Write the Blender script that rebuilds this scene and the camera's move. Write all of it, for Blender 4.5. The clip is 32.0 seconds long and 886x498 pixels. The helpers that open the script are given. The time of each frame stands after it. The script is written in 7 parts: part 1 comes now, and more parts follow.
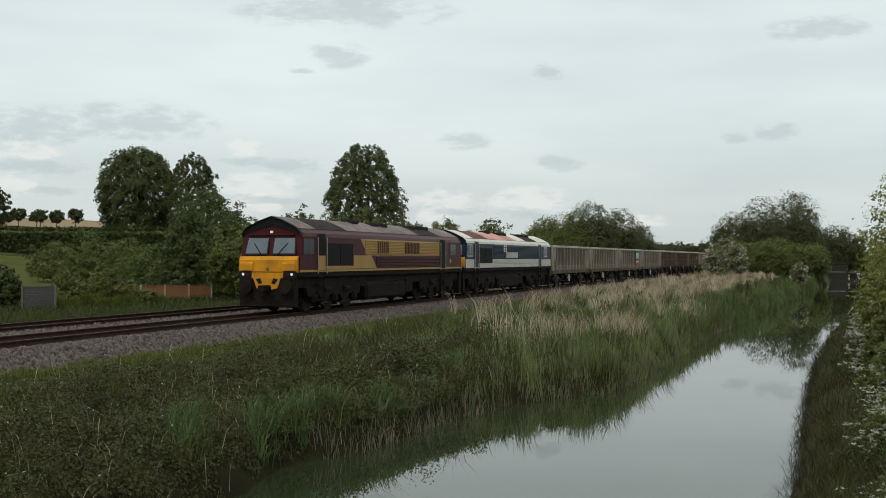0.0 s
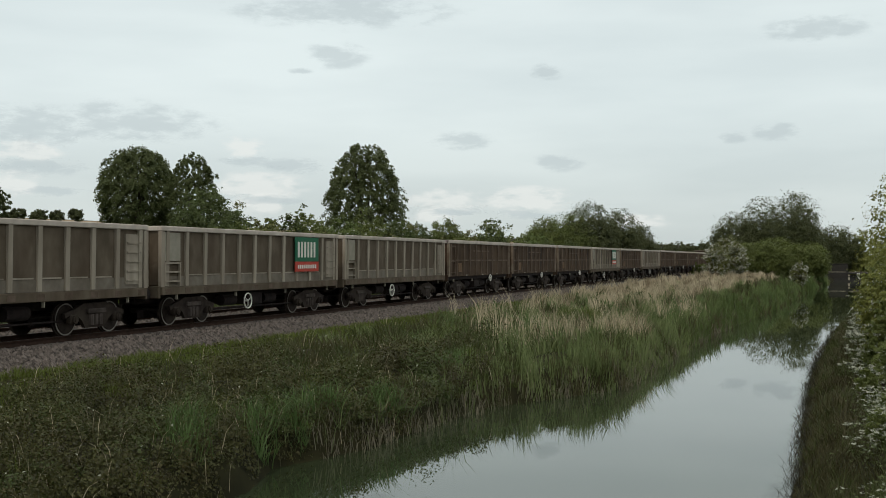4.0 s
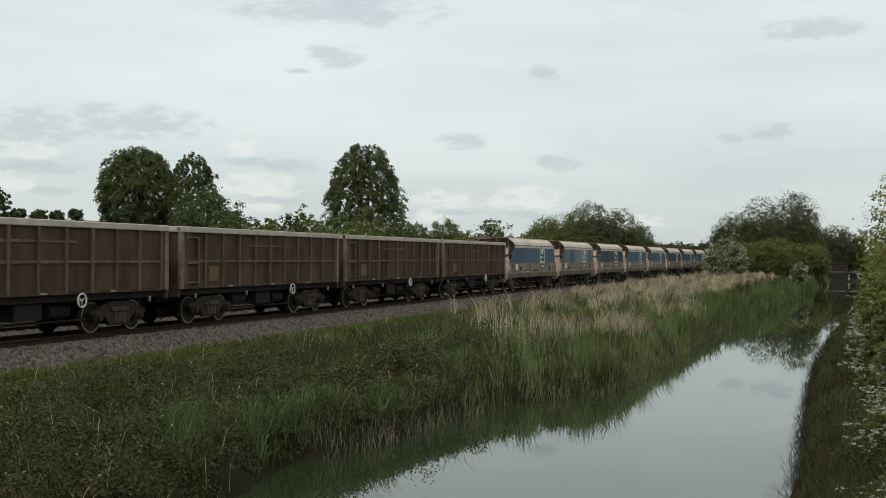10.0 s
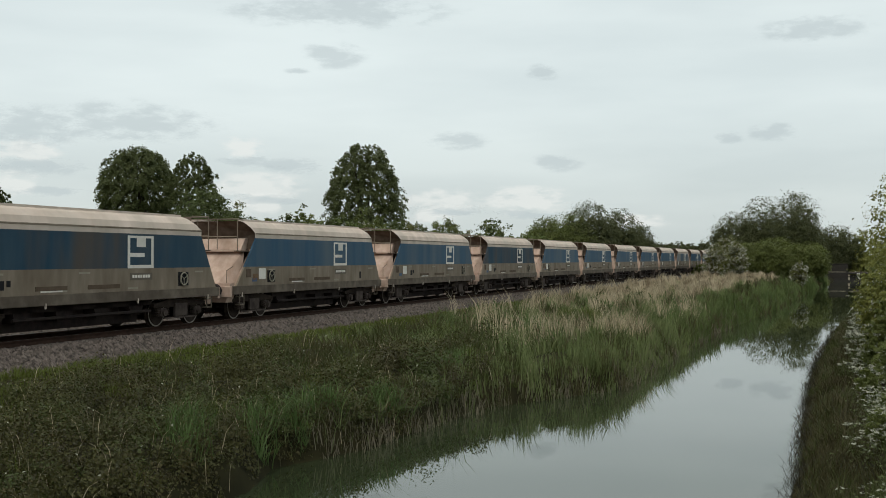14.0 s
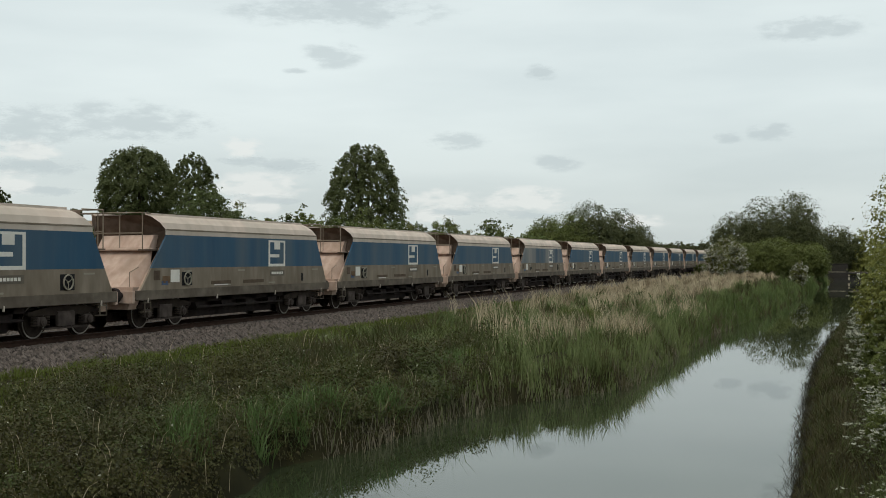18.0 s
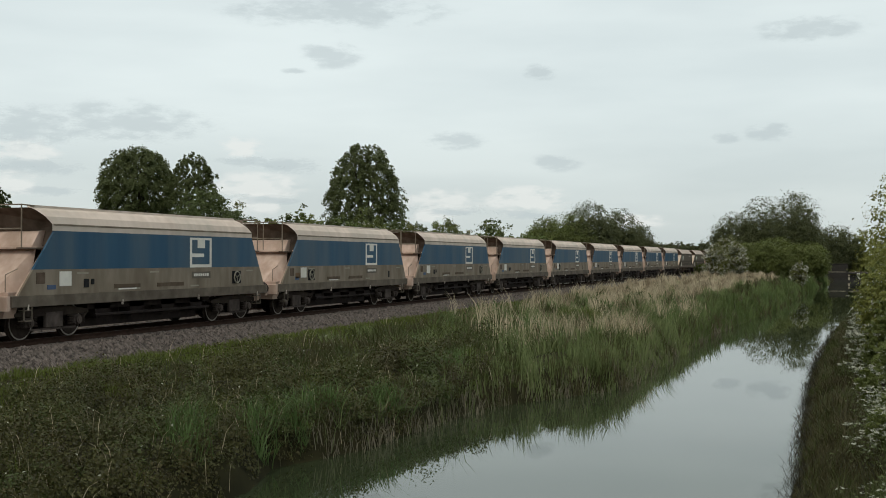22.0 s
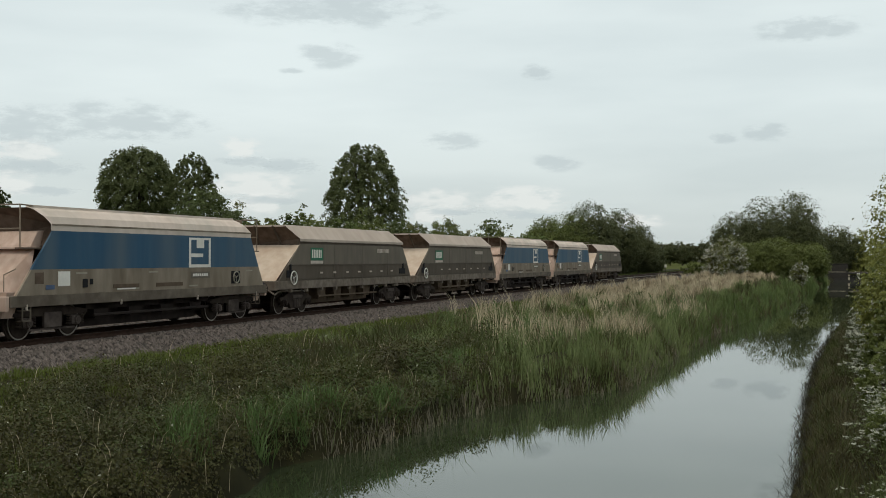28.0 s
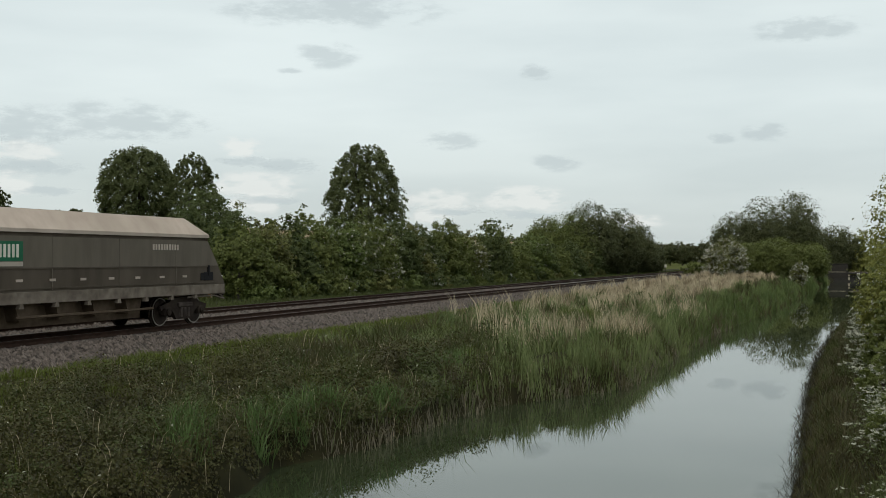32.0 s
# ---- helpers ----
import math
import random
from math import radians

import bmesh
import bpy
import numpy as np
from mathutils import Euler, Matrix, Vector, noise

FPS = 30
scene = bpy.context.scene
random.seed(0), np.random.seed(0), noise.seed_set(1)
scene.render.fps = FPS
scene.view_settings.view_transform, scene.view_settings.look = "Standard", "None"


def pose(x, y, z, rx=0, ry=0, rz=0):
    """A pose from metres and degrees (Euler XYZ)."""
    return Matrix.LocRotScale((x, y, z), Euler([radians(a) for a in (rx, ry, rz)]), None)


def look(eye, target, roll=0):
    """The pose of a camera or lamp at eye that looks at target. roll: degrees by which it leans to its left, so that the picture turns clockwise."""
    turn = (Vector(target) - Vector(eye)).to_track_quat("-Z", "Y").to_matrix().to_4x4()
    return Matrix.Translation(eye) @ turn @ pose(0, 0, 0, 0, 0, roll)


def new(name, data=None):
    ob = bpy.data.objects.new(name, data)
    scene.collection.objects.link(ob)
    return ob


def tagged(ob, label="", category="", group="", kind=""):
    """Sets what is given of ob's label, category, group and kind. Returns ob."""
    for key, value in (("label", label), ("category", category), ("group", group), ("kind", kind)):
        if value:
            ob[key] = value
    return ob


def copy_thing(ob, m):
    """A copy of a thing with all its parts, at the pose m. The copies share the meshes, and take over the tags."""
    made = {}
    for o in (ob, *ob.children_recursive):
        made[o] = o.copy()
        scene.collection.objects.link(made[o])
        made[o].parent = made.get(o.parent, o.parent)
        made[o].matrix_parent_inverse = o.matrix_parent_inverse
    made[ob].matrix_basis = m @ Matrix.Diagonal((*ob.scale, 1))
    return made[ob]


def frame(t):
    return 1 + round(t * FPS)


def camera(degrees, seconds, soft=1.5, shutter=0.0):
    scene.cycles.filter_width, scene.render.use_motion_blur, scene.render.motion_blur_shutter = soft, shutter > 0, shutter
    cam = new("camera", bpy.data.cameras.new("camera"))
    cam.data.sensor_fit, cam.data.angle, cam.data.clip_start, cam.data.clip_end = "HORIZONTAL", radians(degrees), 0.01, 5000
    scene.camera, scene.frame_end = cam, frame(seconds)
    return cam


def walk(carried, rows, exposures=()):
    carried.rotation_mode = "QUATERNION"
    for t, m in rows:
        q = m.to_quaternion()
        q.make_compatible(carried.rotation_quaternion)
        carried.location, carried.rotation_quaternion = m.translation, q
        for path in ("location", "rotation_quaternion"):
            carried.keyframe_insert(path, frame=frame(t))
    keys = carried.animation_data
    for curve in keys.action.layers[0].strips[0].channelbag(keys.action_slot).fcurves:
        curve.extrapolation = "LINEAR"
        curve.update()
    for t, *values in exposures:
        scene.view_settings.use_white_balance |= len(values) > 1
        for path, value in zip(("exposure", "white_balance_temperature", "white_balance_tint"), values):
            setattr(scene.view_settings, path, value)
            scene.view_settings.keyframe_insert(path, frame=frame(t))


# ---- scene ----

# ---------- plan: everything is laid out along the near track ----------
# s: metres along the track, away from the viewer; w: metres to its right (towards the canal); z = 0 at the rail heads
TH0, BEND, X0 = 0.32854, 0.0001, -22.096
EYE = 2.158
WATER_Z = -1.84


def plan(s, w):
    """World x, y and the heading of the point at s, w."""
    th = TH0 + BEND * np.asarray(s, float)
    x = X0 + (np.cos(TH0) - np.cos(th)) / BEND + w * np.cos(th)
    y = (np.sin(th) - np.sin(TH0)) / BEND - w * np.sin(th)
    return x, y, th


def at(s, w, z, turn=0.0):
    """A pose on the plan; its x axis runs along the track, its -y side faces the canal."""
    x, y, th = plan(s, w)
    return pose(float(x), float(y), z, 0, 0, 90 - math.degrees(float(th)) + turn)


def canal_left(s):
    return np.interp(s, [0, 24, 26, 28.7, 32, 35.8, 38, 41, 65, 82, 100, 176, 218, 400], [11.7, 11.6, 11.0, 11.8, 12.1, 12.4, 13.6, 15.0, 15.2, 16.0, 17.0, 19.3, 20.6, 30])


def canal_right(s):
    return np.interp(s, [0, 26, 40, 52, 69, 90, 104, 150, 176, 218, 400], [20.3, 20.4, 20.45, 20.6, 21.3, 22.9, 23.9, 25.2, 25.6, 26.2, 36])


def ground_z(s, w):
    """Height of the bare ground."""
    s, w = np.broadcast_arrays(np.asarray(s, float), np.asarray(w, float))
    cl, cr = canal_left(s), canal_right(s)
    left = np.interp(w, [-2500, -700, -300, -130, -60, -12, -7.2, 3.1], [60, 40, 19, 6.5, -0.3, -0.6, -0.55, -0.55])
    f = np.clip((w - 3.1) / (cl - 3.1), 0, 1)
    bank = np.interp(f, [0, 0.25, 0.6, 0.93, 0.975, 1.0], [-0.55, -0.70, -0.92, -1.12, -1.38, -1.9])
    bed = np.interp(w - cl, [0, 0.5, 1.5], [-1.86, -2.6, -3.0])
    right = np.interp(w - cr, [-1.5, -0.4, 0, 0.5, 1.6, 6, 60, 2500], [-3.0, -2.5, -1.86, -1.45, -1.15, -1.0, -0.6, 10])
    z = np.where(w < 3.1, left, np.where(w < cl, bank, np.where(w < cl + 1.5, bed, right)))
    return z


cam = camera(43.68, 32.0, soft=0.9)
walk(cam, [(0.0, look((0, 0, EYE), (0, 100, EYE + 0.905))), (32.0, look((0, 0, EYE), (0, 100, EYE + 0.905)))])

# ---------- light: a bright overcast sky ----------
world = bpy.data.worlds.new("overcast_sky")
scene.world = world
world.use_nodes = True
wn, wl = world.node_tree.nodes, world.node_tree.links
wn.clear()
sky = wn.new("ShaderNodeTexSky")
sky.sky_type, sky.sun_disc, sky.sun_elevation, sky.sun_rotation = "NISHITA", False, radians(48), radians(-25)
tc = wn.new("ShaderNodeTexCoord")
stretch = wn.new("ShaderNodeMapping")
stretch.inputs["Scale"].default_value = (1.0, 1.0, 5.0)
wl.new(tc.outputs["Generated"], stretch.inputs["Vector"])
puff = wn.new("ShaderNodeTexNoise")
puff.inputs["Scale"].default_value, puff.inputs["Detail"].default_value = 3.2, 4.0
wl.new(stretch.outputs["Vector"], puff.inputs["Vector"])
ramp = wn.new("ShaderNodeValToRGB")
ramp.color_ramp.elements[0].position, ramp.color_ramp.elements[0].color = 0.38, (0.660, 0.740, 0.742, 1)
ramp.color_ramp.elements[1].position, ramp.color_ramp.elements[1].color = 0.66, (0.750, 0.830, 0.824, 1)
wl.new(puff.outputs["Fac"], ramp.inputs["Fac"])
thin = wn.new("ShaderNodeVectorMath")
thin.operation = "SCALE"
thin.inputs["Scale"].default_value = 0.12
wl.new(sky.outputs["Color"], thin.inputs[0])
cover = wn.new("ShaderNodeMix")
cover.data_type = "RGBA"
cover.inputs["Factor"].default_value = 0.95
wl.new(thin.outputs["Vector"], cover.inputs["A"])
wl.new(ramp.outputs["Color"], cover.inputs["B"])
# the cloud deck thins to a duller haze towards the horizon
sep = wn.new("ShaderNodeSeparateXYZ")
wl.new(tc.outputs["Generated"], sep.inputs["Vector"])
haze = wn.new("ShaderNodeMapRange")
haze.interpolation_type = "SMOOTHSTEP"
haze.inputs["From Min"].default_value, haze.inputs["From Max"].default_value = 0.0, 0.16
haze.inputs["To Min"].default_value, haze.inputs["To Max"].default_value = 0.84, 1.03
wl.new(sep.outputs["Z"], haze.inputs["Value"])
dull = wn.new("ShaderNodeVectorMath")
dull.operation = "SCALE"
wl.new(cover.outputs["Result"], dull.inputs[0])
wl.new(haze.outputs["Result"], dull.inputs["Scale"])
bg = wn.new("ShaderNodeBackground")
bg.inputs["Strength"].default_value = 1.0
wl.new(dull.outputs["Vector"], bg.inputs["Color"])
out = wn.new("ShaderNodeOutputWorld")
wl.new(bg.outputs["Background"], out.inputs["Surface"])
lamp = bpy.data.lights.new("sun", "SUN")
lamp.energy, lamp.angle, lamp.color = 1.2, radians(20), (1.0, 0.92, 0.80)
sun = new("sun", lamp)
sun.matrix_world = look((0, 0, 60), (14, 30, 0))


# ---------- materials ----------
def mat(name, c1, c2=None, scale=6.0, rough=0.6, metal=0.0, bump=0.0, dirt=None, dirt_scale=0.6, dirt_amount=0.5, streak=1.0, island=None, piece=None,
        trans=0.0, spec=0.5):
    """Two-tone noise in object space, a second larger pattern of dirt, relief, and variation per leaf (island) or per piece."""
    m = bpy.data.materials.new(name)
    m.use_nodes = True
    n, l = m.node_tree.nodes, m.node_tree.links
    b = n["Principled BSDF"]
    b.inputs["Roughness"].default_value, b.inputs["Metallic"].default_value = rough, metal
    b.inputs["Specular IOR Level"].default_value = spec
    c2 = c2 or tuple(min(1, v * 1.25) for v in c1)
    co = n.new("ShaderNodeTexCoord")
    mp = n.new("ShaderNodeMapping")
    mp.inputs["Scale"].default_value = (1, 1, streak)
    shift = n.new("ShaderNodeVectorMath")
    shift.operation = "MULTIPLY_ADD"
    shift.inputs[1].default_value = (37.0, 23.0, 11.0)
    l.new(n.new("ShaderNodeObjectInfo").outputs["Random"], shift.inputs[0])
    l.new(co.outputs["Object"], shift.inputs[2])
    l.new(shift.outputs["Vector"], mp.inputs["Vector"])
    no = n.new("ShaderNodeTexNoise")
    no.inputs["Scale"].default_value, no.inputs["Detail"].default_value = scale, 5.0
    l.new(mp.outputs["Vector"], no.inputs["Vector"])
    mr = n.new("ShaderNodeMapRange")
    mr.inputs["From Min"].default_value, mr.inputs["From Max"].default_value = 0.32, 0.68
    l.new(no.outputs["Fac"], mr.inputs["Value"])
    mix = n.new("ShaderNodeMix")
    mix.data_type = "RGBA"
    mix.inputs["A"].default_value, mix.inputs["B"].default_value = (*c1, 1), (*c2, 1)
    l.new(mr.outputs["Result"], mix.inputs["Factor"])
    last = mix.outputs["Result"]
    if dirt:
        no2 = n.new("ShaderNodeTexNoise")
        no2.inputs["Scale"].default_value, no2.inputs["Detail"].default_value = dirt_scale, 6.0
        l.new(mp.outputs["Vector"], no2.inputs["Vector"])
        mr2 = n.new("ShaderNodeMapRange")
        mr2.inputs["From Min"].default_value, mr2.inputs["From Max"].default_value = 0.4, 0.75
        mr2.inputs["To Max"].default_value = dirt_amount
        l.new(no2.outputs["Fac"], mr2.inputs["Value"])
        mx = n.new("ShaderNodeMix")
        mx.data_type = "RGBA"
        mx.inputs["B"].default_value = (*dirt, 1)
        l.new(mr2.outputs["Result"], mx.inputs["Factor"])
        l.new(last, mx.inputs["A"])
        last = mx.outputs["Result"]
    for kind, tone in (("island", island), ("piece", piece)):
        if tone:
            if kind == "island":
                src = n.new("ShaderNodeNewGeometry").outputs["Random Per Island"]
            else:
                src = n.new("ShaderNodeObjectInfo").outputs["Random"]
            mx = n.new("ShaderNodeMix")
            mx.data_type = "RGBA"
            mx.inputs["B"].default_value = (*tone, 1)
            l.new(src, mx.inputs["Factor"])
            l.new(last, mx.inputs["A"])
            last = mx.outputs["Result"]
    l.new(last, b.inputs["Base Color"])
    if bump:
        bp = n.new("ShaderNodeBump")
        bp.inputs["Strength"].default_value, bp.inputs["Distance"].default_value = min(1.0, bump * 10), 0.02
        l.new(no.outputs["Fac"], bp.inputs["Height"])
        l.new(bp.outputs["Normal"], b.inputs["Normal"])
    if trans:
        tr = n.new("ShaderNodeBsdfTranslucent")
        l.new(last, tr.inputs["Color"])
        ms = n.new("ShaderNodeMixShader")
        ms.inputs["Fac"].default_value = trans
        l.new(b.outputs["BSDF"], ms.inputs[1])
        l.new(tr.outputs["BSDF"], ms.inputs[2])
        l.new(ms.outputs["Shader"], n["Material Output"].inputs["Surface"])
    return m


M = {}
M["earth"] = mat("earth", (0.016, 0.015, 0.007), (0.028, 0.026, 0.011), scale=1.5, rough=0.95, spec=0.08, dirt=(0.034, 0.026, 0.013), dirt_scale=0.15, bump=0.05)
M["plough"] = mat("plough", (0.24, 0.17, 0.11), (0.30, 0.22, 0.14), scale=0.6, rough=0.95, spec=0.05, dirt=(0.2, 0.19, 0.09), dirt_scale=0.02)
M["meadow"] = mat("meadow", (0.050, 0.060, 0.010), (0.082, 0.088, 0.018), scale=0.4, rough=0.95, spec=0.05, dirt=(0.085, 0.085, 0.03), dirt_scale=0.12)
M["water"] = mat("water", (0.024, 0.032, 0.015), (0.030, 0.040, 0.019), scale=0.3, rough=0.02, spec=0.5)
M["ballast"] = mat("ballast", (0.024, 0.020, 0.017), (0.100, 0.084, 0.073), scale=10, rough=0.95, bump=0.1, dirt=(0.16, 0.12, 0.09), dirt_scale=0.8, dirt_amount=0.4)
M["stone"] = mat("stone", (0.022, 0.018, 0.016), (0.050, 0.041, 0.036), scale=9, rough=0.95, spec=0.2, island=(0.158, 0.131, 0.115))
M["rail"] = mat("rail_steel", (0.026, 0.0145, 0.010), (0.046, 0.025, 0.017), scale=5, rough=0.9, spec=0.15)
M["rail_head"] = mat("rail_head", (0.055, 0.042, 0.034), (0.085, 0.066, 0.054), scale=3, rough=0.6, metal=0.3)
M["sleeper"] = mat("sleeper", (0.075, 0.060, 0.048), (0.13, 0.11, 0.09), scale=7, rough=0.95, piece=(0.12, 0.10, 0.085))


# ---------- mesh helpers ----------
def part(name, bm, material, parent=None, label="", smooth=False):
    me = bpy.data.meshes.new(name)
    bm.to_mesh(me)
    bm.free()
    me.materials.append(material)
    if smooth:
        for p in me.polygons:
            p.use_smooth = True
    ob = new(name, me)
    if parent is not None:
        ob.parent = parent
    if label:
        ob["label"] = label
    return ob


def thing(name, m, label, category, group="", kind=""):
    ob = new(name)
    ob.empty_display_size = 0.3
    ob.matrix_basis = m
    return tagged(ob, label, category, group, kind)


def box(bm, x0, x1, y0, y1, z0, z1, bev=0.0):
    vs = [bm.verts.new((x, y, z)) for z in (z0, z1) for y in (y0, y1) for x in (x0, x1)]
    fs = [bm.faces.new([vs[i] for i in q]) for q in ((0, 2, 3, 1), (4, 5, 7, 6), (0, 1, 5, 4), (2, 6, 7, 3), (0, 4, 6, 2), (1, 3, 7, 5))]
    if bev:
        es = {e for f in fs for e in f.edges}
        bmesh.ops.bevel(bm, geom=list(es), offset=bev, segments=1, affect="EDGES", profile=0.5)
    return bm


def prism(bm, pts, axis, a0, a1):
    """Extrude a closed outline. axis 'x': outline is (y, z); 'y': outline is (x, z)."""
    rows = []
    for a in (a0, a1):
        rows.append([bm.verts.new((a, u, v) if axis == "x" else (u, a, v)) for u, v in pts])
    k = len(pts)
    for i in range(k):
        j = (i + 1) % k
        bm.faces.new((rows[0][i], rows[0][j], rows[1][j], rows[1][i]))
    bm.faces.new(rows[0][::-1])
    bm.faces.new(rows[1])
    bmesh.ops.recalc_face_normals(bm, faces=bm.faces[:])
    return bm


def tube(bm, p, q, r, n=8, r2=None):
    p, q = Vector(p), Vector(q)
    d = q - p
    m = Matrix.Translation((p + q) / 2) @ d.to_track_quat("Z", "Y").to_matrix().to_4x4()
    bmesh.ops.create_cone(bm, cap_ends=True, segments=n, radius1=r, radius2=r if r2 is None else r2, depth=d.length, matrix=m)
    return bm


def ring(bm, centre, axis, r, t, n=20):
    """A rod bent to a circle (a handwheel's rim)."""
    m = Matrix.Translation(centre) @ Vector(axis).to_track_quat("Z", "Y").to_matrix().to_4x4()
    loops = []
    for a in range(n):
        c = math.tau * a / n
        loops.append([bm.verts.new(m @ Vector(((r + t * math.cos(b * math.tau / 6)) * math.cos(c), (r + t * math.cos(b * math.tau / 6)) * math.sin(c), t * math.sin(b * math.tau / 6)))) for b in range(6)])
    for a in range(n):
        for b in range(6):
            bm.faces.new((loops[a][b], loops[(a + 1) % n][b], loops[(a + 1) % n][(b + 1) % 6], loops[a][(b + 1) % 6]))
    return bm


def fast_mesh(name, verts, faces, material, parent=None):
    """A mesh from numpy rows: verts (n, 3), faces (m, k)."""
    me = bpy.data.meshes.new(name)
    verts, faces = np.asarray(verts, np.float32), np.asarray(faces, np.int32)
    k = faces.shape[1]
    me.vertices.add(len(verts))
    me.vertices.foreach_set("co", verts.ravel())
    me.loops.add(faces.size)
    me.loops.foreach_set("vertex_index", faces.ravel())
    me.polygons.add(len(faces))
    me.polygons.foreach_set("loop_start", np.arange(0, faces.size, k, dtype=np.int32))
    me.update(calc_edges=True)
    me.materials.append(material)
    ob = new(name, me)
    if parent is not None:
        ob.parent = parent
    return ob


RNG = np.random.default_rng(7)


def grass_verts(base, height, width, lean=0.35, azim=None):
    """Blades of two pieces that bend over: (n*5, 3) verts, quads and triangles as quads with a doubled tip left out."""
    n = len(base)
    a = RNG.uniform(0, math.tau, n) if azim is None else azim
    face = RNG.uniform(0, math.tau, n)
    side = np.stack([np.cos(face), np.sin(face), np.zeros(n)], 1) * (width / 2)[:, None]
    out = np.stack([np.cos(a), np.sin(a), np.zeros(n)], 1)
    ln = (RNG.uniform(0.2, 1, n) * lean * height)[:, None]
    up = np.array([0, 0, 1.0])
    mid = base + up * (height * 0.6)[:, None] + out * ln * 0.35
    tip = base + up * (height * RNG.uniform(0.85, 1.0, n))[:, None] + out * ln
    v = np.stack([base - side, base + side, mid + side * 0.8, mid - side * 0.8, tip], 1).reshape(-1, 3)
    i = np.arange(n)[:, None] * 5
    f = np.concatenate([i + [0, 1, 2], i + [0, 2, 3], i + [3, 2, 4]])
    return v, f


def leaf_verts(c, size, flat=0.5, droop=0.0):
    """Pointed leaves at c, turned at random; flat: how far they tend to lie level."""
    n = len(c)
    a = RNG.uniform(0, math.tau, n)
    t = RNG.normal(0, 1 - flat, n) * 1.1 - droop
    d = np.stack([np.cos(a) * np.cos(t), np.sin(a) * np.cos(t), np.sin(t)], 1)
    s = np.stack([-np.sin(a), np.cos(a), RNG.normal(0, 0.5, n)], 1)
    L, W = (size * 0.55)[:, None], (size * 0.42)[:, None]
    v = np.stack([c - d * L + s * W, c - d * L - s * W, c + d * L], 1).reshape(-1, 3)
    f = np.arange(n)[:, None] * 3 + [0, 1, 2]
    return v, f

# ---------- ground, water, railway ----------
def sheet(name, ss, ws, zfun, material, label, parent=None):
    S, W = np.meshgrid(ss, ws, indexing="ij")
    X, Y, _ = plan(S, W)
    v = np.stack([X, Y, zfun(S, W)], -1).reshape(-1, 3)
    a = np.arange(len(ss) * len(ws)).reshape(len(ss), len(ws))
    f = np.stack([a[:-1, :-1], a[:-1, 1:], a[1:, 1:], a[1:, :-1]], -1).reshape(-1, 4)
    ob = fast_mesh(name, v, f, material, parent)
    tagged(ob, label, name, kind="structure")
    return ob


far_s = np.concatenate([[-400, -200, -80], np.arange(-20, 20, 4), np.arange(20, 50, 0.5), np.arange(50, 110, 1.0), np.arange(110, 240, 3), [260, 300, 360, 450, 600, 900, 1400, 2300]])
far_w = np.concatenate([[-2300, -1500, -1000, -700, -500, -400, -300, -220, -170, -130, -90, -60, -40, -25, -12, -7.2], np.arange(-6, 3.2, 3.0), np.arange(3.5, 10, 0.5), np.arange(10, 16.5, 0.125), np.arange(16.5, 27, 0.5), [29, 34, 45, 70, 140, 300, 700, 1500, 2300]])


def rough_ground(s, w):
    z = ground_z(s, w)
    bumps = np.sin(s * 1.7 + w * 0.9) * 0.04 + np.sin(s * 0.61 - w * 1.3) * 0.06
    swell = 0.16 * np.sin(s * 1.15 + w * 0.5) * np.sin(w * 1.5 - s * 0.35) * np.clip((w - 4.6) / 1.2, 0, 1) * np.clip((canal_left(s) - 0.8 - w) / 0.8, 0, 1)
    return z + np.where((w > 3.6) & (w < 60), bumps + swell, 0)


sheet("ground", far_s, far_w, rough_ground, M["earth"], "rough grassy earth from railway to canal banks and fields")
sheet("water", [-60, -10, 20, 40, 60, 80, 100, 130, 174, 219], np.linspace(9, 28, 5), lambda s, w: s * 0 + WATER_Z, M["water"], "still murky canal water mirroring the pale sky")
sheet("field", np.linspace(-200, 900, 60), np.linspace(-420, -190, 12), lambda s, w: ground_z(s, w) + 0.25, M["plough"], "bare brown ploughed field on the hillside")
sheet("meadow", np.linspace(-100, 900, 60), np.linspace(-190, -20, 12), lambda s, w: ground_z(s, w) + 0.06, M["meadow"], "pale green meadow beyond the railway hedge")

TRACKS = (0.0, -4.15)


def ballast_z(s, w):
    top = np.interp(w, [-7.6, -6.2, -5.6, -3.2, -2.9, -1.6, -1.3, 1.3, 1.6, 2.1, 3.15], [-0.62, -0.22, -0.20, -0.20, -0.14, -0.14, -0.20, -0.20, -0.15, -0.2, -0.62])
    return top + np.sin(s * 9.1 + w * 13) * 0.012 + np.sin(s * 3.3 - w * 7.7) * 0.015


bal = sheet("ballast", np.concatenate([np.arange(10, 90, 0.5), np.arange(90, 330, 3.0)]), np.concatenate([[-7.6, -6.9, -6.2, -5.6], np.arange(-5.2, -3.2, 0.5), [-3.2, -2.9, -2.5, -2.1, -1.6, -1.3], np.arange(-1.0, 1.3, 0.5), [1.3, 1.6, 1.85, 2.1, 2.4, 2.7, 2.95, 3.15]]), ballast_z, M["ballast"], "grey crushed stone ballast under the two tracks")


M["stained"] = mat("stained_ballast", (0.016, 0.011, 0.009), (0.040, 0.029, 0.024), scale=9, rough=0.95, spec=0.1, bump=0.08, dirt=(0.060, 0.045, 0.036), dirt_scale=0.7, dirt_amount=0.5)
for tw in TRACKS:
    sheet("stained_ballast", np.concatenate([np.arange(10, 90, 1.0), np.arange(90, 330, 5.0)]), np.linspace(tw - 1.2, tw + 1.2, 6), lambda s, w: ballast_z(s, w) + 0.03, M["stained"], "oil-stained dark ballast between the rails")


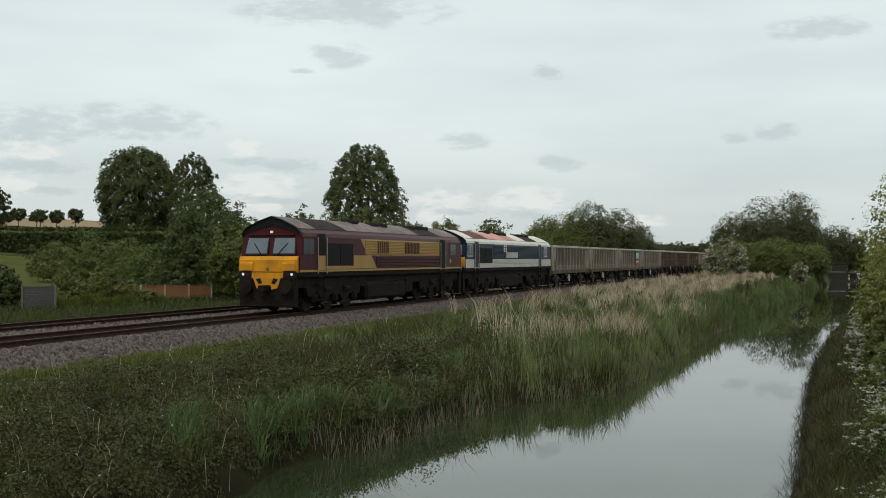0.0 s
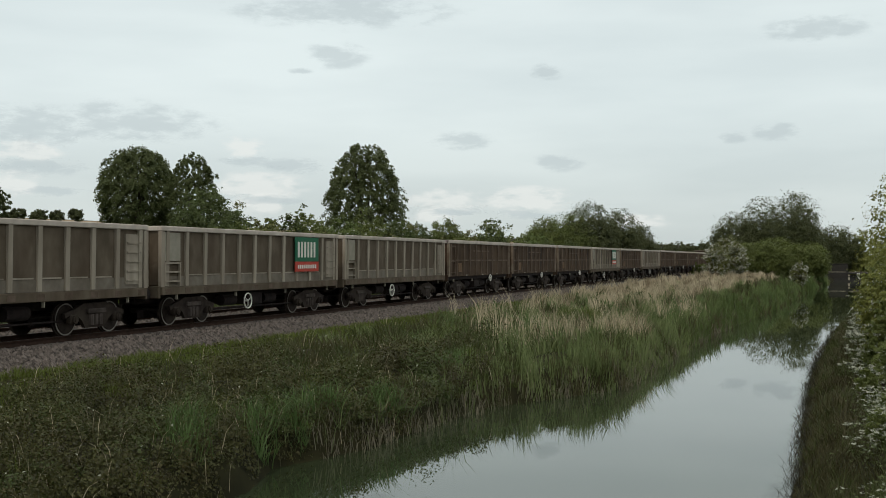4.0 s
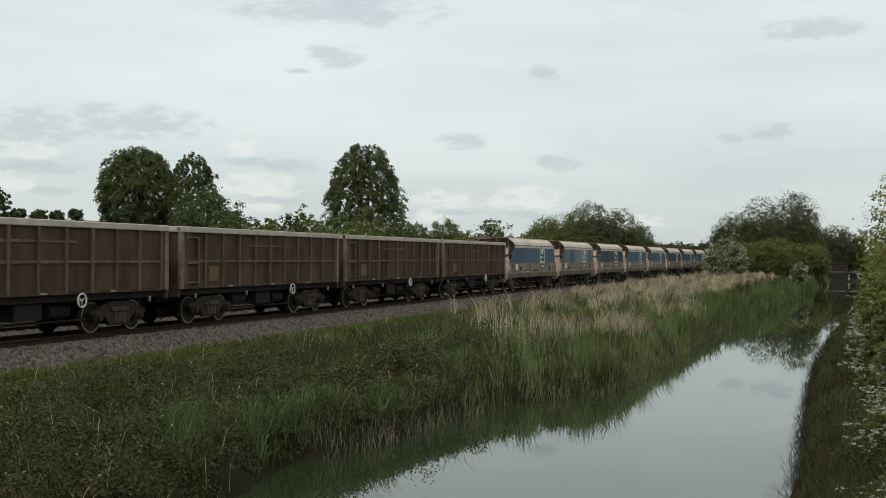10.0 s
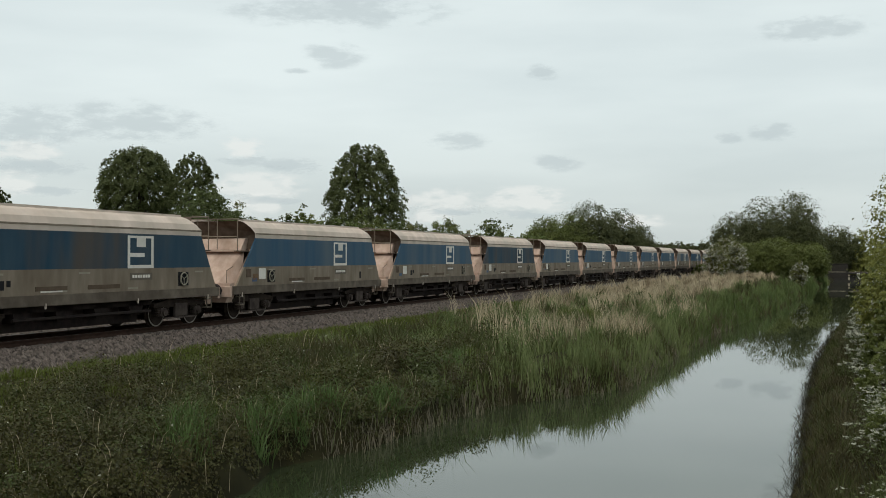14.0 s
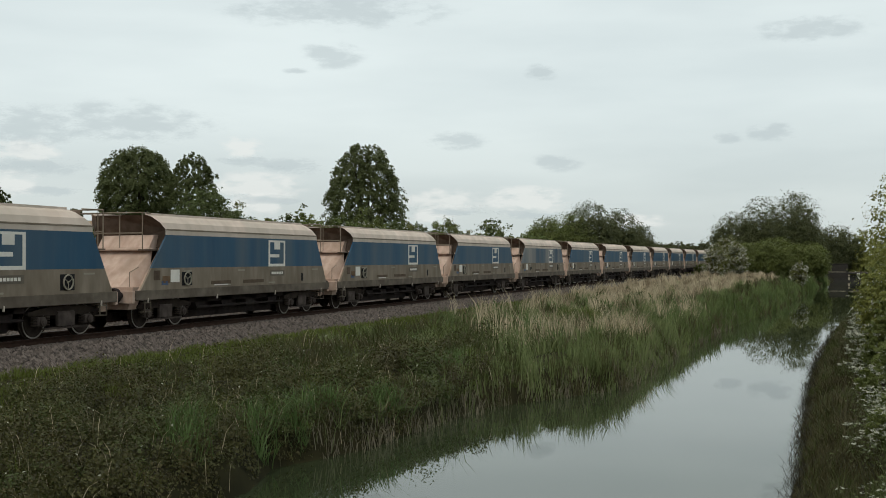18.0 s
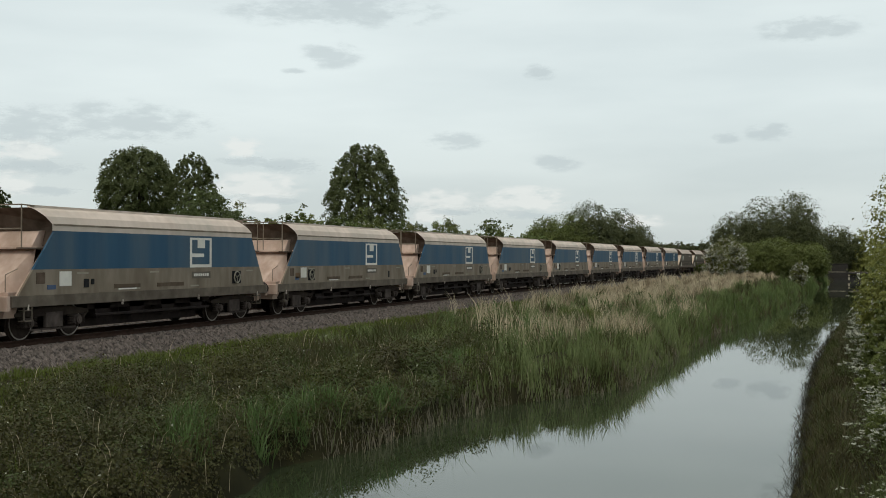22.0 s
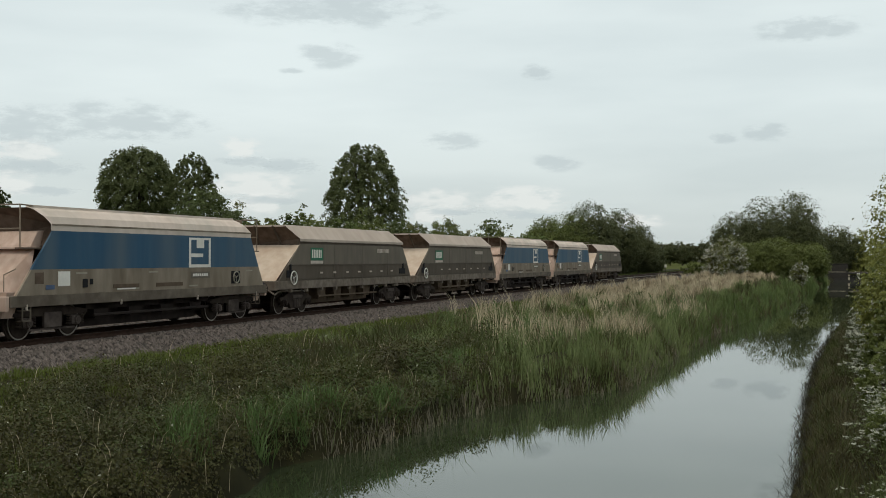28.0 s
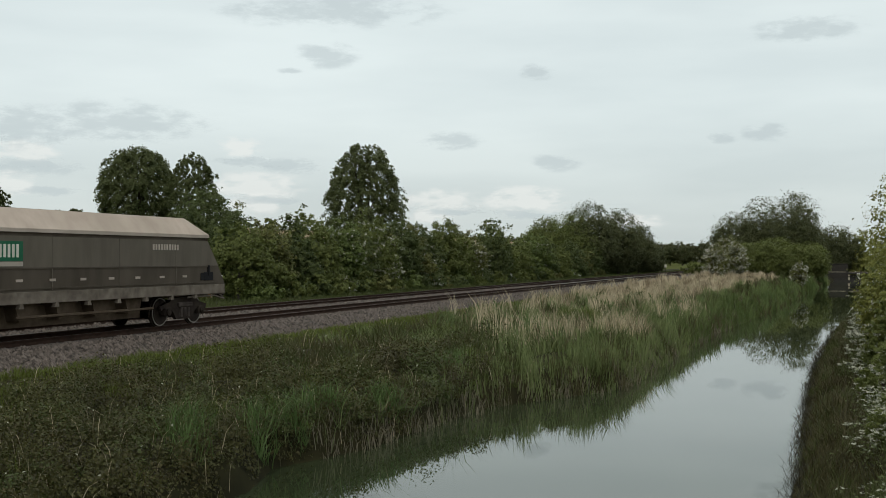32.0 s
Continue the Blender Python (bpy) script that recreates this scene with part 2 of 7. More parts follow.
def ballast_stones():
    n = 36000
    s = 24 + (RNG.random(n) ** 1.7) * 75
    w = RNG.uniform(1.15, 3.2, n)
    k = RNG.random(n) < 0.25
    w = np.where(k, RNG.uniform(-3.1, -1.25, n), w)
    x, y, _ = plan(s, w)
    c = np.stack([x, y, ballast_z(s, w) + 0.01], 1)
    r = RNG.uniform(0.032, 0.085, n)
    o = np.array([[1, 0, 0], [-0.5, 0.8, 0.1], [-0.6, -0.8, -0.1], [0.1, 0.1, 0.9]])
    a = RNG.uniform(0, math.tau, n)
    rot = np.stack([np.stack([np.cos(a), -np.sin(a)], 1), np.stack([np.sin(a), np.cos(a)], 1)], 1)
    p = np.repeat(o[None], n, 0) * r[:, None, None] * RNG.uniform(0.7, 1.3, (n, 4, 1))
    p[..., :2] = np.einsum("nij,nkj->nki", rot, p[..., :2])
    v = (c[:, None] + p).reshape(-1, 3)
    i = np.arange(n)[:, None] * 4
    f = np.concatenate([i + [0, 1, 3], i + [1, 2, 3], i + [2, 0, 3]])
    ob = fast_mesh("ballast_stones", v, f, M["stone"])
    tagged(ob, "loose grey ballast stones lying on the shoulder", "ballast", kind="stuff")


ballast_stones()


def rail_line(offset, lab):
    """One running rail: web and foot rusty, head polished."""
    prof = [(-0.07, -0.16), (0.07, -0.16), (0.07, -0.145), (0.012, -0.125), (0.012, -0.05), (0.036, -0.04), (0.036, -0.004), (-0.036, -0.004), (-0.036, -0.04), (-0.012, -0.05), (-0.012, -0.125), (-0.07, -0.145)]
    ss = np.concatenate([np.arange(10, 120, 5.0), np.arange(120, 340, 10.0)])
    k = len(prof)
    v = []
    for s in ss:
        for dw, z in prof:
            x, y, _ = plan(s, offset + dw)
            v.append((float(x), float(y), z))
    f = [(i * k + j, i * k + (j + 1) % k, (i + 1) * k + (j + 1) % k, (i + 1) * k + j) for i in range(len(ss) - 1) for j in range(k)]
    ob = fast_mesh("rail", v, f, M["rail"])
    v2 = []
    for s in ss:
        for dw in (-0.028, 0.028):
            x, y, _ = plan(s, offset + dw)
            v2.append((float(x), float(y), 0.0))
    f2 = [(2 * i, 2 * i + 1, 2 * i + 3, 2 * i + 2) for i in range(len(ss) - 1)]
    head = fast_mesh("rail_head", v2, f2, M["rail_head"], ob)
    head["label"] = "polished running surface"
    tagged(ob, lab, "rail", "running rails", "structure")


for tw in TRACKS:
    for dw in (-0.7525, 0.7525):
        rail_line(tw + dw, "rusty brown steel rail on dark sleepers")


def sleepers():
    """The sleepers that can be told apart are pieces of their track; the far ones stay in one mesh."""
    bm = bmesh.new()
    prism(bm, [(-1.25, -0.30), (1.25, -0.30), (1.25, -0.19), (0.95, -0.155), (0.5, -0.165), (-0.5, -0.165), (-0.95, -0.155), (-1.25, -0.19)], "x", -0.13, 0.13)
    me = bpy.data.meshes.new("sleeper")
    bm.to_mesh(me)
    bm.free()
    me.materials.append(M["sleeper"])
    for tw in TRACKS:
        root = thing("track_bed", at(24, tw, 0), "dark worn sleepers of one railway track", "sleepers", "railway tracks", "structure")
        inv = root.matrix_basis.inverted()
        for i in range(120):
            ob = new("sleeper", me)
            ob.parent = root
            ob.matrix_basis = inv @ at(24 + i * 0.65, tw, 0)


sleepers()

# ---------- train ----------
NOSE, SPEED, EASE = 46.286, 20.117, -0.01229
CONSIST = []
WHEELSETS = []

M["maroon"] = mat("maroon_paint", (0.058, 0.006, 0.010), (0.072, 0.009, 0.014), scale=3, rough=0.4, spec=0.14, dirt=(0.050, 0.022, 0.018), dirt_amount=0.5, streak=0.3)
M["gold"] = mat("gold_paint", (0.385, 0.225, 0.066), (0.450, 0.272, 0.086), scale=4, rough=0.45, spec=0.14, dirt=(0.318, 0.200, 0.074), dirt_amount=0.45, streak=0.3)
M["yellow"] = mat("yellow_paint", (0.62, 0.255, 0.012), (0.72, 0.32, 0.018), scale=4, rough=0.45, spec=0.14, dirt=(0.30, 0.15, 0.03), dirt_scale=1.8, dirt_amount=0.75)
M["loco_roof"] = mat("loco_roof", (0.138, 0.100, 0.088), (0.254, 0.200, 0.177), scale=3, rough=0.6, dirt=(0.053, 0.045, 0.042), dirt_scale=0.5, dirt_amount=0.8, spec=0.14)
M["roof_dark"] = mat("roof_dark", (0.019, 0.016, 0.015), (0.037, 0.030, 0.028), scale=5, rough=0.85, spec=0.14)
M["grime"] = mat("grime", (0.011, 0.007, 0.007), (0.028, 0.018, 0.016), scale=5, rough=0.9, spec=0.25, dirt=(0.038, 0.029, 0.022), dirt_scale=1.2, dirt_amount=0.6, bump=0.03)
M["bogie"] = mat("bogie_steel", (0.018, 0.012, 0.011), (0.044, 0.032, 0.025), scale=4, rough=0.9, spec=0.14, dirt=(0.068, 0.053, 0.039), dirt_scale=1.5, dirt_amount=0.6, bump=0.03)
M["bogie_dust"] = mat("dusty_bogie", (0.054, 0.041, 0.036), (0.112, 0.088, 0.076), scale=4, rough=0.9, spec=0.14, dirt=(0.030, 0.023, 0.020), dirt_scale=1.6, dirt_amount=0.7, bump=0.03)
M["loco_black"] = mat("loco_black", (0.007, 0.005, 0.005), (0.019, 0.014, 0.011), scale=4, rough=0.9, spec=0.14, dirt=(0.029, 0.023, 0.017), dirt_scale=1.5, dirt_amount=0.6, bump=0.03)
M["wheel"] = mat("wheel_steel", (0.024, 0.017, 0.014), (0.045, 0.033, 0.026), scale=6, rough=0.85, spec=0.14)
M["tread"] = mat("wheel_tread", (0.17, 0.145, 0.125), (0.27, 0.24, 0.21), scale=6, rough=0.6, metal=0.4)
M["black"] = mat("black_mesh", (0.008, 0.008, 0.009), (0.017, 0.015, 0.017), scale=30, rough=0.7, spec=0.14)
# windscreens: the pale blue of the reflected sky is put into the base colour
M["glass"] = mat("sky_tinted_glass", (0.10, 0.125, 0.155), (0.14, 0.17, 0.20), scale=1.2, rough=0.08, spec=0.6)
M["side_glass"] = mat("side_glass", (0.010, 0.010, 0.012), (0.018, 0.018, 0.02), scale=1.2, rough=0.12, spec=0.25)
M["lens"] = mat("lens", (0.75, 0.75, 0.7), rough=0.15)
lit = bpy.data.materials.new("lit_headlight")
lit.use_nodes = True
lit.node_tree.nodes["Principled BSDF"].inputs["Emission Color"].default_value = (1.0, 0.93, 0.8, 1)
lit.node_tree.nodes["Principled BSDF"].inputs["Emission Strength"].default_value = 0.25
M["lit"] = lit
M["navy"] = mat("navy_paint", (0.011, 0.022, 0.046), (0.016, 0.030, 0.058), scale=3, rough=0.4, spec=0.14, dirt=(0.05, 0.055, 0.06), dirt_amount=0.35, streak=0.3)
M["silver"] = mat("silver_paint", (0.530, 0.510, 0.456), (0.636, 0.610, 0.539), scale=4, rough=0.45, dirt=(0.382, 0.330, 0.260), dirt_amount=0.5, streak=0.4, spec=0.14)
M["loco_white"] = mat("roof_white", (0.594, 0.560, 0.502), (0.721, 0.680, 0.614), scale=2, rough=0.5, dirt=(0.445, 0.390, 0.335), dirt_scale=0.5, dirt_amount=0.5, spec=0.14)
M["roof_pink"] = mat("roof_pink", (0.509, 0.250, 0.205), (0.615, 0.330, 0.270), scale=2, rough=0.6, dirt=(0.170, 0.100, 0.084), dirt_scale=0.4, dirt_amount=0.6, spec=0.14)
M["roof_red"] = mat("roof_red", (0.095, 0.035, 0.028), (0.148, 0.060, 0.047), scale=3, rough=0.7, spec=0.14)
M["white"] = mat("white_paint", (0.700, 0.660, 0.595), (0.784, 0.740, 0.670), scale=5, rough=0.5, dirt=(0.530, 0.480, 0.409), dirt_amount=0.5, spec=0.14)
M["dark_red"] = mat("dark_red_paint", (0.053, 0.006, 0.007), (0.069, 0.010, 0.009), scale=5, rough=0.45, spec=0.14)
M["rim_white"] = mat("rim_dust", (0.443, 0.372, 0.319), (0.578, 0.497, 0.427), scale=3, rough=0.9, dirt=(0.38, 0.32, 0.26), dirt_scale=0.7, dirt_amount=0.6, spec=0.14)
M["box_grey"] = mat("box_grey", (0.086, 0.064, 0.043), (0.156, 0.121, 0.086), scale=1.9, rough=0.8, dirt=(0.083, 0.056, 0.037), dirt_scale=1.5, dirt_amount=0.8, streak=0.55, bump=0.02, spec=0.14)
M["strake"] = mat("pale_strake", (0.161, 0.134, 0.107), (0.230, 0.194, 0.155), scale=3, rough=0.8, dirt=(0.10, 0.075, 0.05), dirt_scale=1.4, dirt_amount=0.7, spec=0.14)
M["box_rib"] = mat("box_rib", (0.294, 0.246, 0.192), (0.389, 0.329, 0.261), scale=4, rough=0.8, dirt=(0.136, 0.100, 0.071), dirt_scale=0.9, dirt_amount=0.7, streak=0.25, spec=0.14)
M["box_brown"] = mat("box_brown", (0.036, 0.023, 0.016), (0.094, 0.060, 0.040), scale=1.6, rough=0.85, dirt=(0.130, 0.082, 0.050), dirt_scale=0.9, dirt_amount=0.6, streak=0.35, bump=0.02, spec=0.14)
M["box_brown_rib"] = mat("box_brown_rib", (0.112, 0.078, 0.056), (0.198, 0.139, 0.102), scale=4, rough=0.8, dirt=(0.074, 0.048, 0.033), dirt_scale=0.9, dirt_amount=0.7, streak=0.3, spec=0.14)
M["rust_plate"] = mat("rust_plate", (0.180, 0.140, 0.102), (0.254, 0.200, 0.149), scale=5, rough=0.8, dirt=(0.106, 0.060, 0.037), dirt_scale=1.5, dirt_amount=0.8, spec=0.14)
M["green"] = mat("green_sign", (0.013, 0.115, 0.056), (0.019, 0.140, 0.070), scale=5, rough=0.5, dirt=(0.074, 0.100, 0.065), dirt_amount=0.4, spec=0.14)
M["red"] = mat("red_sign", (0.445, 0.045, 0.028), (0.509, 0.060, 0.037), scale=5, rough=0.5, dirt=(0.265, 0.100, 0.065), dirt_amount=0.4, spec=0.14)
M["hop_blue"] = mat("hopper_blue", (0.022, 0.074, 0.132), (0.032, 0.090, 0.150), scale=1.8, rough=0.5, dirt=(0.13, 0.145, 0.15), dirt_scale=0.8, dirt_amount=0.6, streak=0.12, spec=0.14)
M["hop_grey"] = mat("hopper_grey", (0.203, 0.162, 0.121), (0.280, 0.229, 0.175), scale=3, rough=0.7, dirt=(0.117, 0.085, 0.056), dirt_scale=1.6, dirt_amount=0.75, streak=0.3, spec=0.14)
M["hop_top"] = mat("hopper_top", (0.556, 0.448, 0.373), (0.685, 0.567, 0.485), scale=2, rough=0.7, dirt=(0.378, 0.344, 0.285), dirt_scale=0.7, dirt_amount=0.6, streak=0.4, spec=0.14)
M["hop_dust"] = mat("hopper_dust", (0.476, 0.333, 0.262), (0.605, 0.453, 0.373), scale=4, rough=0.9, dirt=(0.252, 0.176, 0.126), dirt_scale=1.3, dirt_amount=0.7, streak=0.5, spec=0.14)
M["hop_in"] = mat("hopper_inside", (0.080, 0.055, 0.039), (0.148, 0.105, 0.079), scale=3, rough=0.9, spec=0.14)
M["hop_sole"] = mat("hopper_sole", (0.112, 0.090, 0.068), (0.177, 0.144, 0.112), scale=3, rough=0.8, dirt=(0.060, 0.044, 0.034), dirt_scale=1.1, dirt_amount=0.8, spec=0.14)
M["sole"] = mat("sole_bar", (0.086, 0.060, 0.041), (0.142, 0.104, 0.072), scale=4, rough=0.8, dirt=(0.085, 0.055, 0.037), dirt_scale=1.2, dirt_amount=0.7, spec=0.14)
M["mrl_side"] = mat("grey_green_side", (0.111, 0.092, 0.071), (0.148, 0.121, 0.095), scale=2.5, rough=0.65, dirt=(0.201, 0.170, 0.130), dirt_scale=0.7, dirt_amount=0.45, streak=0.25, spec=0.14)
M["mrl_low"] = mat("grey_low_side", (0.068, 0.052, 0.038), (0.096, 0.075, 0.056), scale=2.5, rough=0.7, dirt=(0.138, 0.110, 0.084), dirt_scale=0.8, dirt_amount=0.5, streak=0.3, spec=0.14)
M["hood_grey"] = mat("hood_dust", (0.428, 0.343, 0.286), (0.535, 0.438, 0.369), scale=2, rough=0.8, dirt=(0.30, 0.25, 0.195), dirt_scale=0.5, dirt_amount=0.6, streak=0.4, spec=0.14)
M["sole_dust"] = mat("dusty_sole_bar", (0.139, 0.111, 0.089), (0.235, 0.194, 0.157), scale=4, rough=0.9, dirt=(0.085, 0.062, 0.045), dirt_scale=1.4, dirt_amount=0.7, spec=0.14)
M["mrl_dust"] = mat("pale_dust", (0.50, 0.395, 0.305), (0.60, 0.49, 0.39), scale=3, rough=0.9, dirt=(0.38, 0.255, 0.175), dirt_scale=1.3, dirt_amount=0.75, streak=0.6, spec=0.14)
M["blue_tag"] = mat("blue_plate", (0.07, 0.10, 0.17), rough=0.6, spec=0.14)
M["rust_brown"] = mat("rust_brown", (0.14, 0.085, 0.05), (0.20, 0.13, 0.08), scale=6, rough=0.9, spec=0.14)
M["faded"] = mat("faded_patch", (0.265, 0.240, 0.186), (0.329, 0.290, 0.233), scale=4, rough=0.8, spec=0.14)


def bars(name, parent, x, y, z, w, h, n, material, label, gap=0.3):
    """Lettering as plain upright bars, one part each, on the canal side."""
    step = w / n
    for i in range(n):
        bm = bmesh.new()
        x0 = x + i * step
        x1 = x0 + step * (1 - gap)
        box(bm, x0, x1, y - 0.004, y + 0.01, z, z + h)
        part(name, bm, material, parent, label)


def wheelset(r, parent, x, rim=True):
    """Two wheels on an axle; their turning is keyed in motions()."""
    bm = bmesh.new()
    for sgn in (-1, 1):
        y = sgn * 0.70
        tube(bm, (0, y - 0.03, 0), (0, y + 0.03, 0), r + 0.03, 28)
        tube(bm, (0, sgn * 0.67, 0), (0, sgn * 0.80, 0), r, 28)
        tube(bm, (0, sgn * 0.80, 0), (0, sgn * 0.815, 0), r * 0.84, 24)
        tube(bm, (0, sgn * 0.815, 0), (0, sgn * 0.86, 0), r * 0.28, 12, r * 0.2)
    tube(bm, (0, -0.7, 0), (0, 0.7, 0), 0.09, 10)
    ob = part("wheelset", bm, M["wheel"], parent)
    ob.matrix_basis = pose(x, 0, r)
    WHEELSETS.append(ob)
    for sgn in (-1, 1):
        bm = bmesh.new()
        m = Matrix.Translation((0, sgn * 0.803, 0)) @ Matrix.Rotation(radians(90), 4, "X")
        ret = bmesh.ops.create_circle(bm, segments=28, radius=r - 0.005, matrix=m)
        inner = bmesh.ops.create_circle(bm, segments=28, radius=r * 0.90, matrix=m)
        for i in range(28):
            bm.faces.new((ret["verts"][i], ret["verts"][(i + 1) % 28], inner["verts"][(i + 1) % 28], inner["verts"][i]))
        part("tyre", bm, M["tread"] if rim else M["wheel"], ob, "bright worn wheel rim" if rim else "")
    return ob


def wagon_bogie(parent, x, style):
    """Two-axle bogie; "cast": one deep curved casting each side with a nest of springs; "y": a fabricated frame, a pale centre box, coil springs beside each axle box."""
    b = new("bogie")
    b.parent = parent
    b.matrix_basis = pose(x, 0, 0)
    for a in (-1.0, 1.0):
        wheelset(0.46, b, a)
    for sgn in (-1, 1):
        y0, y1 = sorted((sgn * 0.94, sgn * 1.06))
        if style == "cast":
            bm = bmesh.new()
            prism(bm, [(-1.38, 0.64), (-1.32, 0.50), (-1.12, 0.60), (-0.88, 0.60), (-0.62, 0.42), (-0.46, 0.20), (0.46, 0.20), (0.62, 0.42), (0.88, 0.60), (1.12, 0.60), (1.32, 0.50), (1.38, 0.64), (0.95, 0.74), (0.52, 0.90), (-0.52, 0.90), (-0.95, 0.74)], "y", y0, y1)
            part("side_frame", bm, M["bogie"], b)
            bm = bmesh.new()
            for k in (-0.2, 0, 0.2):
                tube(bm, (k, sgn * 1.05, 0.27), (k, sgn * 1.05, 0.58), 0.085, 8)
            part("spring_nest", bm, M["bogie_dust"], b)
            bm = bmesh.new()
            box(bm, -0.42, 0.42, *sorted((sgn * 1.04, sgn * 1.14)), 0.60, 0.74, 0.02)
            part("bolster_end", bm, M["bogie_dust"], b)
        else:
            bm = bmesh.new()
            prism(bm, [(-1.52, 0.74), (-1.52, 0.64), (-0.50, 0.62), (0.50, 0.62), (1.52, 0.64), (1.52, 0.74), (0.7, 0.86), (-0.7, 0.86)], "y", y0, y1)
            part("side_frame", bm, M["bogie"], b)
            bm = bmesh.new()
            box(bm, -0.36, 0.36, *sorted((sgn * 1.0, sgn * 1.11)), 0.30, 0.72, 0.02)
            part("centre_box", bm, M["bogie_dust"], b, "dusty centre box")
            bm = bmesh.new()
            box(bm, -0.95, 0.95, *sorted((sgn * 1.03, sgn * 1.07)), 0.24, 0.29)
            part("tie_bar", bm, M["bogie_dust"], b)
            bm = bmesh.new()
            tube(bm, (1.42, sgn * 1.08, 0.66), (0.98, sgn * 1.08, 0.30), 0.03, 6)
            part("brake_link", bm, M["bogie"], b)
        for a in (-1.0, 1.0):
            bm = bmesh.new()
            box(bm, a - 0.16, a + 0.16, *sorted((sgn * 0.92, sgn * 1.10)), 0.33, 0.60, 0.03)
            tube(bm, (a, sgn * 1.02, 0.46), (a, sgn * 1.16, 0.46), 0.115, 12)
            tube(bm, (a, sgn * 1.16, 0.46), (a, sgn * 1.18, 0.46), 0.07, 8)
            part("axle_box", bm, M["bogie_dust"] if style == "y" else M["bogie"], b)
            if style == "y":
                for k in (-0.27, 0.27):
                    bm = bmesh.new()
                    for q in range(4):
                        tube(bm, (a + k, sgn * 1.02, 0.36 + q * 0.07), (a + k, sgn * 1.02, 0.40 + q * 0.07), 0.085, 8)
                    part("spring", bm, M["bogie"], b)
    bm = bmesh.new()
    box(bm, -0.25, 0.25, -0.93, 0.93, 0.5, 0.82, 0.03)
    part("bolster", bm, M["bogie"], b)
    bm = bmesh.new()
    for a in (-0.48, 0.48):
        box(bm, a - 0.05, a + 0.05, -0.66, 0.66, 0.22, 0.62, 0.02)
    box(bm, -1.45, 1.45, -0.12, 0.12, 0.24, 0.50)
    tube(bm, (-1.3, -0.45, 0.26), (1.3, -0.45, 0.26), 0.035, 6)
    part("brake_rigging", bm, M["grime"], b)
    return b


def buffers(parent, half, z=1.05):
    for e in (-1, 1):
        for sgn in (-1, 1):
            bm = bmesh.new()
            tube(bm, (e * (half - 0.55), sgn * 0.86, z), (e * (half - 0.1), sgn * 0.86, z), 0.11, 10)
            tube(bm, (e * (half - 0.1), sgn * 0.86, z), (e * half, sgn * 0.86, z), 0.24, 16)
            part("buffer", bm, M["grime"], parent)
        bm = bmesh.new()
        box(bm, e * half - 0.55, e * half + 0.55, -0.09, 0.09, 0.88, 1.06)
        part("coupling", bm, M["grime"], parent)


def handwheel(parent, x, z, y=-1.36, r=0.26, material=None):
    bm = bmesh.new()
    ring(bm, (x, y, z), (0, 1, 0), r, 0.024, 18)
    for k in range(3):
        a = k * math.tau / 3 + 0.5
        tube(bm, (x, y, z), (x + r * math.cos(a), y, z + r * math.sin(a)), 0.013, 6)
    tube(bm, (x, y, z), (x, y + 0.14, z), 0.035, 6)
    return part("handwheel", bm, material or M["white"], parent, "white-rimmed brake handwheel")


# ----- locomotives -----
ROOF = [(1.325, 3.06), (1.285, 3.20), (1.14, 3.36), (0.80, 3.54), (0.42, 3.71), (0.0, 3.85)]


def hull(x0, x1, low=1.62):
    right = [(y, z) for y, z in ROOF]
    left = [(-y, z) for y, z in ROOF[-2::-1]]
    return [(1.325, low)] + right + left + [(-1.325, low)]


def roof_panel(bm, x0, x1, i0, i1, lift):
    """A strip of roof skin between outline points, on both sides of the ridge, lifted a little."""
    pts = ROOF[i0:i1 + 1]
    for sgn in (-1, 1):
        rows = [[bm.verts.new((x, sgn * y * (1 + lift * 0.3), z + lift)) for y, z in pts] for x in (x0, x1)]
        for j in range(len(pts) - 1):
            q = (rows[0][j], rows[1][j], rows[1][j + 1], rows[0][j + 1])
            bm.faces.new(q if sgn > 0 else q[::-1])


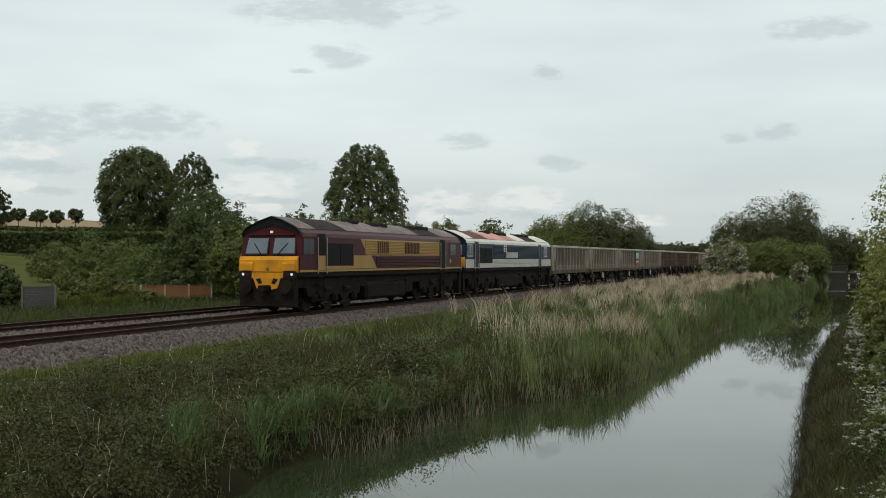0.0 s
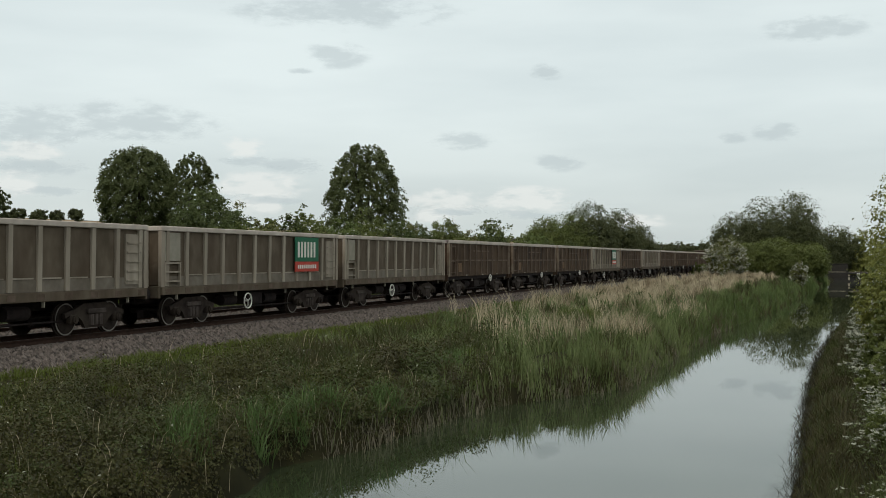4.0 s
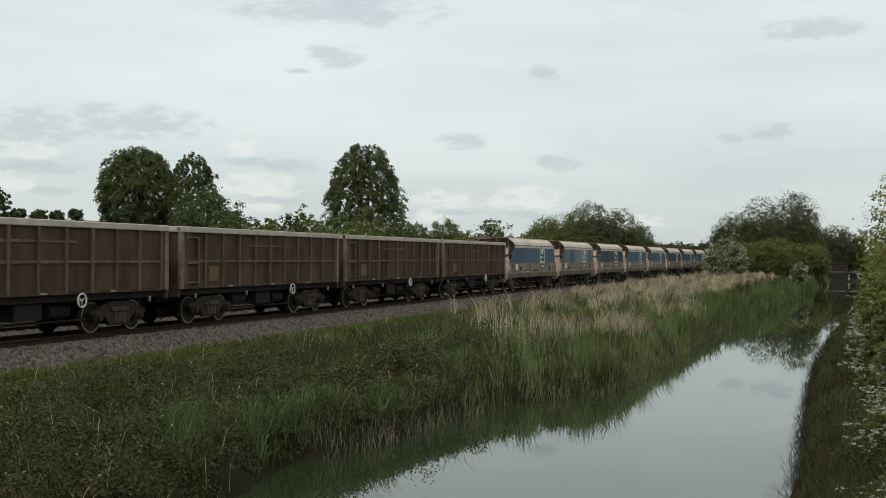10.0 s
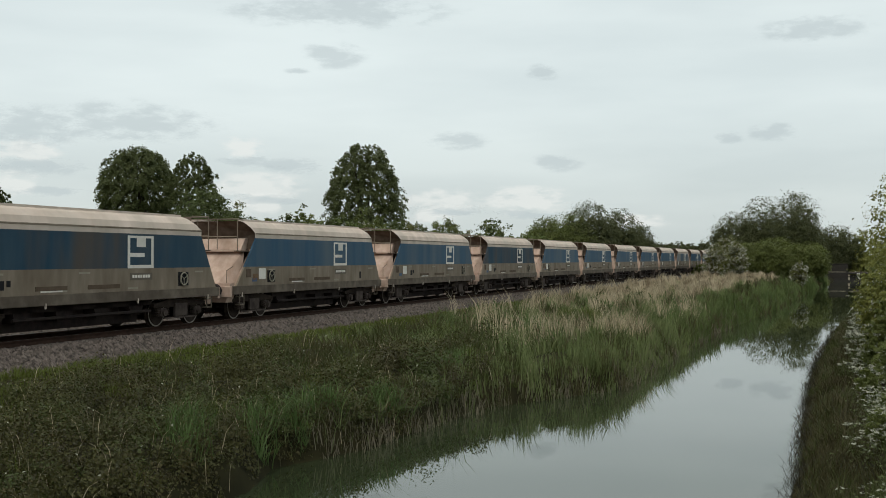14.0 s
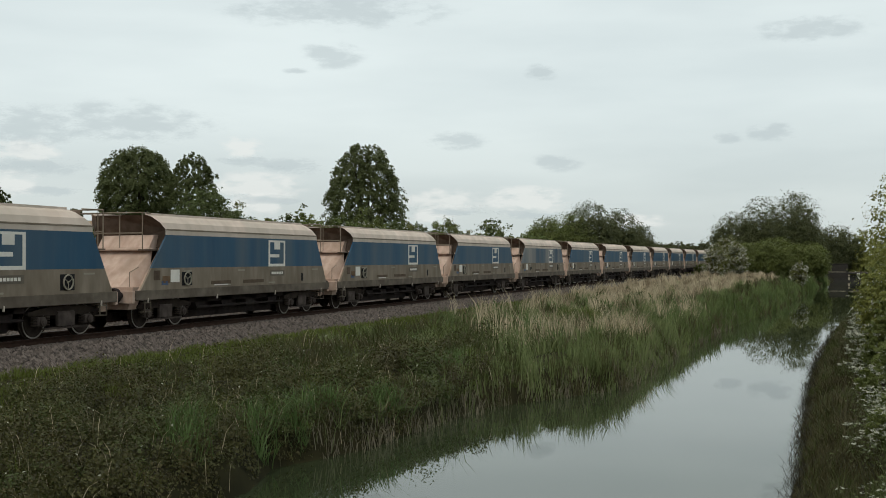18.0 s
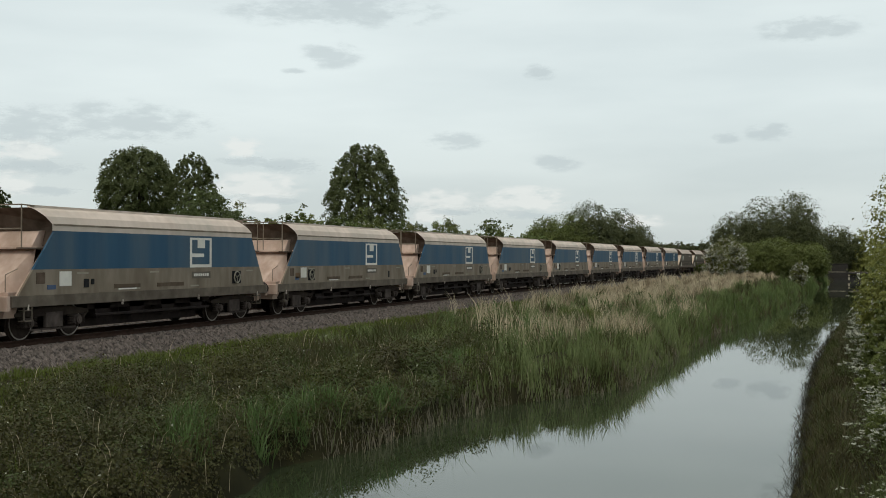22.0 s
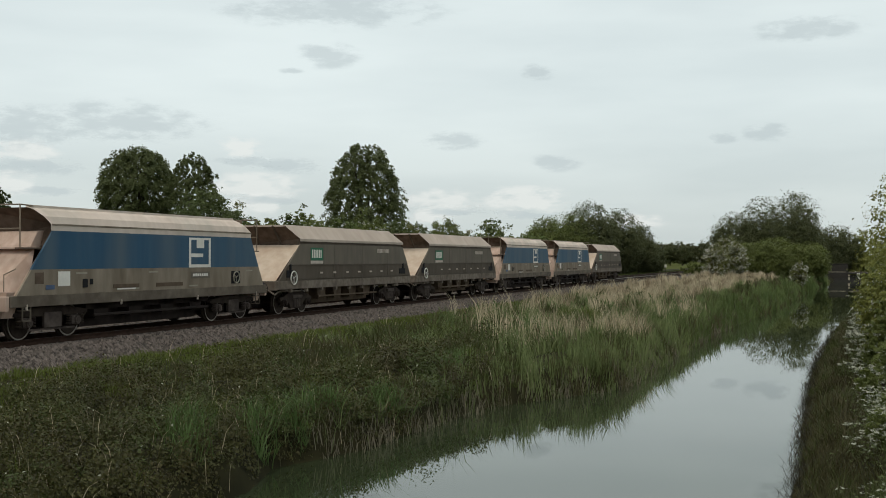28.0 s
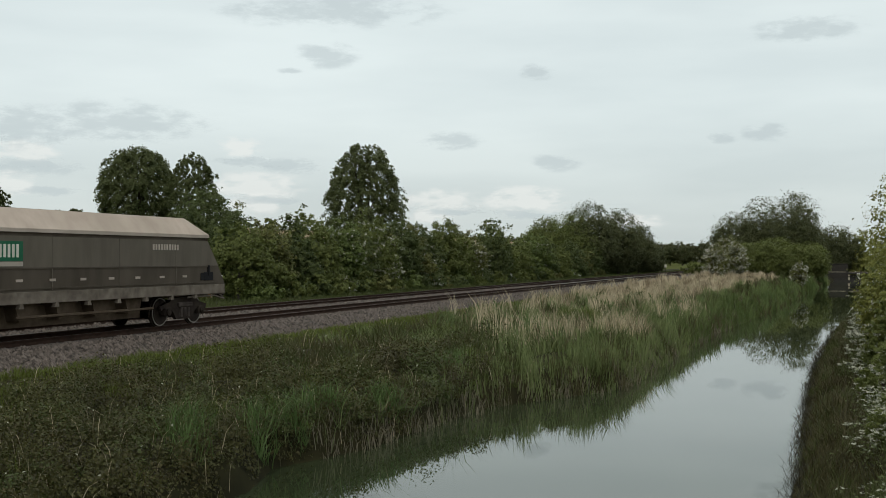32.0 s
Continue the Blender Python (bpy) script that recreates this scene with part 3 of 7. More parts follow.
def loco(u0, label, c):
    half = 21.35 / 2
    root = thing("diesel_locomotive", at(NOSE + u0 + half, 0, 0), label, "locomotive", "locomotives of the train")
    CONSIST.append((root, u0 + half))
    X = lambda v: v - half
    bm = bmesh.new()
    prism(bm, hull(0, 0), "x", X(0.42), X(20.93))
    # lean the cab fronts back above the windscreen sill
    for v in bm.verts:
        if v.co.z > 2.9:
            v.co.x += 0.22 * (1 if v.co.x < 0 else -1) * min(1, (v.co.z - 2.2) / 0.9)
    part("body", bm, c["body"], root, c["body_label"])
    # roof skin in bays
    bays = ((0.62, 2.3, c["roof"]), (2.3, 5.4, c["roof_b"]), (5.4, 9.2, c["roof_e"]), (9.2, 12.0, c["roof_c"]), (12.0, 14.4, c["roof"]), (14.4, 17.6, M["roof_dark"]), (17.6, 20.7, c["roof_d"]))
    for a, b, m in bays:
        bm = bmesh.new()
        roof_panel(bm, X(a + 0.01), X(b - 0.01), 2, 5, 0.03)
        part("roof_panel", bm, m, root)
    bm = bmesh.new()
    roof_panel(bm, X(0.6), X(20.75), 0, 2, 0.012)
    part("cantrail", bm, c["cant"], root)
    for a in (9.9, 11.0, 14.9, 15.9, 16.9):
        bm = bmesh.new()
        box(bm, X(a), X(a + 0.75), -0.5, 0.5, 3.66, 3.9, 0.05)
        part("roof_fan", bm, M["roof_dark"], root)
    bm = bmesh.new()
    box(bm, X(7.9), X(8.7), -0.3, 0.3, 3.8, 4.0, 0.05)
    part("exhaust", bm, M["roof_dark"], root)
    # underframe
    bm = bmesh.new()
    box(bm, X(0.35), X(21.0), -1.3, 1.3, 1.42, 1.62, 0.02)
    box(bm, X(0.6), X(20.75), -1.12, 1.12, 1.0, 1.43)
    part("underframe", bm, M["loco_black"], root)
    bm = bmesh.new()
    box(bm, X(7.4), X(12.4), -1.25, 1.25, 0.32, 1.12, 0.12)
    part("fuel_tank", bm, M["loco_black"], root)
    bm = bmesh.new()
    box(bm, X(12.5), X(13.4), -1.2, 1.2, 0.5, 1.2, 0.04)
    for k in range(2):
        tube(bm, (X(6.9), -1.15 + k * 2.3, 0.95), (X(13.4), -1.15 + k * 2.3, 1.25), 0.06, 8)
    part("equipment_box", bm, M["loco_black"], root)
    # side panels, canal side and far side
    for sgn in (-1, 1):
        ys = sgn * 1.33
        lo, hi = sorted((ys, ys + sgn * 0.012))
        for zlo, zhi, m, lab in c["stripe"]:
            bm = bmesh.new()
            box(bm, X(0.42), X(20.93), lo, hi, zlo, zhi)
            part("stripe", bm, m, root, lab)
        for a, b in ((2.05, 2.78), (17.25, 17.95)):
            bm = bmesh.new()
            box(bm, X(a), X(b), lo - 0.004, hi + 0.004, 1.66, 3.2, 0.008)
            part("cab_door", bm, c["door"], root, c["door_label"])
            for xx in (a - 0.06, b + 0.06):
                bm = bmesh.new()
                tube(bm, (X(xx), ys + sgn * 0.06, 1.55), (X(xx), ys + sgn * 0.06, 3.05), 0.022, 6)
                tube(bm, (X(xx), ys, 1.7), (X(xx), ys + sgn * 0.06, 1.7), 0.015, 6)
                tube(bm, (X(xx), ys, 3.0), (X(xx), ys + sgn * 0.06, 3.0), 0.015, 6)
                part("handrail", bm, M["faded"], root, "pale handrail")
            bm = bmesh.new()
            for z in (0.45, 0.78, 1.1, 1.4):
                box(bm, X(a + 0.1), X(b - 0.1), *sorted((sgn * 1.12, sgn * 1.34)), z, z + 0.035)
            for xx in (a + 0.1, b - 0.1):
                box(bm, X(xx) - 0.015, X(xx) + 0.015, *sorted((sgn * 1.3, sgn * 1.34)), 0.42, 1.6)
            part("step_ladder", bm, M["loco_black"], root)
        for a, b in ((0.75, 1.68), (18.9, 19.8)):
            bm = bmesh.new()
            box(bm, X(a - 0.05), X(b + 0.05), lo, hi, 2.3, 3.02, 0.01)
            fr = part("cab_window", bm, c["window_frame"], root)
            for p0, p1 in ((a, (a + b) / 2 - 0.02), ((a + b) / 2 + 0.02, b)):
                bm = bmesh.new()
                box(bm, X(p0), X(p1), *sorted((ys + sgn * 0.008, ys + sgn * 0.018)), 2.36, 2.96)
                part("pane", bm, M["side_glass"], fr)
        # intake grille behind the first cab
        for a, b in ((2.92, 4.2), (4.3, 5.62)):
            bm = bmesh.new()
            box(bm, X(a), X(b), lo, hi + 0.002, 1.9, 2.82)
            g = part("grille", bm, M["black"], root, "black intake grille")
            for k in range(6):
                bm = bmesh.new()
                box(bm, X(a + 0.05), X(b - 0.05), *sorted((ys + sgn * 0.013, ys + sgn * 0.024)), 1.97 + k * 0.14, 2.0 + k * 0.14)
                part("slat", bm, M["roof_dark"], g)
        # ribbed body-side panels
        for a, b, z0, z1, m in c["ribs"]:
            z = z0
            while z < z1 - 0.03:
                bm = bmesh.new()
                prism(bm, [(sgn * 1.336, z), (sgn * 1.36, z + 0.012), (sgn * 1.36, z + 0.045), (sgn * 1.336, z + 0.062)], "x", X(a), X(b))
                part("side_rib", bm, m, root)
                z += 0.075
        for pts, m, lab in c["flash"]:
            bm = bmesh.new()
            prism(bm, [(X(x), z) for x, z in pts], "y", sgn * 1.3, sgn * 1.338)
            part("livery_panel", bm, m, root, lab)
    # cab ends
    for e in (-1, 1):
        fx = e * (half - 0.42)
        bm = bmesh.new()
        prism(bm, [(fx, 1.60), (fx + e * 0.16, 1.66), (fx + e * 0.16, 2.12), (fx + e * 0.07, 2.27), (fx, 2.27)], "y", -1.28, 1.28)
        part("nose_panel", bm, c["nose"], root, c["nose_label"])
        bm = bmesh.new()
        prism(bm, [(fx + e * 0.02, 1.22), (fx + e * 0.2, 1.28), (fx + e * 0.2, 1.62), (fx + e * 0.02, 1.62)], "y", -0.70, 0.70)
        part("coupler_pocket", bm, c["nose"], root)
        for sgn in (-1, 1):
            for nm, m, y0, y1, z0, z1, o in (("windscreen_frame", M["roof_dark"], 0.10, 1.14, 2.33, 3.05, 0.015), ("windscreen", M["glass"], 0.14, 1.09, 2.38, 3.0, 0.03)):
                bm = bmesh.new()
                a0 = fx + e * o - e * 0.24 * (z0 - 2.27) / 0.8
                a1 = fx + e * o - e * 0.24 * (z1 - 2.27) / 0.8
                vs = [bm.verts.new((a0, sgn * y0, z0)), bm.verts.new((a0, sgn * y1, z0)), bm.verts.new((a1, sgn * (y1 - 0.06), z1)), bm.verts.new((a1, sgn * y0, z1))]
                bm.faces.new(vs)
                ret = bmesh.ops.extrude_face_region(bm, geom=bm.faces[:])
                for v in ret["geom"]:
                    if isinstance(v, bmesh.types.BMVert):
                        v.co.x -= e * 0.05
                bmesh.ops.recalc_face_normals(bm, faces=bm.faces[:])
                part(nm, bm, m, root)
            bm = bmesh.new()
            tube(bm, (fx + e * 0.05, sgn * 0.35, 2.32), (fx - e * 0.1, sgn * 0.75, 2.8), 0.015, 5)
            part("wiper", bm, M["black"], root)
            bm = bmesh.new()
            box(bm, min(fx + e * 0.12, fx + e * 0.2), max(fx + e * 0.12, fx + e * 0.2), sgn * 1.0 - 0.28, sgn * 1.0 + 0.28, 1.38, 1.68, 0.03)
            h = part("lamp_cluster", bm, M["black"], root)
            bm = bmesh.new()
            tube(bm, (fx + e * 0.19, sgn * 1.08, 1.55), (fx + e * 0.22, sgn * 1.08, 1.55), 0.055, 14)
            part("headlight", bm, M["lit"] if (e < 0 and c["lit"]) else M["lens"], h, "round headlight")
            bm = bmesh.new()
            tube(bm, (fx + e * 0.19, sgn * 0.88, 1.55), (fx + e * 0.215, sgn * 0.88, 1.55), 0.07, 12)
            part("tail_light", bm, M["dark_red"], h)
            bm = bmesh.new()
            tube(bm, (e * (half - 0.6), sgn * 0.87, 1.05), (e * (half - 0.1), sgn * 0.87, 1.05), 0.13, 12)
            tube(bm, (e * (half - 0.1), sgn * 0.87, 1.05), (e * half, sgn * 0.87, 1.05), 0.27, 18)
            part("buffer", bm, M["loco_black"], root)
            bm = bmesh.new()
            tube(bm, (fx + e * 0.12, sgn * 0.5, 0.75), (fx + e * 0.2, sgn * 0.42, 1.25), 0.035, 6)
            tube(bm, (fx + e * 0.2, sgn * 0.42, 0.55), (fx + e * 0.12, sgn * 0.5, 0.8), 0.035, 6)
            part("air_hose", bm, M["black"], root)
            bm = bmesh.new()
            box(bm, min(fx + e * 0.14, fx + e * 0.18), max(fx + e * 0.14, fx + e * 0.18), sgn * 1.0 - 0.22, sgn * 1.0 + 0.22, 1.74, 2.05, 0.01)
            part("lamp_plate", bm, c["plate"], root)
        bm = bmesh.new()
        prism(bm, [(-0.62, 1.42), (0.62, 1.42), (0.46, 1.0), (0.2, 0.94), (0.16, 1.12), (-0.16, 1.12), (-0.2, 0.94), (-0.46, 1.0)], "x", *sorted((fx + e * 0.19, fx + e * 0.235)))
        part("drop_panel", bm, c["nose"], root, "stained panel round the coupling")
        for sgn in (-1, 1):
            bm = bmesh.new()
            prism(bm, [(sgn * 0.5, 1.36), (sgn * 0.3, 1.4), (sgn * 0.2, 1.2), (sgn * 0.36, 1.16)], "x", *sorted((fx + e * 0.22, fx + e * 0.242)))
            part("jumper_recess", bm, M["black"], root)
        bm = bmesh.new()
        tube(bm, (fx - e * 0.22, 0, 3.24), (fx - e * 0.12, 0, 3.24), 0.055, 14)
        part("marker_light", bm, M["lit"] if (e < 0 and c["lit"]) else M["lens"], root, "round lamp above the windscreens")
        bm = bmesh.new()
        prism(bm, [(fx - e * 0.1, 0.22), (fx + e * 0.2, 0.28), (fx + e * 0.22, 1.4), (fx - e * 0.1, 1.4)], "y", -1.22, 1.22)
        part("snow_plough", bm, M["loco_black"], root)
        bm = bmesh.new()
        box(bm, min(fx + e * 0.2, fx + e * 0.75), max(fx + e * 0.2, fx + e * 0.75), -0.14, 0.14, 0.85, 1.12, 0.03)
        part("coupler", bm, M["loco_black"], root)
        # black arch paints the roof edge's shadow; a brow between it and the screens
        arch = [(y, z) for y, z in ROOF] + [(-y, z) for y, z in ROOF[-2::-1]]
        inner = [(y * 0.93, 2.98 + (z - 2.98) * (0.62 if abs(y) < 1.2 else 1.0)) for y, z in arch]
        bm = bmesh.new()
        a, b = sorted((fx - e * 0.215, fx - e * 0.175))
        for x in (a, b):
            rows = [[bm.verts.new((x, y, z)) for y, z in line] for line in (arch, inner)]
            for j in range(len(arch) - 1):
                bm.faces.new((rows[0][j], rows[0][j + 1], rows[1][j + 1], rows[1][j]))
        part("roof_arch", bm, M["black"], root, "black arch painted for the shadow under the cab roof")
        bm = bmesh.new()
        box(bm, *sorted((fx - e * 0.24, fx - e * 0.13)), -1.05, 1.05, 3.10, 3.15, 0.01)
        part("brow", bm, c["body"], root)
        for sgn in (-1, 1):
            bm = bmesh.new()
            prism(bm, [(fx + e * 0.14, 1.66), (fx + e * 0.21, 1.70), (fx + e * 0.21, 1.98), (fx + e * 0.14, 2.06)], "y", *sorted((sgn * 0.66, sgn * 1.22)))
            part("lamp_housing", bm, c["nose"], root)
        bm = bmesh.new()
        box(bm, *sorted((fx + e * 0.15, fx + e * 0.19)), -0.06, 0.06, 1.70, 1.82, 0.01)
        part("lamp_iron", bm, M["rust_brown"], root)
        # dark visor over the cab front
        bm = bmesh.new()
        rows = []
        for dx in (0.0, 0.22):
            rows.append([bm.verts.new((fx - e * (dx + 0.2 * min(1, (z - 2.2) / 0.9)) + e * 0.1, y, z + 0.035)) for y, z in [(yy, zz) for yy, zz in ROOF] + [(-yy, zz) for yy, zz in ROOF[-2::-1]]])
        for j in range(len(rows[0]) - 1):
            bm.faces.new((rows[0][j], rows[0][j + 1], rows[1][j + 1], rows[1][j]))
        part("visor", bm, c["visor"], root)
    # three-axle bogies
    for bx in (-6.55, 6.55):
        b = new("bogie")
        b.parent = root
        b.matrix_basis = pose(bx, 0, 0)
        for a in (-2.0, 0.0, 2.0):
            wheelset(0.53, b, a, False)
        for sgn in (-1, 1):
            bm = bmesh.new()
            pts = [(-2.75, 0.98), (-2.6, 0.62), (-1.5, 0.66), (-1.25, 0.42), (-0.75, 0.42), (-0.5, 0.66), (0.5, 0.66), (0.75, 0.42), (1.25, 0.42), (1.5, 0.66), (2.6, 0.62), (2.75, 0.98), (2.1, 1.16), (1.3, 0.98), (0.6, 1.12), (-0.6, 1.12), (-1.3, 0.98), (-2.1, 1.16)]
            prism(bm, pts, "y", sgn * 1.02, sgn * 1.16)
            part("side_frame", bm, M["loco_black"], b)
            for a in (-2.0, 0.0, 2.0):
                bm = bmesh.new()
                box(bm, a - 0.24, a + 0.24, sgn * 1.12 - 0.1, sgn * 1.12 + 0.1, 0.36, 0.78, 0.05)
                tube(bm, (a, sgn * 1.1, 0.53), (a, sgn * 1.26, 0.53), 0.13, 12)
                part("axle_box", bm, M["loco_black"], b)
            for a in (-1.0, 1.0):
                bm = bmesh.new()
                tube(bm, (a - 0.2, sgn * 1.2, 0.9), (a + 0.3, sgn * 1.2, 0.9), 0.12, 10)
                part("brake_cylinder", bm, M["loco_black"], b)
        bm = bmesh.new()
        box(bm, -2.5, 2.5, -0.9, 0.9, 0.6, 1.0, 0.05)
        part("bogie_frame", bm, M["loco_black"], b)
        bm = bmesh.new()
        for a in (-1.0, 1.0):
            box(bm, a - 0.45, a + 0.45, -0.62, 0.62, 0.16, 0.62, 0.04)
        box(bm, -2.7, 2.7, -0.2, 0.2, 0.25, 0.6)
        part("traction_motor", bm, M["loco_black"], b)
        for sgn in (-1, 1):
            for a in (-1.0, 1.0):
                bm = bmesh.new()
                tube(bm, (a - 0.34, sgn * 1.1, 0.30), (a + 0.34, sgn * 1.1, 0.34), 0.05, 6)
                box(bm, a - 0.12, a + 0.12, *sorted((sgn * 1.02, sgn * 1.12)), 0.2, 0.66, 0.02)
                part("brake_hanger", bm, M["bogie"], b)
    return root


red_loco = dict(
    body=M["maroon"], body_label="maroon body shell", roof=M["loco_roof"], roof_e=M["loco_roof"], roof_b=M["roof_dark"], roof_c=M["loco_roof"], roof_d=M["loco_roof"], cant=M["maroon"],
    stripe=[(1.63, 1.72, M["gold"], "thin gold stripe")], door=M["black"], door_label="dark recessed cab door", window_frame=M["maroon"], nose=M["yellow"], nose_label="bright yellow nose",
    plate=M["yellow"], visor=M["roof_dark"], lit=True,
    ribs=[(6.95, 17.0, 2.36, 3.03, M["gold"]), (8.3, 17.0, 1.76, 2.3, M["maroon"])],
    flash=[([(6.45, 3.06), (17.1, 3.06), (17.1, 2.32), (7.25, 2.32)], M["gold"], "broad gold band"),
           ([(5.7, 2.32), (7.7, 2.32), (8.35, 1.74), (2.8, 1.74), (2.8, 1.86), (5.7, 1.86)], M["gold"], "gold flash")])
engine_a = loco(0.0, "maroon and gold freight diesel locomotive with yellow nose heading the train", red_loco)
bars("lettering", engine_a, 8.4 - 10.675, -1.372, 2.42, 1.45, 0.56, 6, M["dark_red"], "dark red lettering bars", 0.5)
bars("number_bars", engine_a, 11.9 - 10.675, -1.372, 2.42, 2.1, 0.56, 10, M["dark_red"], "dark red number bars", 0.48)
bm = bmesh.new()
box(bm, 2.08 - 10.675, 2.75 - 10.675, -1.362, -1.34, 1.68, 2.3)
part("door_panel", bm, M["gold"], engine_a, "gold lower door panel")
bm = bmesh.new()
tube(bm, (18.4 - 10.675 + 0.55, -1.33, 2.05), (18.4 - 10.675 + 0.55, -1.345, 2.05), 0.13, 14)
part("emblem", bm, M["gold"], engine_a, "small round gold emblem")

blue_loco = dict(
    body=M["navy"], body_label="navy blue body shell", roof=M["loco_white"], roof_e=M["roof_pink"], roof_b=M["roof_red"], roof_c=M["roof_pink"], roof_d=M["loco_white"], cant=M["loco_white"],
    stripe=[(1.63, 1.80, M["silver"], "silver-grey sill stripe")], door=M["navy"], door_label="navy cab door", window_frame=M["silver"], nose=M["yellow"], nose_label="yellow nose",
    plate=M["yellow"], visor=M["loco_white"], lit=False,
    ribs=[(6.0, 17.2, 2.2, 3.03, M["navy"]), (6.0, 17.2, 1.86, 2.12, M["silver"])],
    flash=[([(5.75, 2.14), (20.9, 2.14), (20.9, 1.8), (5.75, 1.8)], M["silver"], "silver-grey band"), ([(0.42, 2.14), (2.0, 2.14), (2.0, 1.8), (0.42, 1.8)], M["silver"], "silver-grey band"),
           ([(2.8, 1.9), (5.75, 1.9), (5.75, 1.8), (2.8, 1.8)], M["silver"], "silver-grey band")])
engine_b = loco(21.35, "navy and silver freight diesel locomotive with a white roof", blue_loco)
bars("lettering", engine_b, 8.75 - 10.675, -1.372, 2.24, 2.85, 0.36, 12, M["white"], "white lettering bars", 0.45)
for i in range(2):
    for j in range(3):
        bm = bmesh.new()
        x, z = 8.15 + i * 0.42 - 10.675, 2.6 + j * 0.16
        box(bm, x, x + 0.26, -1.376, -1.36, z, z + 0.12)
        part("emblem", bm, M["white"], engine_b, "white square of the emblem")


# ----- box wagons -----
def box_wagon(half, label, grey):
    root = thing("box_wagon", Matrix(), label, "wagon", "bogie box wagons")
    skin, rib = (M["box_grey"], M["box_rib"]) if grey else (M["box_brown"], M["box_brown_rib"])
    bx = half - 0.42
    zlo, zhi, rim = (1.27, 3.04, 0.16) if grey else (1.18, 3.03, 0.19)
    for sgn in (-1, 1):
        bm = bmesh.new()
        box(bm, -bx, bx, *sorted((sgn * 1.18, sgn * 1.24)), zlo, zhi)
        part("side_wall", bm, skin, root)
        bm = bmesh.new()
        box(bm, -bx - 0.06, bx + 0.06, *sorted((sgn * 1.14, sgn * 1.34)), zhi, zhi + rim, 0.02)
        part("top_rail", bm, M["rim_white"], root, "dust-whitened top rail")
        n = 12 if grey else 11
        for i in range(n):
            x = -bx + 0.32 + (2 * bx - 0.64) * i / (n - 1)
            bm = bmesh.new()
            d = 0.085 if grey else 0.055
            prism(bm, [(sgn * 1.235, zlo + 0.02), (sgn * 1.30, zlo + 0.02), (sgn * 1.325, zhi), (sgn * 1.235, zhi)], "x", x - d, x + d)
            part("stanchion", bm, rib, root)
        if grey:
            bm = bmesh.new()
            box(bm, -bx, bx, *sorted((sgn * 1.16, sgn * 1.33)), 1.02, 1.27, 0.01)
            part("sole_bar", bm, skin, root)
            for i in range(n - 3):
                x = -bx + 1.5 + (2 * bx - 3.0) * i / (n - 3)
                bm = bmesh.new()
                box(bm, x, x + (2 * bx - 3.0) / (n - 3) * 0.82, *sorted((sgn * 1.235, sgn * 1.275)), 1.62, 1.66)
                part("side_rail", bm, rib, root)
            bm = bmesh.new()
            box(bm, -bx + 0.1, bx - 0.1, *sorted((sgn * 1.238, sgn * 1.25)), 1.28, 1.61)
            part("lower_strake", bm, M["strake"], root, "paler lower strip")
            # dark plates stand in for the shadowed holes in the sole bar below each rib
            for i in range(n):
                x = -bx + 0.32 + (2 * bx - 0.64) * i / (n - 1)
                bm = bmesh.new()
                box(bm, x - 0.16, x + 0.16, *sorted((sgn * 1.328, sgn * 1.336)), 1.06, 1.22)
                part("sole_stain", bm, M["hop_in"], root)
        else:
            bm = bmesh.new()
            box(bm, -bx + 0.3, bx - 0.3, *sorted((sgn * 1.235, sgn * 1.29)), 2.04, 2.12)
            part("side_rail", bm, rib, root)
            bm = bmesh.new()
            box(bm, -1.6, 1.6, *sorted((sgn * 1.235, sgn * 1.275)), 2.60, 2.67)
            part("side_rail", bm, rib, root)
            bm = bmesh.new()
            box(bm, -bx + 0.1, bx - 0.1, *sorted((sgn * 1.235, sgn * 1.285)), zlo, zlo + 0.09)
            part("side_rail", bm, skin, root)
            for k in range(3):
                bm = bmesh.new()
                x = -bx + 3.0 + k * 3.1
                box(bm, x, x + 0.32, *sorted((sgn * 1.286, sgn * 1.292)), zlo + 0.02, zlo + 0.07)
                part("chalk_mark", bm, M["faded"], root)
            bm = bmesh.new()
            box(bm, -bx, bx, *sorted((sgn * 1.02, sgn * 1.12)), 0.98, 1.2)
            part("sole_bar", bm, M["grime"], root)
    for e in (-1, 1):
        bm = bmesh.new()
        box(bm, *sorted((e * (bx - 0.06), e * bx)), -1.2, 1.2, zlo, zhi + 0.02)
        part("end_wall", bm, skin, root)
        bm = bmesh.new()
        box(bm, *sorted((e * bx - 0.06, e * bx + 0.08)), -1.3, 1.3, zhi + 0.003, zhi + rim - 0.003, 0.02)
        part("end_rail", bm, M["rim_white"], root)
        for y in (-0.75, 0, 0.75):
            bm = bmesh.new()
            box(bm, *sorted((e * bx, e * (bx + 0.1))), y - 0.07, y + 0.07, zlo, zhi)
            part("end_stanchion", bm, rib, root)
        bm = bmesh.new()
        box(bm, *sorted((e * bx, e * (bx + 0.12))), -1.26, 1.26, 0.92, 1.3, 0.02)
        part("headstock", bm, skin, root)
        for sgn in (-1, 1):
            bm = bmesh.new()
            box(bm, *sorted((e * (bx - 0.14), e * (bx + 0.06))), *sorted((sgn * 1.2, sgn * 1.32)), zlo, zhi, 0.01)
            part("corner_post", bm, M["rust_plate"] if not grey else rib, root)
    # step and end platform at the leading corner
    bm = bmesh.new()
    for z in (1.42, 1.72, 2.0) if grey else (1.36, 2.0, 2.84):
        box(bm, -bx + 0.15, -bx + 1.0, -1.34, -1.25, z, z + 0.05)
    box(bm, -bx + 0.12, -bx + 0.18, -1.34, -1.26, 1.3, 2.05 if grey else 2.89)
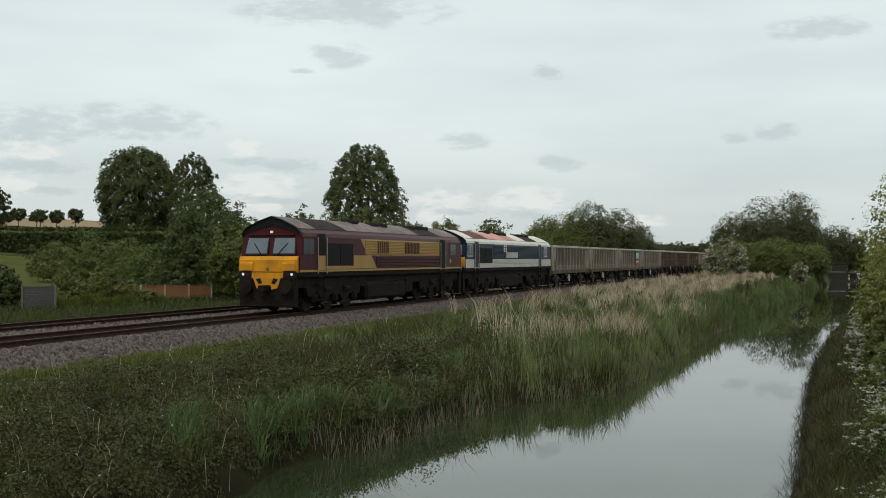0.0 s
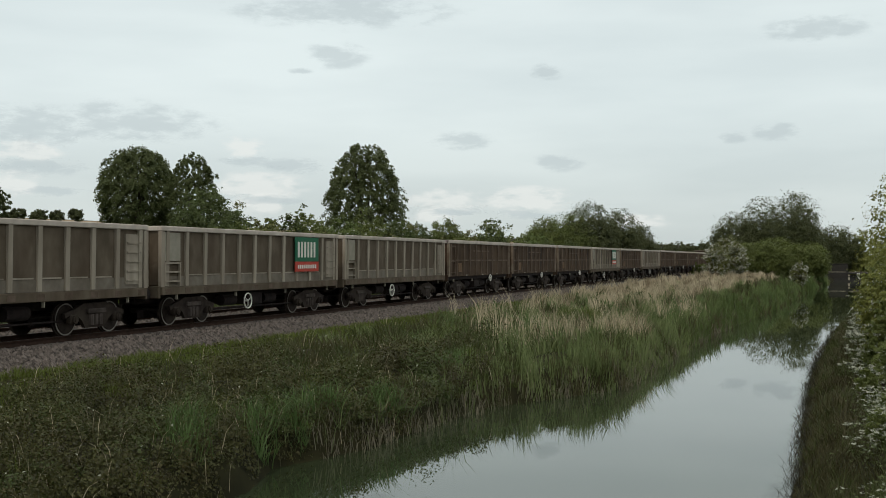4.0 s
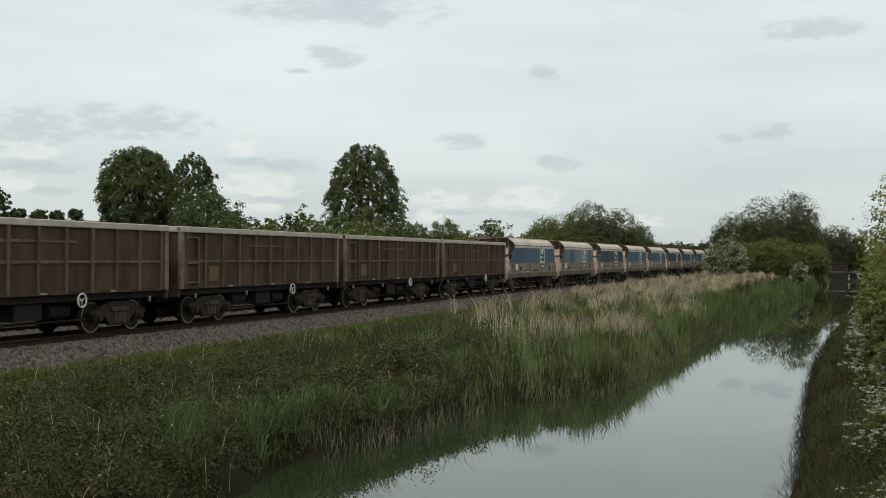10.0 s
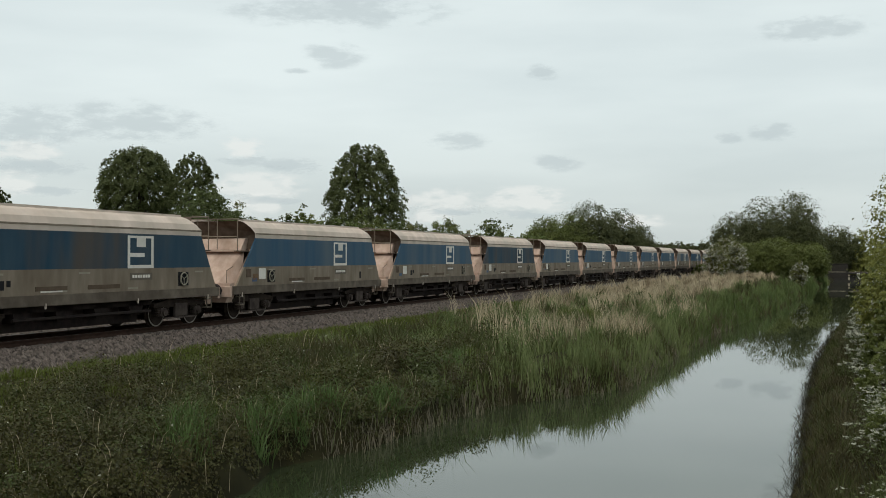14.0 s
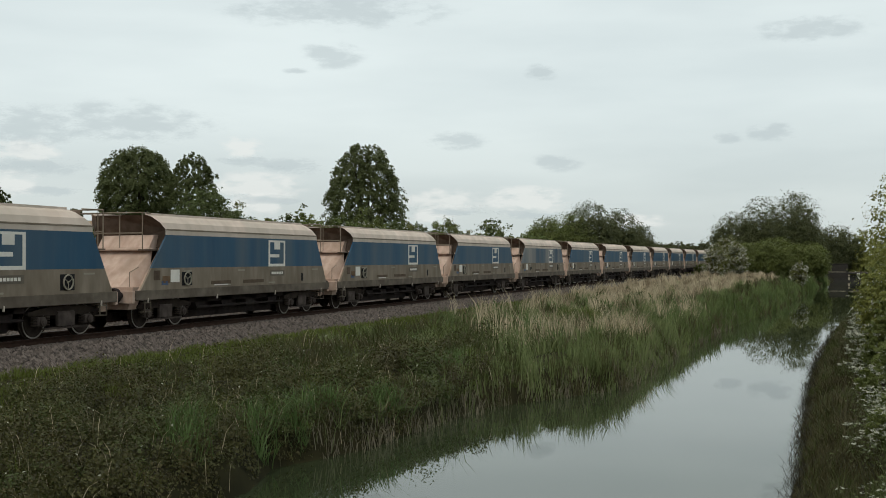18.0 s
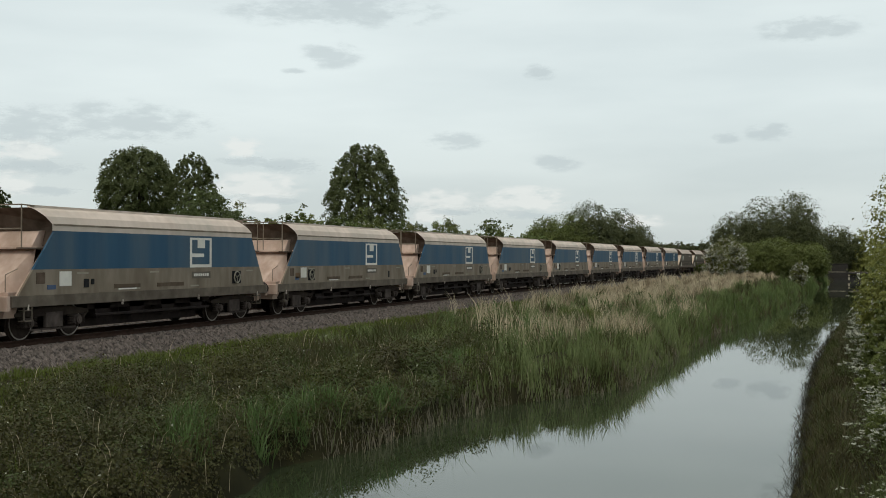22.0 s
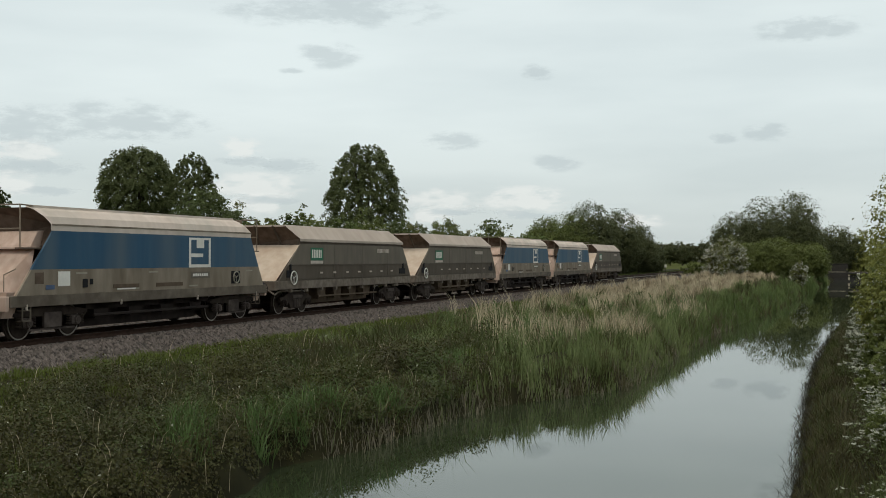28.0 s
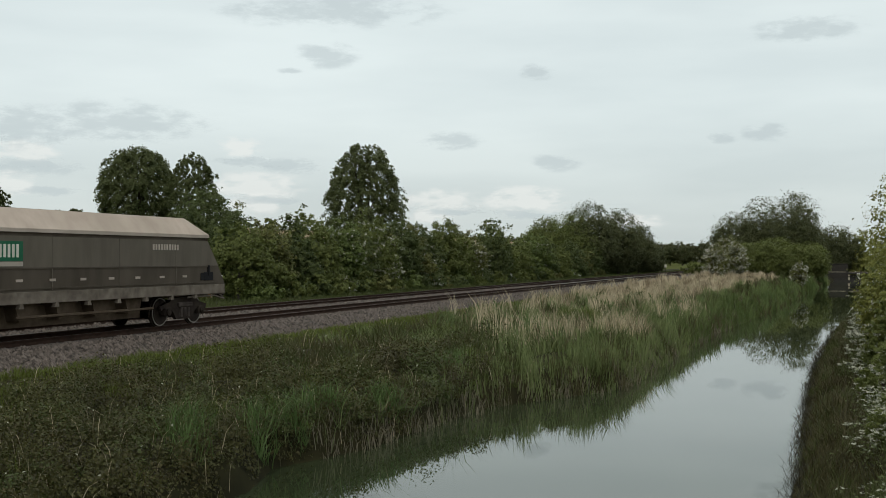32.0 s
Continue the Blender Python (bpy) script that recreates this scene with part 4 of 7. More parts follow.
    box(bm, -bx + 0.97, -bx + 1.03, -1.34, -1.26, 1.3, 2.05 if grey else 2.89)
    if grey:
        part("foot_rungs", bm, rib, root)
        bm = bmesh.new()
        box(bm, -bx + 0.1, -bx + 1.05, -1.30, -1.25, 2.1, 3.0)
        part("end_plate", bm, M["faded"], root)
        bm = bmesh.new()
        box(bm, bx - 1.05, bx - 0.25, -1.29, -1.24, 1.4, 2.9)
        for k in range(5):
            box(bm, bx - 1.0, bx - 0.3, -1.33, -1.29, 1.5 + k * 0.28, 1.54 + k * 0.28)
        part("ladder", bm, rib, root)
    else:
        part("end_door_frame", bm, M["box_brown_rib"], root)
        bm = bmesh.new()
        box(bm, -bx + 1.75, -bx + 2.35, -1.262, -1.238, 1.42, 1.92)
        part("data_panel", bm, M["rust_brown"], root, "rusted data panel")
    bm = bmesh.new()
    box(bm, -bx, bx, -1.18, 1.18, zlo, zlo + 0.06)
    part("floor", bm, M["hop_in"], root)
    bm = bmesh.new()
    box(bm, -bx, bx, -0.28, 0.28, 0.72, 1.2)
    for x in (-1.6, 1.4):
        tube(bm, (x - 0.45, -0.7, 0.7), (x + 0.45, -0.7, 0.7), 0.2, 12)
    box(bm, -0.6, 0.5, -1.0, 1.0, 0.5, 0.95)
    tube(bm, (-3.2, -0.85, 0.42), (3.2, -0.85, 0.42), 0.03, 6)
    part("underframe", bm, M["grime"], root)
    for k in range(4):
        x = -bx + 0.9 + k * (2 * bx - 1.8) / 3
        bm = bmesh.new()
        box(bm, x, x + 0.04, -1.28, -1.2, 0.86, 1.02)
        part("label_clip", bm, M["faded"], root)
    wagon_bogie(root, -(half - 2.6), "cast")
    wagon_bogie(root, half - 2.6, "cast")
    if grey:
        handwheel(root, 5.9 - half, 0.66, -1.3, 0.27)
    else:
        handwheel(root, 8.3 - half, 1.0, -1.3, 0.19)
    buffers(root, half)
    return root


def sign_panel(root, x0, w):
    bm = bmesh.new()
    box(bm, x0, x0 + w, -1.352, -1.33, 2.06, 3.02)
    part("sign_board", bm, M["green"], root, "green company sign")
    bm = bmesh.new()
    box(bm, x0, x0 + w, -1.354, -1.33, 1.66, 2.05)
    part("sign_strip", bm, M["red"], root, "red strip under the sign")
    bars("lettering", root, x0 + 0.22, -1.358, 2.22, w - 0.4, 0.62, 6, M["white"], "white lettering bars", 0.45)
    bars("small_lettering", root, x0 + 0.22, -1.36, 1.78, w - 0.4, 0.15, 10, M["white"], "small white lettering bars", 0.35)


GL, BL, PL, HL = 14.0, 12.96, 14.62, 15.08
u = 42.7
first = {}
for i, ch in enumerate("GGSGBBBSBGBBBB"):
    ln = BL if ch == "B" else GL
    if ch in first:
        ob = copy_thing(first[ch], Matrix())
    else:
        lab = {"G": "weathered grey steel bogie box wagon with upright ribs", "S": "weathered grey bogie box wagon with green and red sign", "B": "rust-brown steel bogie box wagon with pale dusty rim"}[ch]
        ob = first[ch] = box_wagon(ln / 2, lab, ch != "B")
        if ch == "S":
            sign_panel(ob, 9.55 - 7.0, 2.1)
    ob.matrix_basis = at(NOSE + u + ln / 2, 0, 0)
    CONSIST.append((ob, u + ln / 2))
    u += ln


# ----- hoppers -----
def blue_hopper(left=False):
    half = PL / 2
    root = thing("hopper_wagon", Matrix(), "blue and cream bogie aggregate hopper wagon with dusty sloping ends", "wagon", "aggregate hopper wagons")
    # side outline: bottom 0.45..14.2, slope at both ends, top 1.5..13.1
    X = lambda v: v - half
    lo0, lo1, mid0, mid1 = 0.42, PL - 0.42, 2.15, PL - 1.62
    def edge(z):
        t = (z - 1.0) / (2.92 - 1.0)
        return X(lo0 + 0.15 + (mid0 - lo0 - 0.15) * t), X(lo1 - 0.15 + (mid1 - lo1 + 0.15) * t)
    for sgn in (-1, 1):
        for nm, z0, z1, m, lab in (("lower_side", 1.2, 1.88, M["hop_grey"], "dusty grey lower side"), ("blue_side", 1.88, 2.92, M["hop_blue"], "blue painted side band")):
            a0, b0 = edge(z0)
            a1, b1 = edge(z1)
            bm = bmesh.new()
            prism(bm, [(a0, z0), (b0, z0), (b1, z1), (a1, z1)], "y", *sorted((sgn * 1.27, sgn * 1.33)))
            part(nm, bm, m, root, lab)
        # hood: curves inwards above the blue band
        bm = bmesh.new()
        prof = [(1.335, 2.92), (1.335, 3.1), (1.27, 3.3), (1.12, 3.47), (0.98, 3.56)]
        rows = []
        for j, (y, z) in enumerate(prof):
            k = j / 4
            a = X(mid0 - 0.1 - 0.62 * max(0, k - 0.25) / 0.75)
            b = X(mid1 + 0.0 - 0.75 * max(0, k - 0.25) / 0.75)
            rows.append((bm.verts.new((a, sgn * y, z)), bm.verts.new((b, sgn * y, z))))
        for j in range(4):
            bm.faces.new((rows[j][0], rows[j][1], rows[j + 1][1], rows[j + 1][0]))
        part("hood_side", bm, M["hop_top"], root, "cream inward-curving hood")
        bm = bmesh.new()
        box(bm, X(1.55), X(PL - 2.35), *sorted((sgn * 0.93, sgn * 1.02)), 3.53, 3.6)
        part("top_rim", bm, M["hop_top"], root)
        bm = bmesh.new()
        box(bm, X(2.1), X(mid1), *sorted((sgn * 1.3, sgn * 1.345)), 3.06, 3.11)
        part("hood_bead", bm, M["hop_grey"], root)
        bm = bmesh.new()
        box(bm, X(0.5), X(PL - 0.45), *sorted((sgn * 1.2, sgn * 1.335)), 0.9, 1.2, 0.012)
        part("sole_bar", bm, M["hop_sole"], root)
    # ends: slope sheet, hood end with dark inside, chute, ladder and rail
    for e in (-1, 1):
        E0 = (lambda v: X(v)) if e < 0 else (lambda v: -X(v))
        bm = bmesh.new()
        vs = [bm.verts.new(p) for p in ((E0(0.55), -0.62, 1.25), (E0(0.55), 0.62, 1.25), (E0(1.75), 1.05, 2.45), (E0(1.75), -1.05, 2.45))]
        bm.faces.new(vs)
        vs2 = [bm.verts.new(p) for p in ((E0(1.2), -1.26, 1.2), (E0(1.2), 1.26, 1.2))]
        bm.faces.new((vs[0], vs[3], vs2[0]))
        bm.faces.new((vs[1], vs[2], vs2[1]))
        part("slope_sheet", bm, M["hop_dust"], root, "pinkish dust on the sloping end sheet")
        bm = bmesh.new()
        prism(bm, [(E0(1.7), 2.45), (E0(1.72), 2.52), (E0(2.0), 2.9), (E0(2.4), 2.95), (E0(2.4), 2.45)], "y", -0.95, 0.95)
        part("slope_lip", bm, M["hop_dust"], root)
        bm = bmesh.new()
        w = [bm.verts.new(p) for p in ((E0(2.1), -1.3, 2.5), (E0(2.1), 1.3, 2.5), (E0(2.3), 1.3, 3.1), (E0(1.7), 1.0, 3.54), (E0(1.7), -1.0, 3.54), (E0(2.3), -1.3, 3.1))]
        bm.faces.new(w)
        part("hood_end", bm, M["hop_in"], root, "shadowed rusty hood end")
        bm = bmesh.new()
        box(bm, *sorted((E0(0.99), E0(1.15))), -0.5, 0.5, 0.85, 1.28, 0.02)
        part("chute_box", bm, M["hop_dust"], root)
        for y in (-1.2, -0.45, 0.45, 1.2):
            bm = bmesh.new()
            tube(bm, (E0(0.75), y, 1.15), (E0(1.95), y, 2.5), 0.035, 5)
            part("end_rib", bm, M["hop_dust"], root)
        for y in (-1.22, 1.22):
            bm = bmesh.new()
            tube(bm, (E0(0.98), y, 2.45), (E0(0.98), y, 3.58), 0.02, 5)
            tube(bm, (E0(0.98), y, 3.58), (E0(1.7), y * 0.84, 3.58), 0.02, 5)
            part("hand_rail", bm, M["hop_grey"], root, "bent tube hand rail")
        for z in (2.95, 3.58):
            bm = bmesh.new()
            tube(bm, (E0(0.98), -1.22, z), (E0(0.98), 1.22, z), 0.02, 5)
            part("cross_rail", bm, M["hop_grey"], root)
        for y in (-0.4, 0.4):
            bm = bmesh.new()
            tube(bm, (E0(0.98), y, 2.5), (E0(0.98), y, 3.58), 0.018, 5)
            part("upright", bm, M["hop_grey"], root)
        for sgn in (-1, 1):
            bm = bmesh.new()
            box(bm, *sorted((E0(0.95), E0(1.95))), *sorted((sgn * 1.08, sgn * 1.28)), 2.42, 2.46)
            part("platform", bm, M["hop_in"], root)
            bm = bmesh.new()
            tube(bm, (E0(0.7), sgn * 0.95, 1.3), (E0(0.7), sgn * 0.95, 1.75), 0.015, 5)
            tube(bm, (E0(0.7), sgn * 0.95, 1.75), (E0(1.15), sgn * 0.95, 1.9), 0.015, 5)
            part("grab_rail", bm, M["hop_grey"], root)
        bm = bmesh.new()
        box(bm, *sorted((E0(0.36), E0(0.5))), -1.3, 1.3, 0.80, 1.2, 0.02)
        part("headstock", bm, M["hop_dust"], root, "dusty end beam")
        bm = bmesh.new()
        prism(bm, [(-1.20, 1.30), (1.20, 1.30), (1.02, 0.62), (-1.02, 0.62)], "x", *sorted((E0(0.52), E0(0.98))))
        part("end_box", bm, M["hop_dust"], root, "tapered dusty end box")
        bm = bmesh.new()
        box(bm, *sorted((E0(0.345), E0(0.365))), -0.75, 0.75, 1.10, 1.17)
        part("end_slot", bm, M["black"], root)
        bm = bmesh.new()
        box(bm, *sorted((E0(1.52), E0(1.80))), -1.06, 1.06, 2.42, 2.49, 0.01)
        part("slope_ledge", bm, M["hop_dust"], root, "dust-covered ledge")
    # load level and inner floor
    bm = bmesh.new()
    prism(bm, [(X(2.3), 1.2), (X(PL - 2.3), 1.2), (X(PL - 2.3), 3.2), (X(2.3), 3.2)], "y", -1.26, 1.26)
    part("inner_shell", bm, M["hop_in"], root)
    bm = bmesh.new()
    box(bm, X(0.5), X(PL - 0.5), -0.5, 0.5, 0.85, 1.2)
    for x in (4.7, 6.4, 8.1, 9.8):
        prism(bm, [(X(x) - 0.5, 1.2), (X(x) + 0.5, 1.2), (X(x) + 0.28, 0.45), (X(x) - 0.28, 0.45)], "y", -1.0, 1.0)
    tube(bm, (X(4.2), -1.1, 0.55), (X(10.4), -1.1, 0.55), 0.045, 6)
    box(bm, X(4.0), X(10.6), -1.0, 1.0, 0.72, 0.92)
    box(bm, X(4.2), X(10.4), -0.6, -0.5, 0.2, 0.75)
    part("discharge_gear", bm, M["grime"], root, "dark discharge doors and rods")
    # fittings of the lower side
    def patch(nm, x0, x1, z0, z1, m, lab="", d=0.012):
        b2 = bmesh.new()
        box(b2, X(x0), X(x1), -1.33 - d, -1.325, z0, z1)
        return part(nm, b2, m, root, lab)
    patch("inspection_hole", 1.42, 1.76, 1.5, 1.8, M["hop_in"])
    patch("data_panel", 2.35, 2.85, 1.42, 1.82, M["white"], "white data panel")
    if left:
        patch("recess", 11.6, 11.75, 1.3, 1.6, M["black"])
        patch("rust_stain", 1.9, 2.3, 1.4, 1.62, M["rust_brown"])
    else:
        patch("recess", 3.4, 3.62, 1.36, 1.6, M["black"])
        patch("recess", 3.72, 3.86, 1.44, 1.6, M["black"])
    patch("blue_tag", 1.85, 2.2, 1.34, 1.46, M["blue_tag"])
    patch("chalk_panel", 4.8, 6.1, 1.3, 1.42, M["sole"])
    patch("chalk_panel", 7.0, 8.5, 1.3, 1.42, M["sole"])
    patch("worn_patch", 5.0, 5.9, 1.26, 1.3, M["white"])
    patch("recess", 3.0 if left else 11.6, 3.6 if left else 12.2, 1.3, 1.74, M["black"])
    patch("name_plate", 9.0, 10.15, 1.52, 1.74, M["mrl_side"], "grey name plate")
    bars("lettering", root, X(9.1), -1.348, 1.59, 0.95, 0.09, 7, M["white"], "white lettering bars", 0.3)
    handwheel(root, X(3.3 if left else 11.9), 1.52, -1.37, 0.2, M["faded"])
    for x, z0 in ((3.1, 1.74), (6.6, 1.74), (12.6, 1.72), (5.6, 1.26), (8.9, 1.26)):
        patch("faded_scrape", x, x + 0.5, z0, z0 + 0.05, M["faded"], d=0.007)
    for x in (0.95, 13.35):
        bm = bmesh.new()
        for z in (0.52, 0.80):
            box(bm, X(x), X(x + 0.34), -1.33, -1.15, z, z + 0.03)
        box(bm, X(x), X(x + 0.03), -1.33, -1.30, 0.52, 0.92)
        box(bm, X(x + 0.31), X(x + 0.34), -1.33, -1.30, 0.52, 0.92)
        part("foot_step", bm, M["hop_sole"], root)
    for x in (1.1, 5.2, 9.4, 13.4):
        bm = bmesh.new()
        box(bm, X(x), X(x + 0.04), -1.345, -1.3, 0.82, 0.97)
        part("lamp_bracket", bm, M["rim_white"], root)
    # square company emblem in plain blocks
    for x0, x1, z0, z1 in ((8.88, 9.0, 1.88, 2.86), (10.1, 10.22, 1.88, 2.86), (9.0, 10.1, 1.88, 1.98), (9.0, 10.1, 2.79, 2.86), (9.34, 9.80, 2.52, 2.79), (9.0, 9.74, 2.22, 2.34)):
        patch("emblem", x0, x1, z0, z1, M["white"], "white block of the emblem", 0.008)
    wagon_bogie(root, X(2.45), "y")
    wagon_bogie(root, X(PL - 2.45), "y")
    buffers(root, half)
    return root


def grey_hopper():
    half = HL / 2
    root = thing("hopper_wagon", Matrix(), "grey bogie aggregate hopper wagon with dust-white hood and green sign", "wagon", "aggregate hopper wagons")
    X = lambda v: v - half
    def side_part(nm, pts, m, y, lab=""):
        for sgn in (-1, 1):
            bm = bmesh.new()
            prism(bm, [(X(a), z) for a, z in pts], "y", *sorted((sgn * (y - 0.05), sgn * y)))
            part(nm, bm, m, root, lab)
    side_part("upper_side", [(1.33, 1.92), (HL - 0.85, 1.92), (HL - 1.55, 2.76), (2.4, 2.76)], M["mrl_side"], 1.33, "grey painted upper side")
    side_part("lower_side", [(0.55, 1.3), (HL - 0.4, 1.3), (HL - 0.85, 1.92), (1.33, 1.92)], M["mrl_low"], 1.32, "darker dirty lower side")
    # slot under the hood: its shade is painted with the darker side colour
    side_part("ledge", [(2.3, 2.76), (HL - 1.55, 2.76), (HL - 1.55, 2.86), (2.3, 2.86)], M["mrl_low"], 1.25)
    for sgn in (-1, 1):
        bm = bmesh.new()
        v = [bm.verts.new(p) for p in ((X(2.35), sgn * 1.33, 2.86), (X(HL - 1.45), sgn * 1.33, 2.86), (X(HL - 1.45), sgn * 1.33, 2.96), (X(HL - 2.35), sgn * 0.92, 3.5), (X(1.75), sgn * 0.92, 3.5), (X(2.35), sgn * 1.33, 2.96))]
        bm.faces.new((v[0], v[1], v[2], v[5]))
        bm.faces.new((v[5], v[2], v[3], v[4]))
        part("hood_side", bm, M["hood_grey"], root, "dust-white sloping hood")
        bm = bmesh.new()
        box(bm, X(1.75), X(HL - 2.35), *sorted((sgn * 0.85, sgn * 0.92)), 3.455, 3.505)
        part("top_rim", bm, M["hood_grey"], root)
        bm = bmesh.new()
        box(bm, X(0.45), X(HL - 0.45), *sorted((sgn * 1.18, sgn * 1.33)), 0.98, 1.3, 0.012)
        part("sole_bar", bm, M["sole_dust"], root)
        for k in range(9):
            bm = bmesh.new()
            x = X(1.6 + k * 1.4)
            prism(bm, [(x - 0.05, 1.0), (x + 0.05, 1.0), (x + 0.09, 0.86), (x - 0.09, 0.86)], "y", *sorted((sgn * 1.22, sgn * 1.345)))
            part("bracket", bm, M["sole_dust"], root)
    for e in (-1, 1):
        E0 = (lambda v: X(v)) if e < 0 else (lambda v: -X(v))
        bm = bmesh.new()
        vs = [bm.verts.new(p) for p in ((E0(0.55), -1.2, 1.32), (E0(0.55), 1.2, 1.32), (E0(2.35), 1.3, 2.72), (E0(2.35), -1.3, 2.72))]
        bm.faces.new(vs)
        part("slope_sheet", bm, M["mrl_dust"], root, "pale dusty sloping end sheet")
        lo, hi = (2.4, 1.8) if e < 0 else (1.5, 2.4)
        bm = bmesh.new()
        w = [bm.verts.new(p) for p in ((E0(lo), -1.3, 2.72), (E0(lo), 1.3, 2.72), (E0(lo), 1.31, 2.96), (E0(hi), 0.92, 3.48), (E0(hi), -0.92, 3.48), (E0(lo), -1.31, 2.96))]
        bm.faces.new(w)
        part("hood_end", bm, M["hop_in"], root, "shadowed hood end")
        for y in (-0.5, 0.5):
            bm = bmesh.new()
            tube(bm, (E0(lo - 0.03), y, 2.74), (E0(hi - 0.03), y * 0.8, 3.46), 0.04, 5)
            part("hood_rib", bm, M["mrl_low"], root)
        bm = bmesh.new()
        box(bm, *sorted((E0(hi), E0(hi + 0.1))), -0.90, 0.90, 3.43, 3.495)
        part("end_rim", bm, M["hood_grey"], root)
        bm = bmesh.new()
        box(bm, *sorted((E0(0.36), E0(0.55))), -1.3, 1.3, 0.95, 1.32, 0.02)
        part("headstock", bm, M["sole_dust"], root)
    bm = bmesh.new()
    prism(bm, [(X(2.5), 1.3), (X(HL - 2.5), 1.3), (X(HL - 2.5), 2.9), (X(2.5), 2.9)], "y", -1.24, 1.24)
    part("inner_shell", bm, M["hop_in"], root)
    bm = bmesh.new()
    box(bm, X(0.5), X(HL - 0.5), -0.5, 0.5, 0.85, 1.3)
    for x in (5.0, 6.6, 8.2, 9.8):
        prism(bm, [(X(x) - 0.5, 1.2), (X(x) + 0.5, 1.2), (X(x) + 0.3, 0.5), (X(x) - 0.3, 0.5)], "y", -1.0, 1.0)
    tube(bm, (X(4.4), -1.15, 0.62), (X(10.6), -1.15, 0.62), 0.04, 6)
    box(bm, X(4.4), X(10.7), -0.6, -0.5, 0.32, 0.9)
    part("discharge_gear", bm, M["sole"], root, "dusty discharge doors and rods")
    for nm, x0, x1, z0, z1, m, lab in (("sign_board", 3.3, 4.45, 2.1, 2.62, M["green"], "faded green sign"), ("sign_strip", 3.3, 4.45, 1.97, 2.09, M["rim_white"], "pale strip under the sign"), ("recess", 13.1, 13.5, 1.45, 1.7, M["black"], "")):
        bm = bmesh.new()
        box(bm, X(x0), X(x1), -1.342, -1.325, z0, z1)
        part(nm, bm, m, root, lab)
    bars("lettering", root, X(3.4), -1.348, 2.2, 0.95, 0.34, 6, M["white"], "white lettering bars", 0.45)
    bars("owner_lettering", root, X(10.3), -1.344, 2.44, 1.5, 0.18, 10, M["rim_white"], "pale lettering bars", 0.42)
    for k in range(7):
        bm = bmesh.new()
        box(bm, X(4.2 + k * 1.3), X(4.45 + k * 1.3), -1.34, -1.3, 1.56, 1.63)
        part("door_lug", bm, M["hood_grey"], root)
    for z in (1.36, 1.90):
        bm = bmesh.new()
        box(bm, X(1.2 if z < 1.5 else 1.7), X(HL - 0.9), -1.345, -1.3, z, z + 0.035)
        part("side_seam", bm, M["mrl_low"], root)
    for x in (5.6, 8.6, 11.6):
        bm = bmesh.new()
        box(bm, X(x), X(x + 0.03), -1.338, -1.31, 1.32, 2.76)
        part("side_seam", bm, M["mrl_side"], root)
    for e in (-1, 1):
        bm = bmesh.new()
        tube(bm, (e * (half - 0.9), -1.2, 0.92), (e * (half - 0.35), -1.25, 0.80), 0.03, 6)
        tube(bm, (e * (half - 0.35), -1.25, 0.80), (e * (half - 0.25), -1.0, 0.98), 0.03, 6)
        tube(bm, (e * (half - 0.9), -1.2, 0.92), (e * (half - 2.6), -1.22, 0.90), 0.03, 6)
        part("brake_pipe", bm, M["sole_dust"], root)
        bm = bmesh.new()
        box(bm, *sorted((e * (half - 1.75), e * (half - 1.2))), -1.345, -1.3, 1.44, 1.72, 0.01)
        box(bm, *sorted((e * (half - 1.55), e * (half - 1.45))), -1.37, -1.3, 1.60, 1.95, 0.01)
        part("valve_chest", bm, M["black"], root, "black valve chest")
    handwheel(root, X(1.75), 1.42, -1.37, 0.26)
    wagon_bogie(root, X(2.56), "cast")
    wagon_bogie(root, X(HL - 2.56), "cast")
    buffers(root, half)
    return root


u = 230.1
# L and B: blue hoppers with the handwheel at one end or the other; G: grey ones
HOPPERS = "BBBLBBLBLLLBLBLBBLBBLB" + "GGBLG"
proto = {}
M["hop_worn"] = mat("worn_hopper_blue", (0.030, 0.070, 0.118), (0.070, 0.115, 0.155), scale=1.4, rough=0.6, dirt=(0.36, 0.32, 0.27), dirt_scale=0.55, dirt_amount=0.95, streak=0.12, spec=0.14)
M["hop_rust"] = mat("rusty_hopper_blue", (0.020, 0.055, 0.090), (0.040, 0.075, 0.105), scale=2.2, rough=0.7, dirt=(0.10, 0.075, 0.055), dirt_scale=0.9, dirt_amount=0.85, streak=0.2, spec=0.14)
for i, ch in enumerate(HOPPERS):
    ln = HL if ch == "G" else PL
    if ch in proto:
        ob = copy_thing(proto[ch], Matrix())
    else:
        ob = proto[ch] = grey_hopper() if ch == "G" else blue_hopper(ch == "L")
    ob.matrix_basis = at(NOSE + u + ln / 2, 0, 0)
    CONSIST.append((ob, u + ln / 2))
    u += ln
    if i in (1, 2, 5, 11):
        # some wagons are more worn than the rest
        ob["label"] = "blue and cream aggregate hopper wagon with badly worn sides"
        for o in ob.children:
            if o.name.split(".")[0] == "blue_side":
                o.material_slots[0].link = "OBJECT"
                o.material_slots[0].material = M["hop_worn"] if i in (1, 11) else M["hop_rust"]

# the last wagon carries a small tail lamp on its rear end
bm = bmesh.new()
box(bm, HL / 2 - 0.35, HL / 2 - 0.17, -1.1, -0.92, 1.34, 1.6, 0.02)
part("tail_lamp", bm, M["white"], ob, "small white tail lamp")

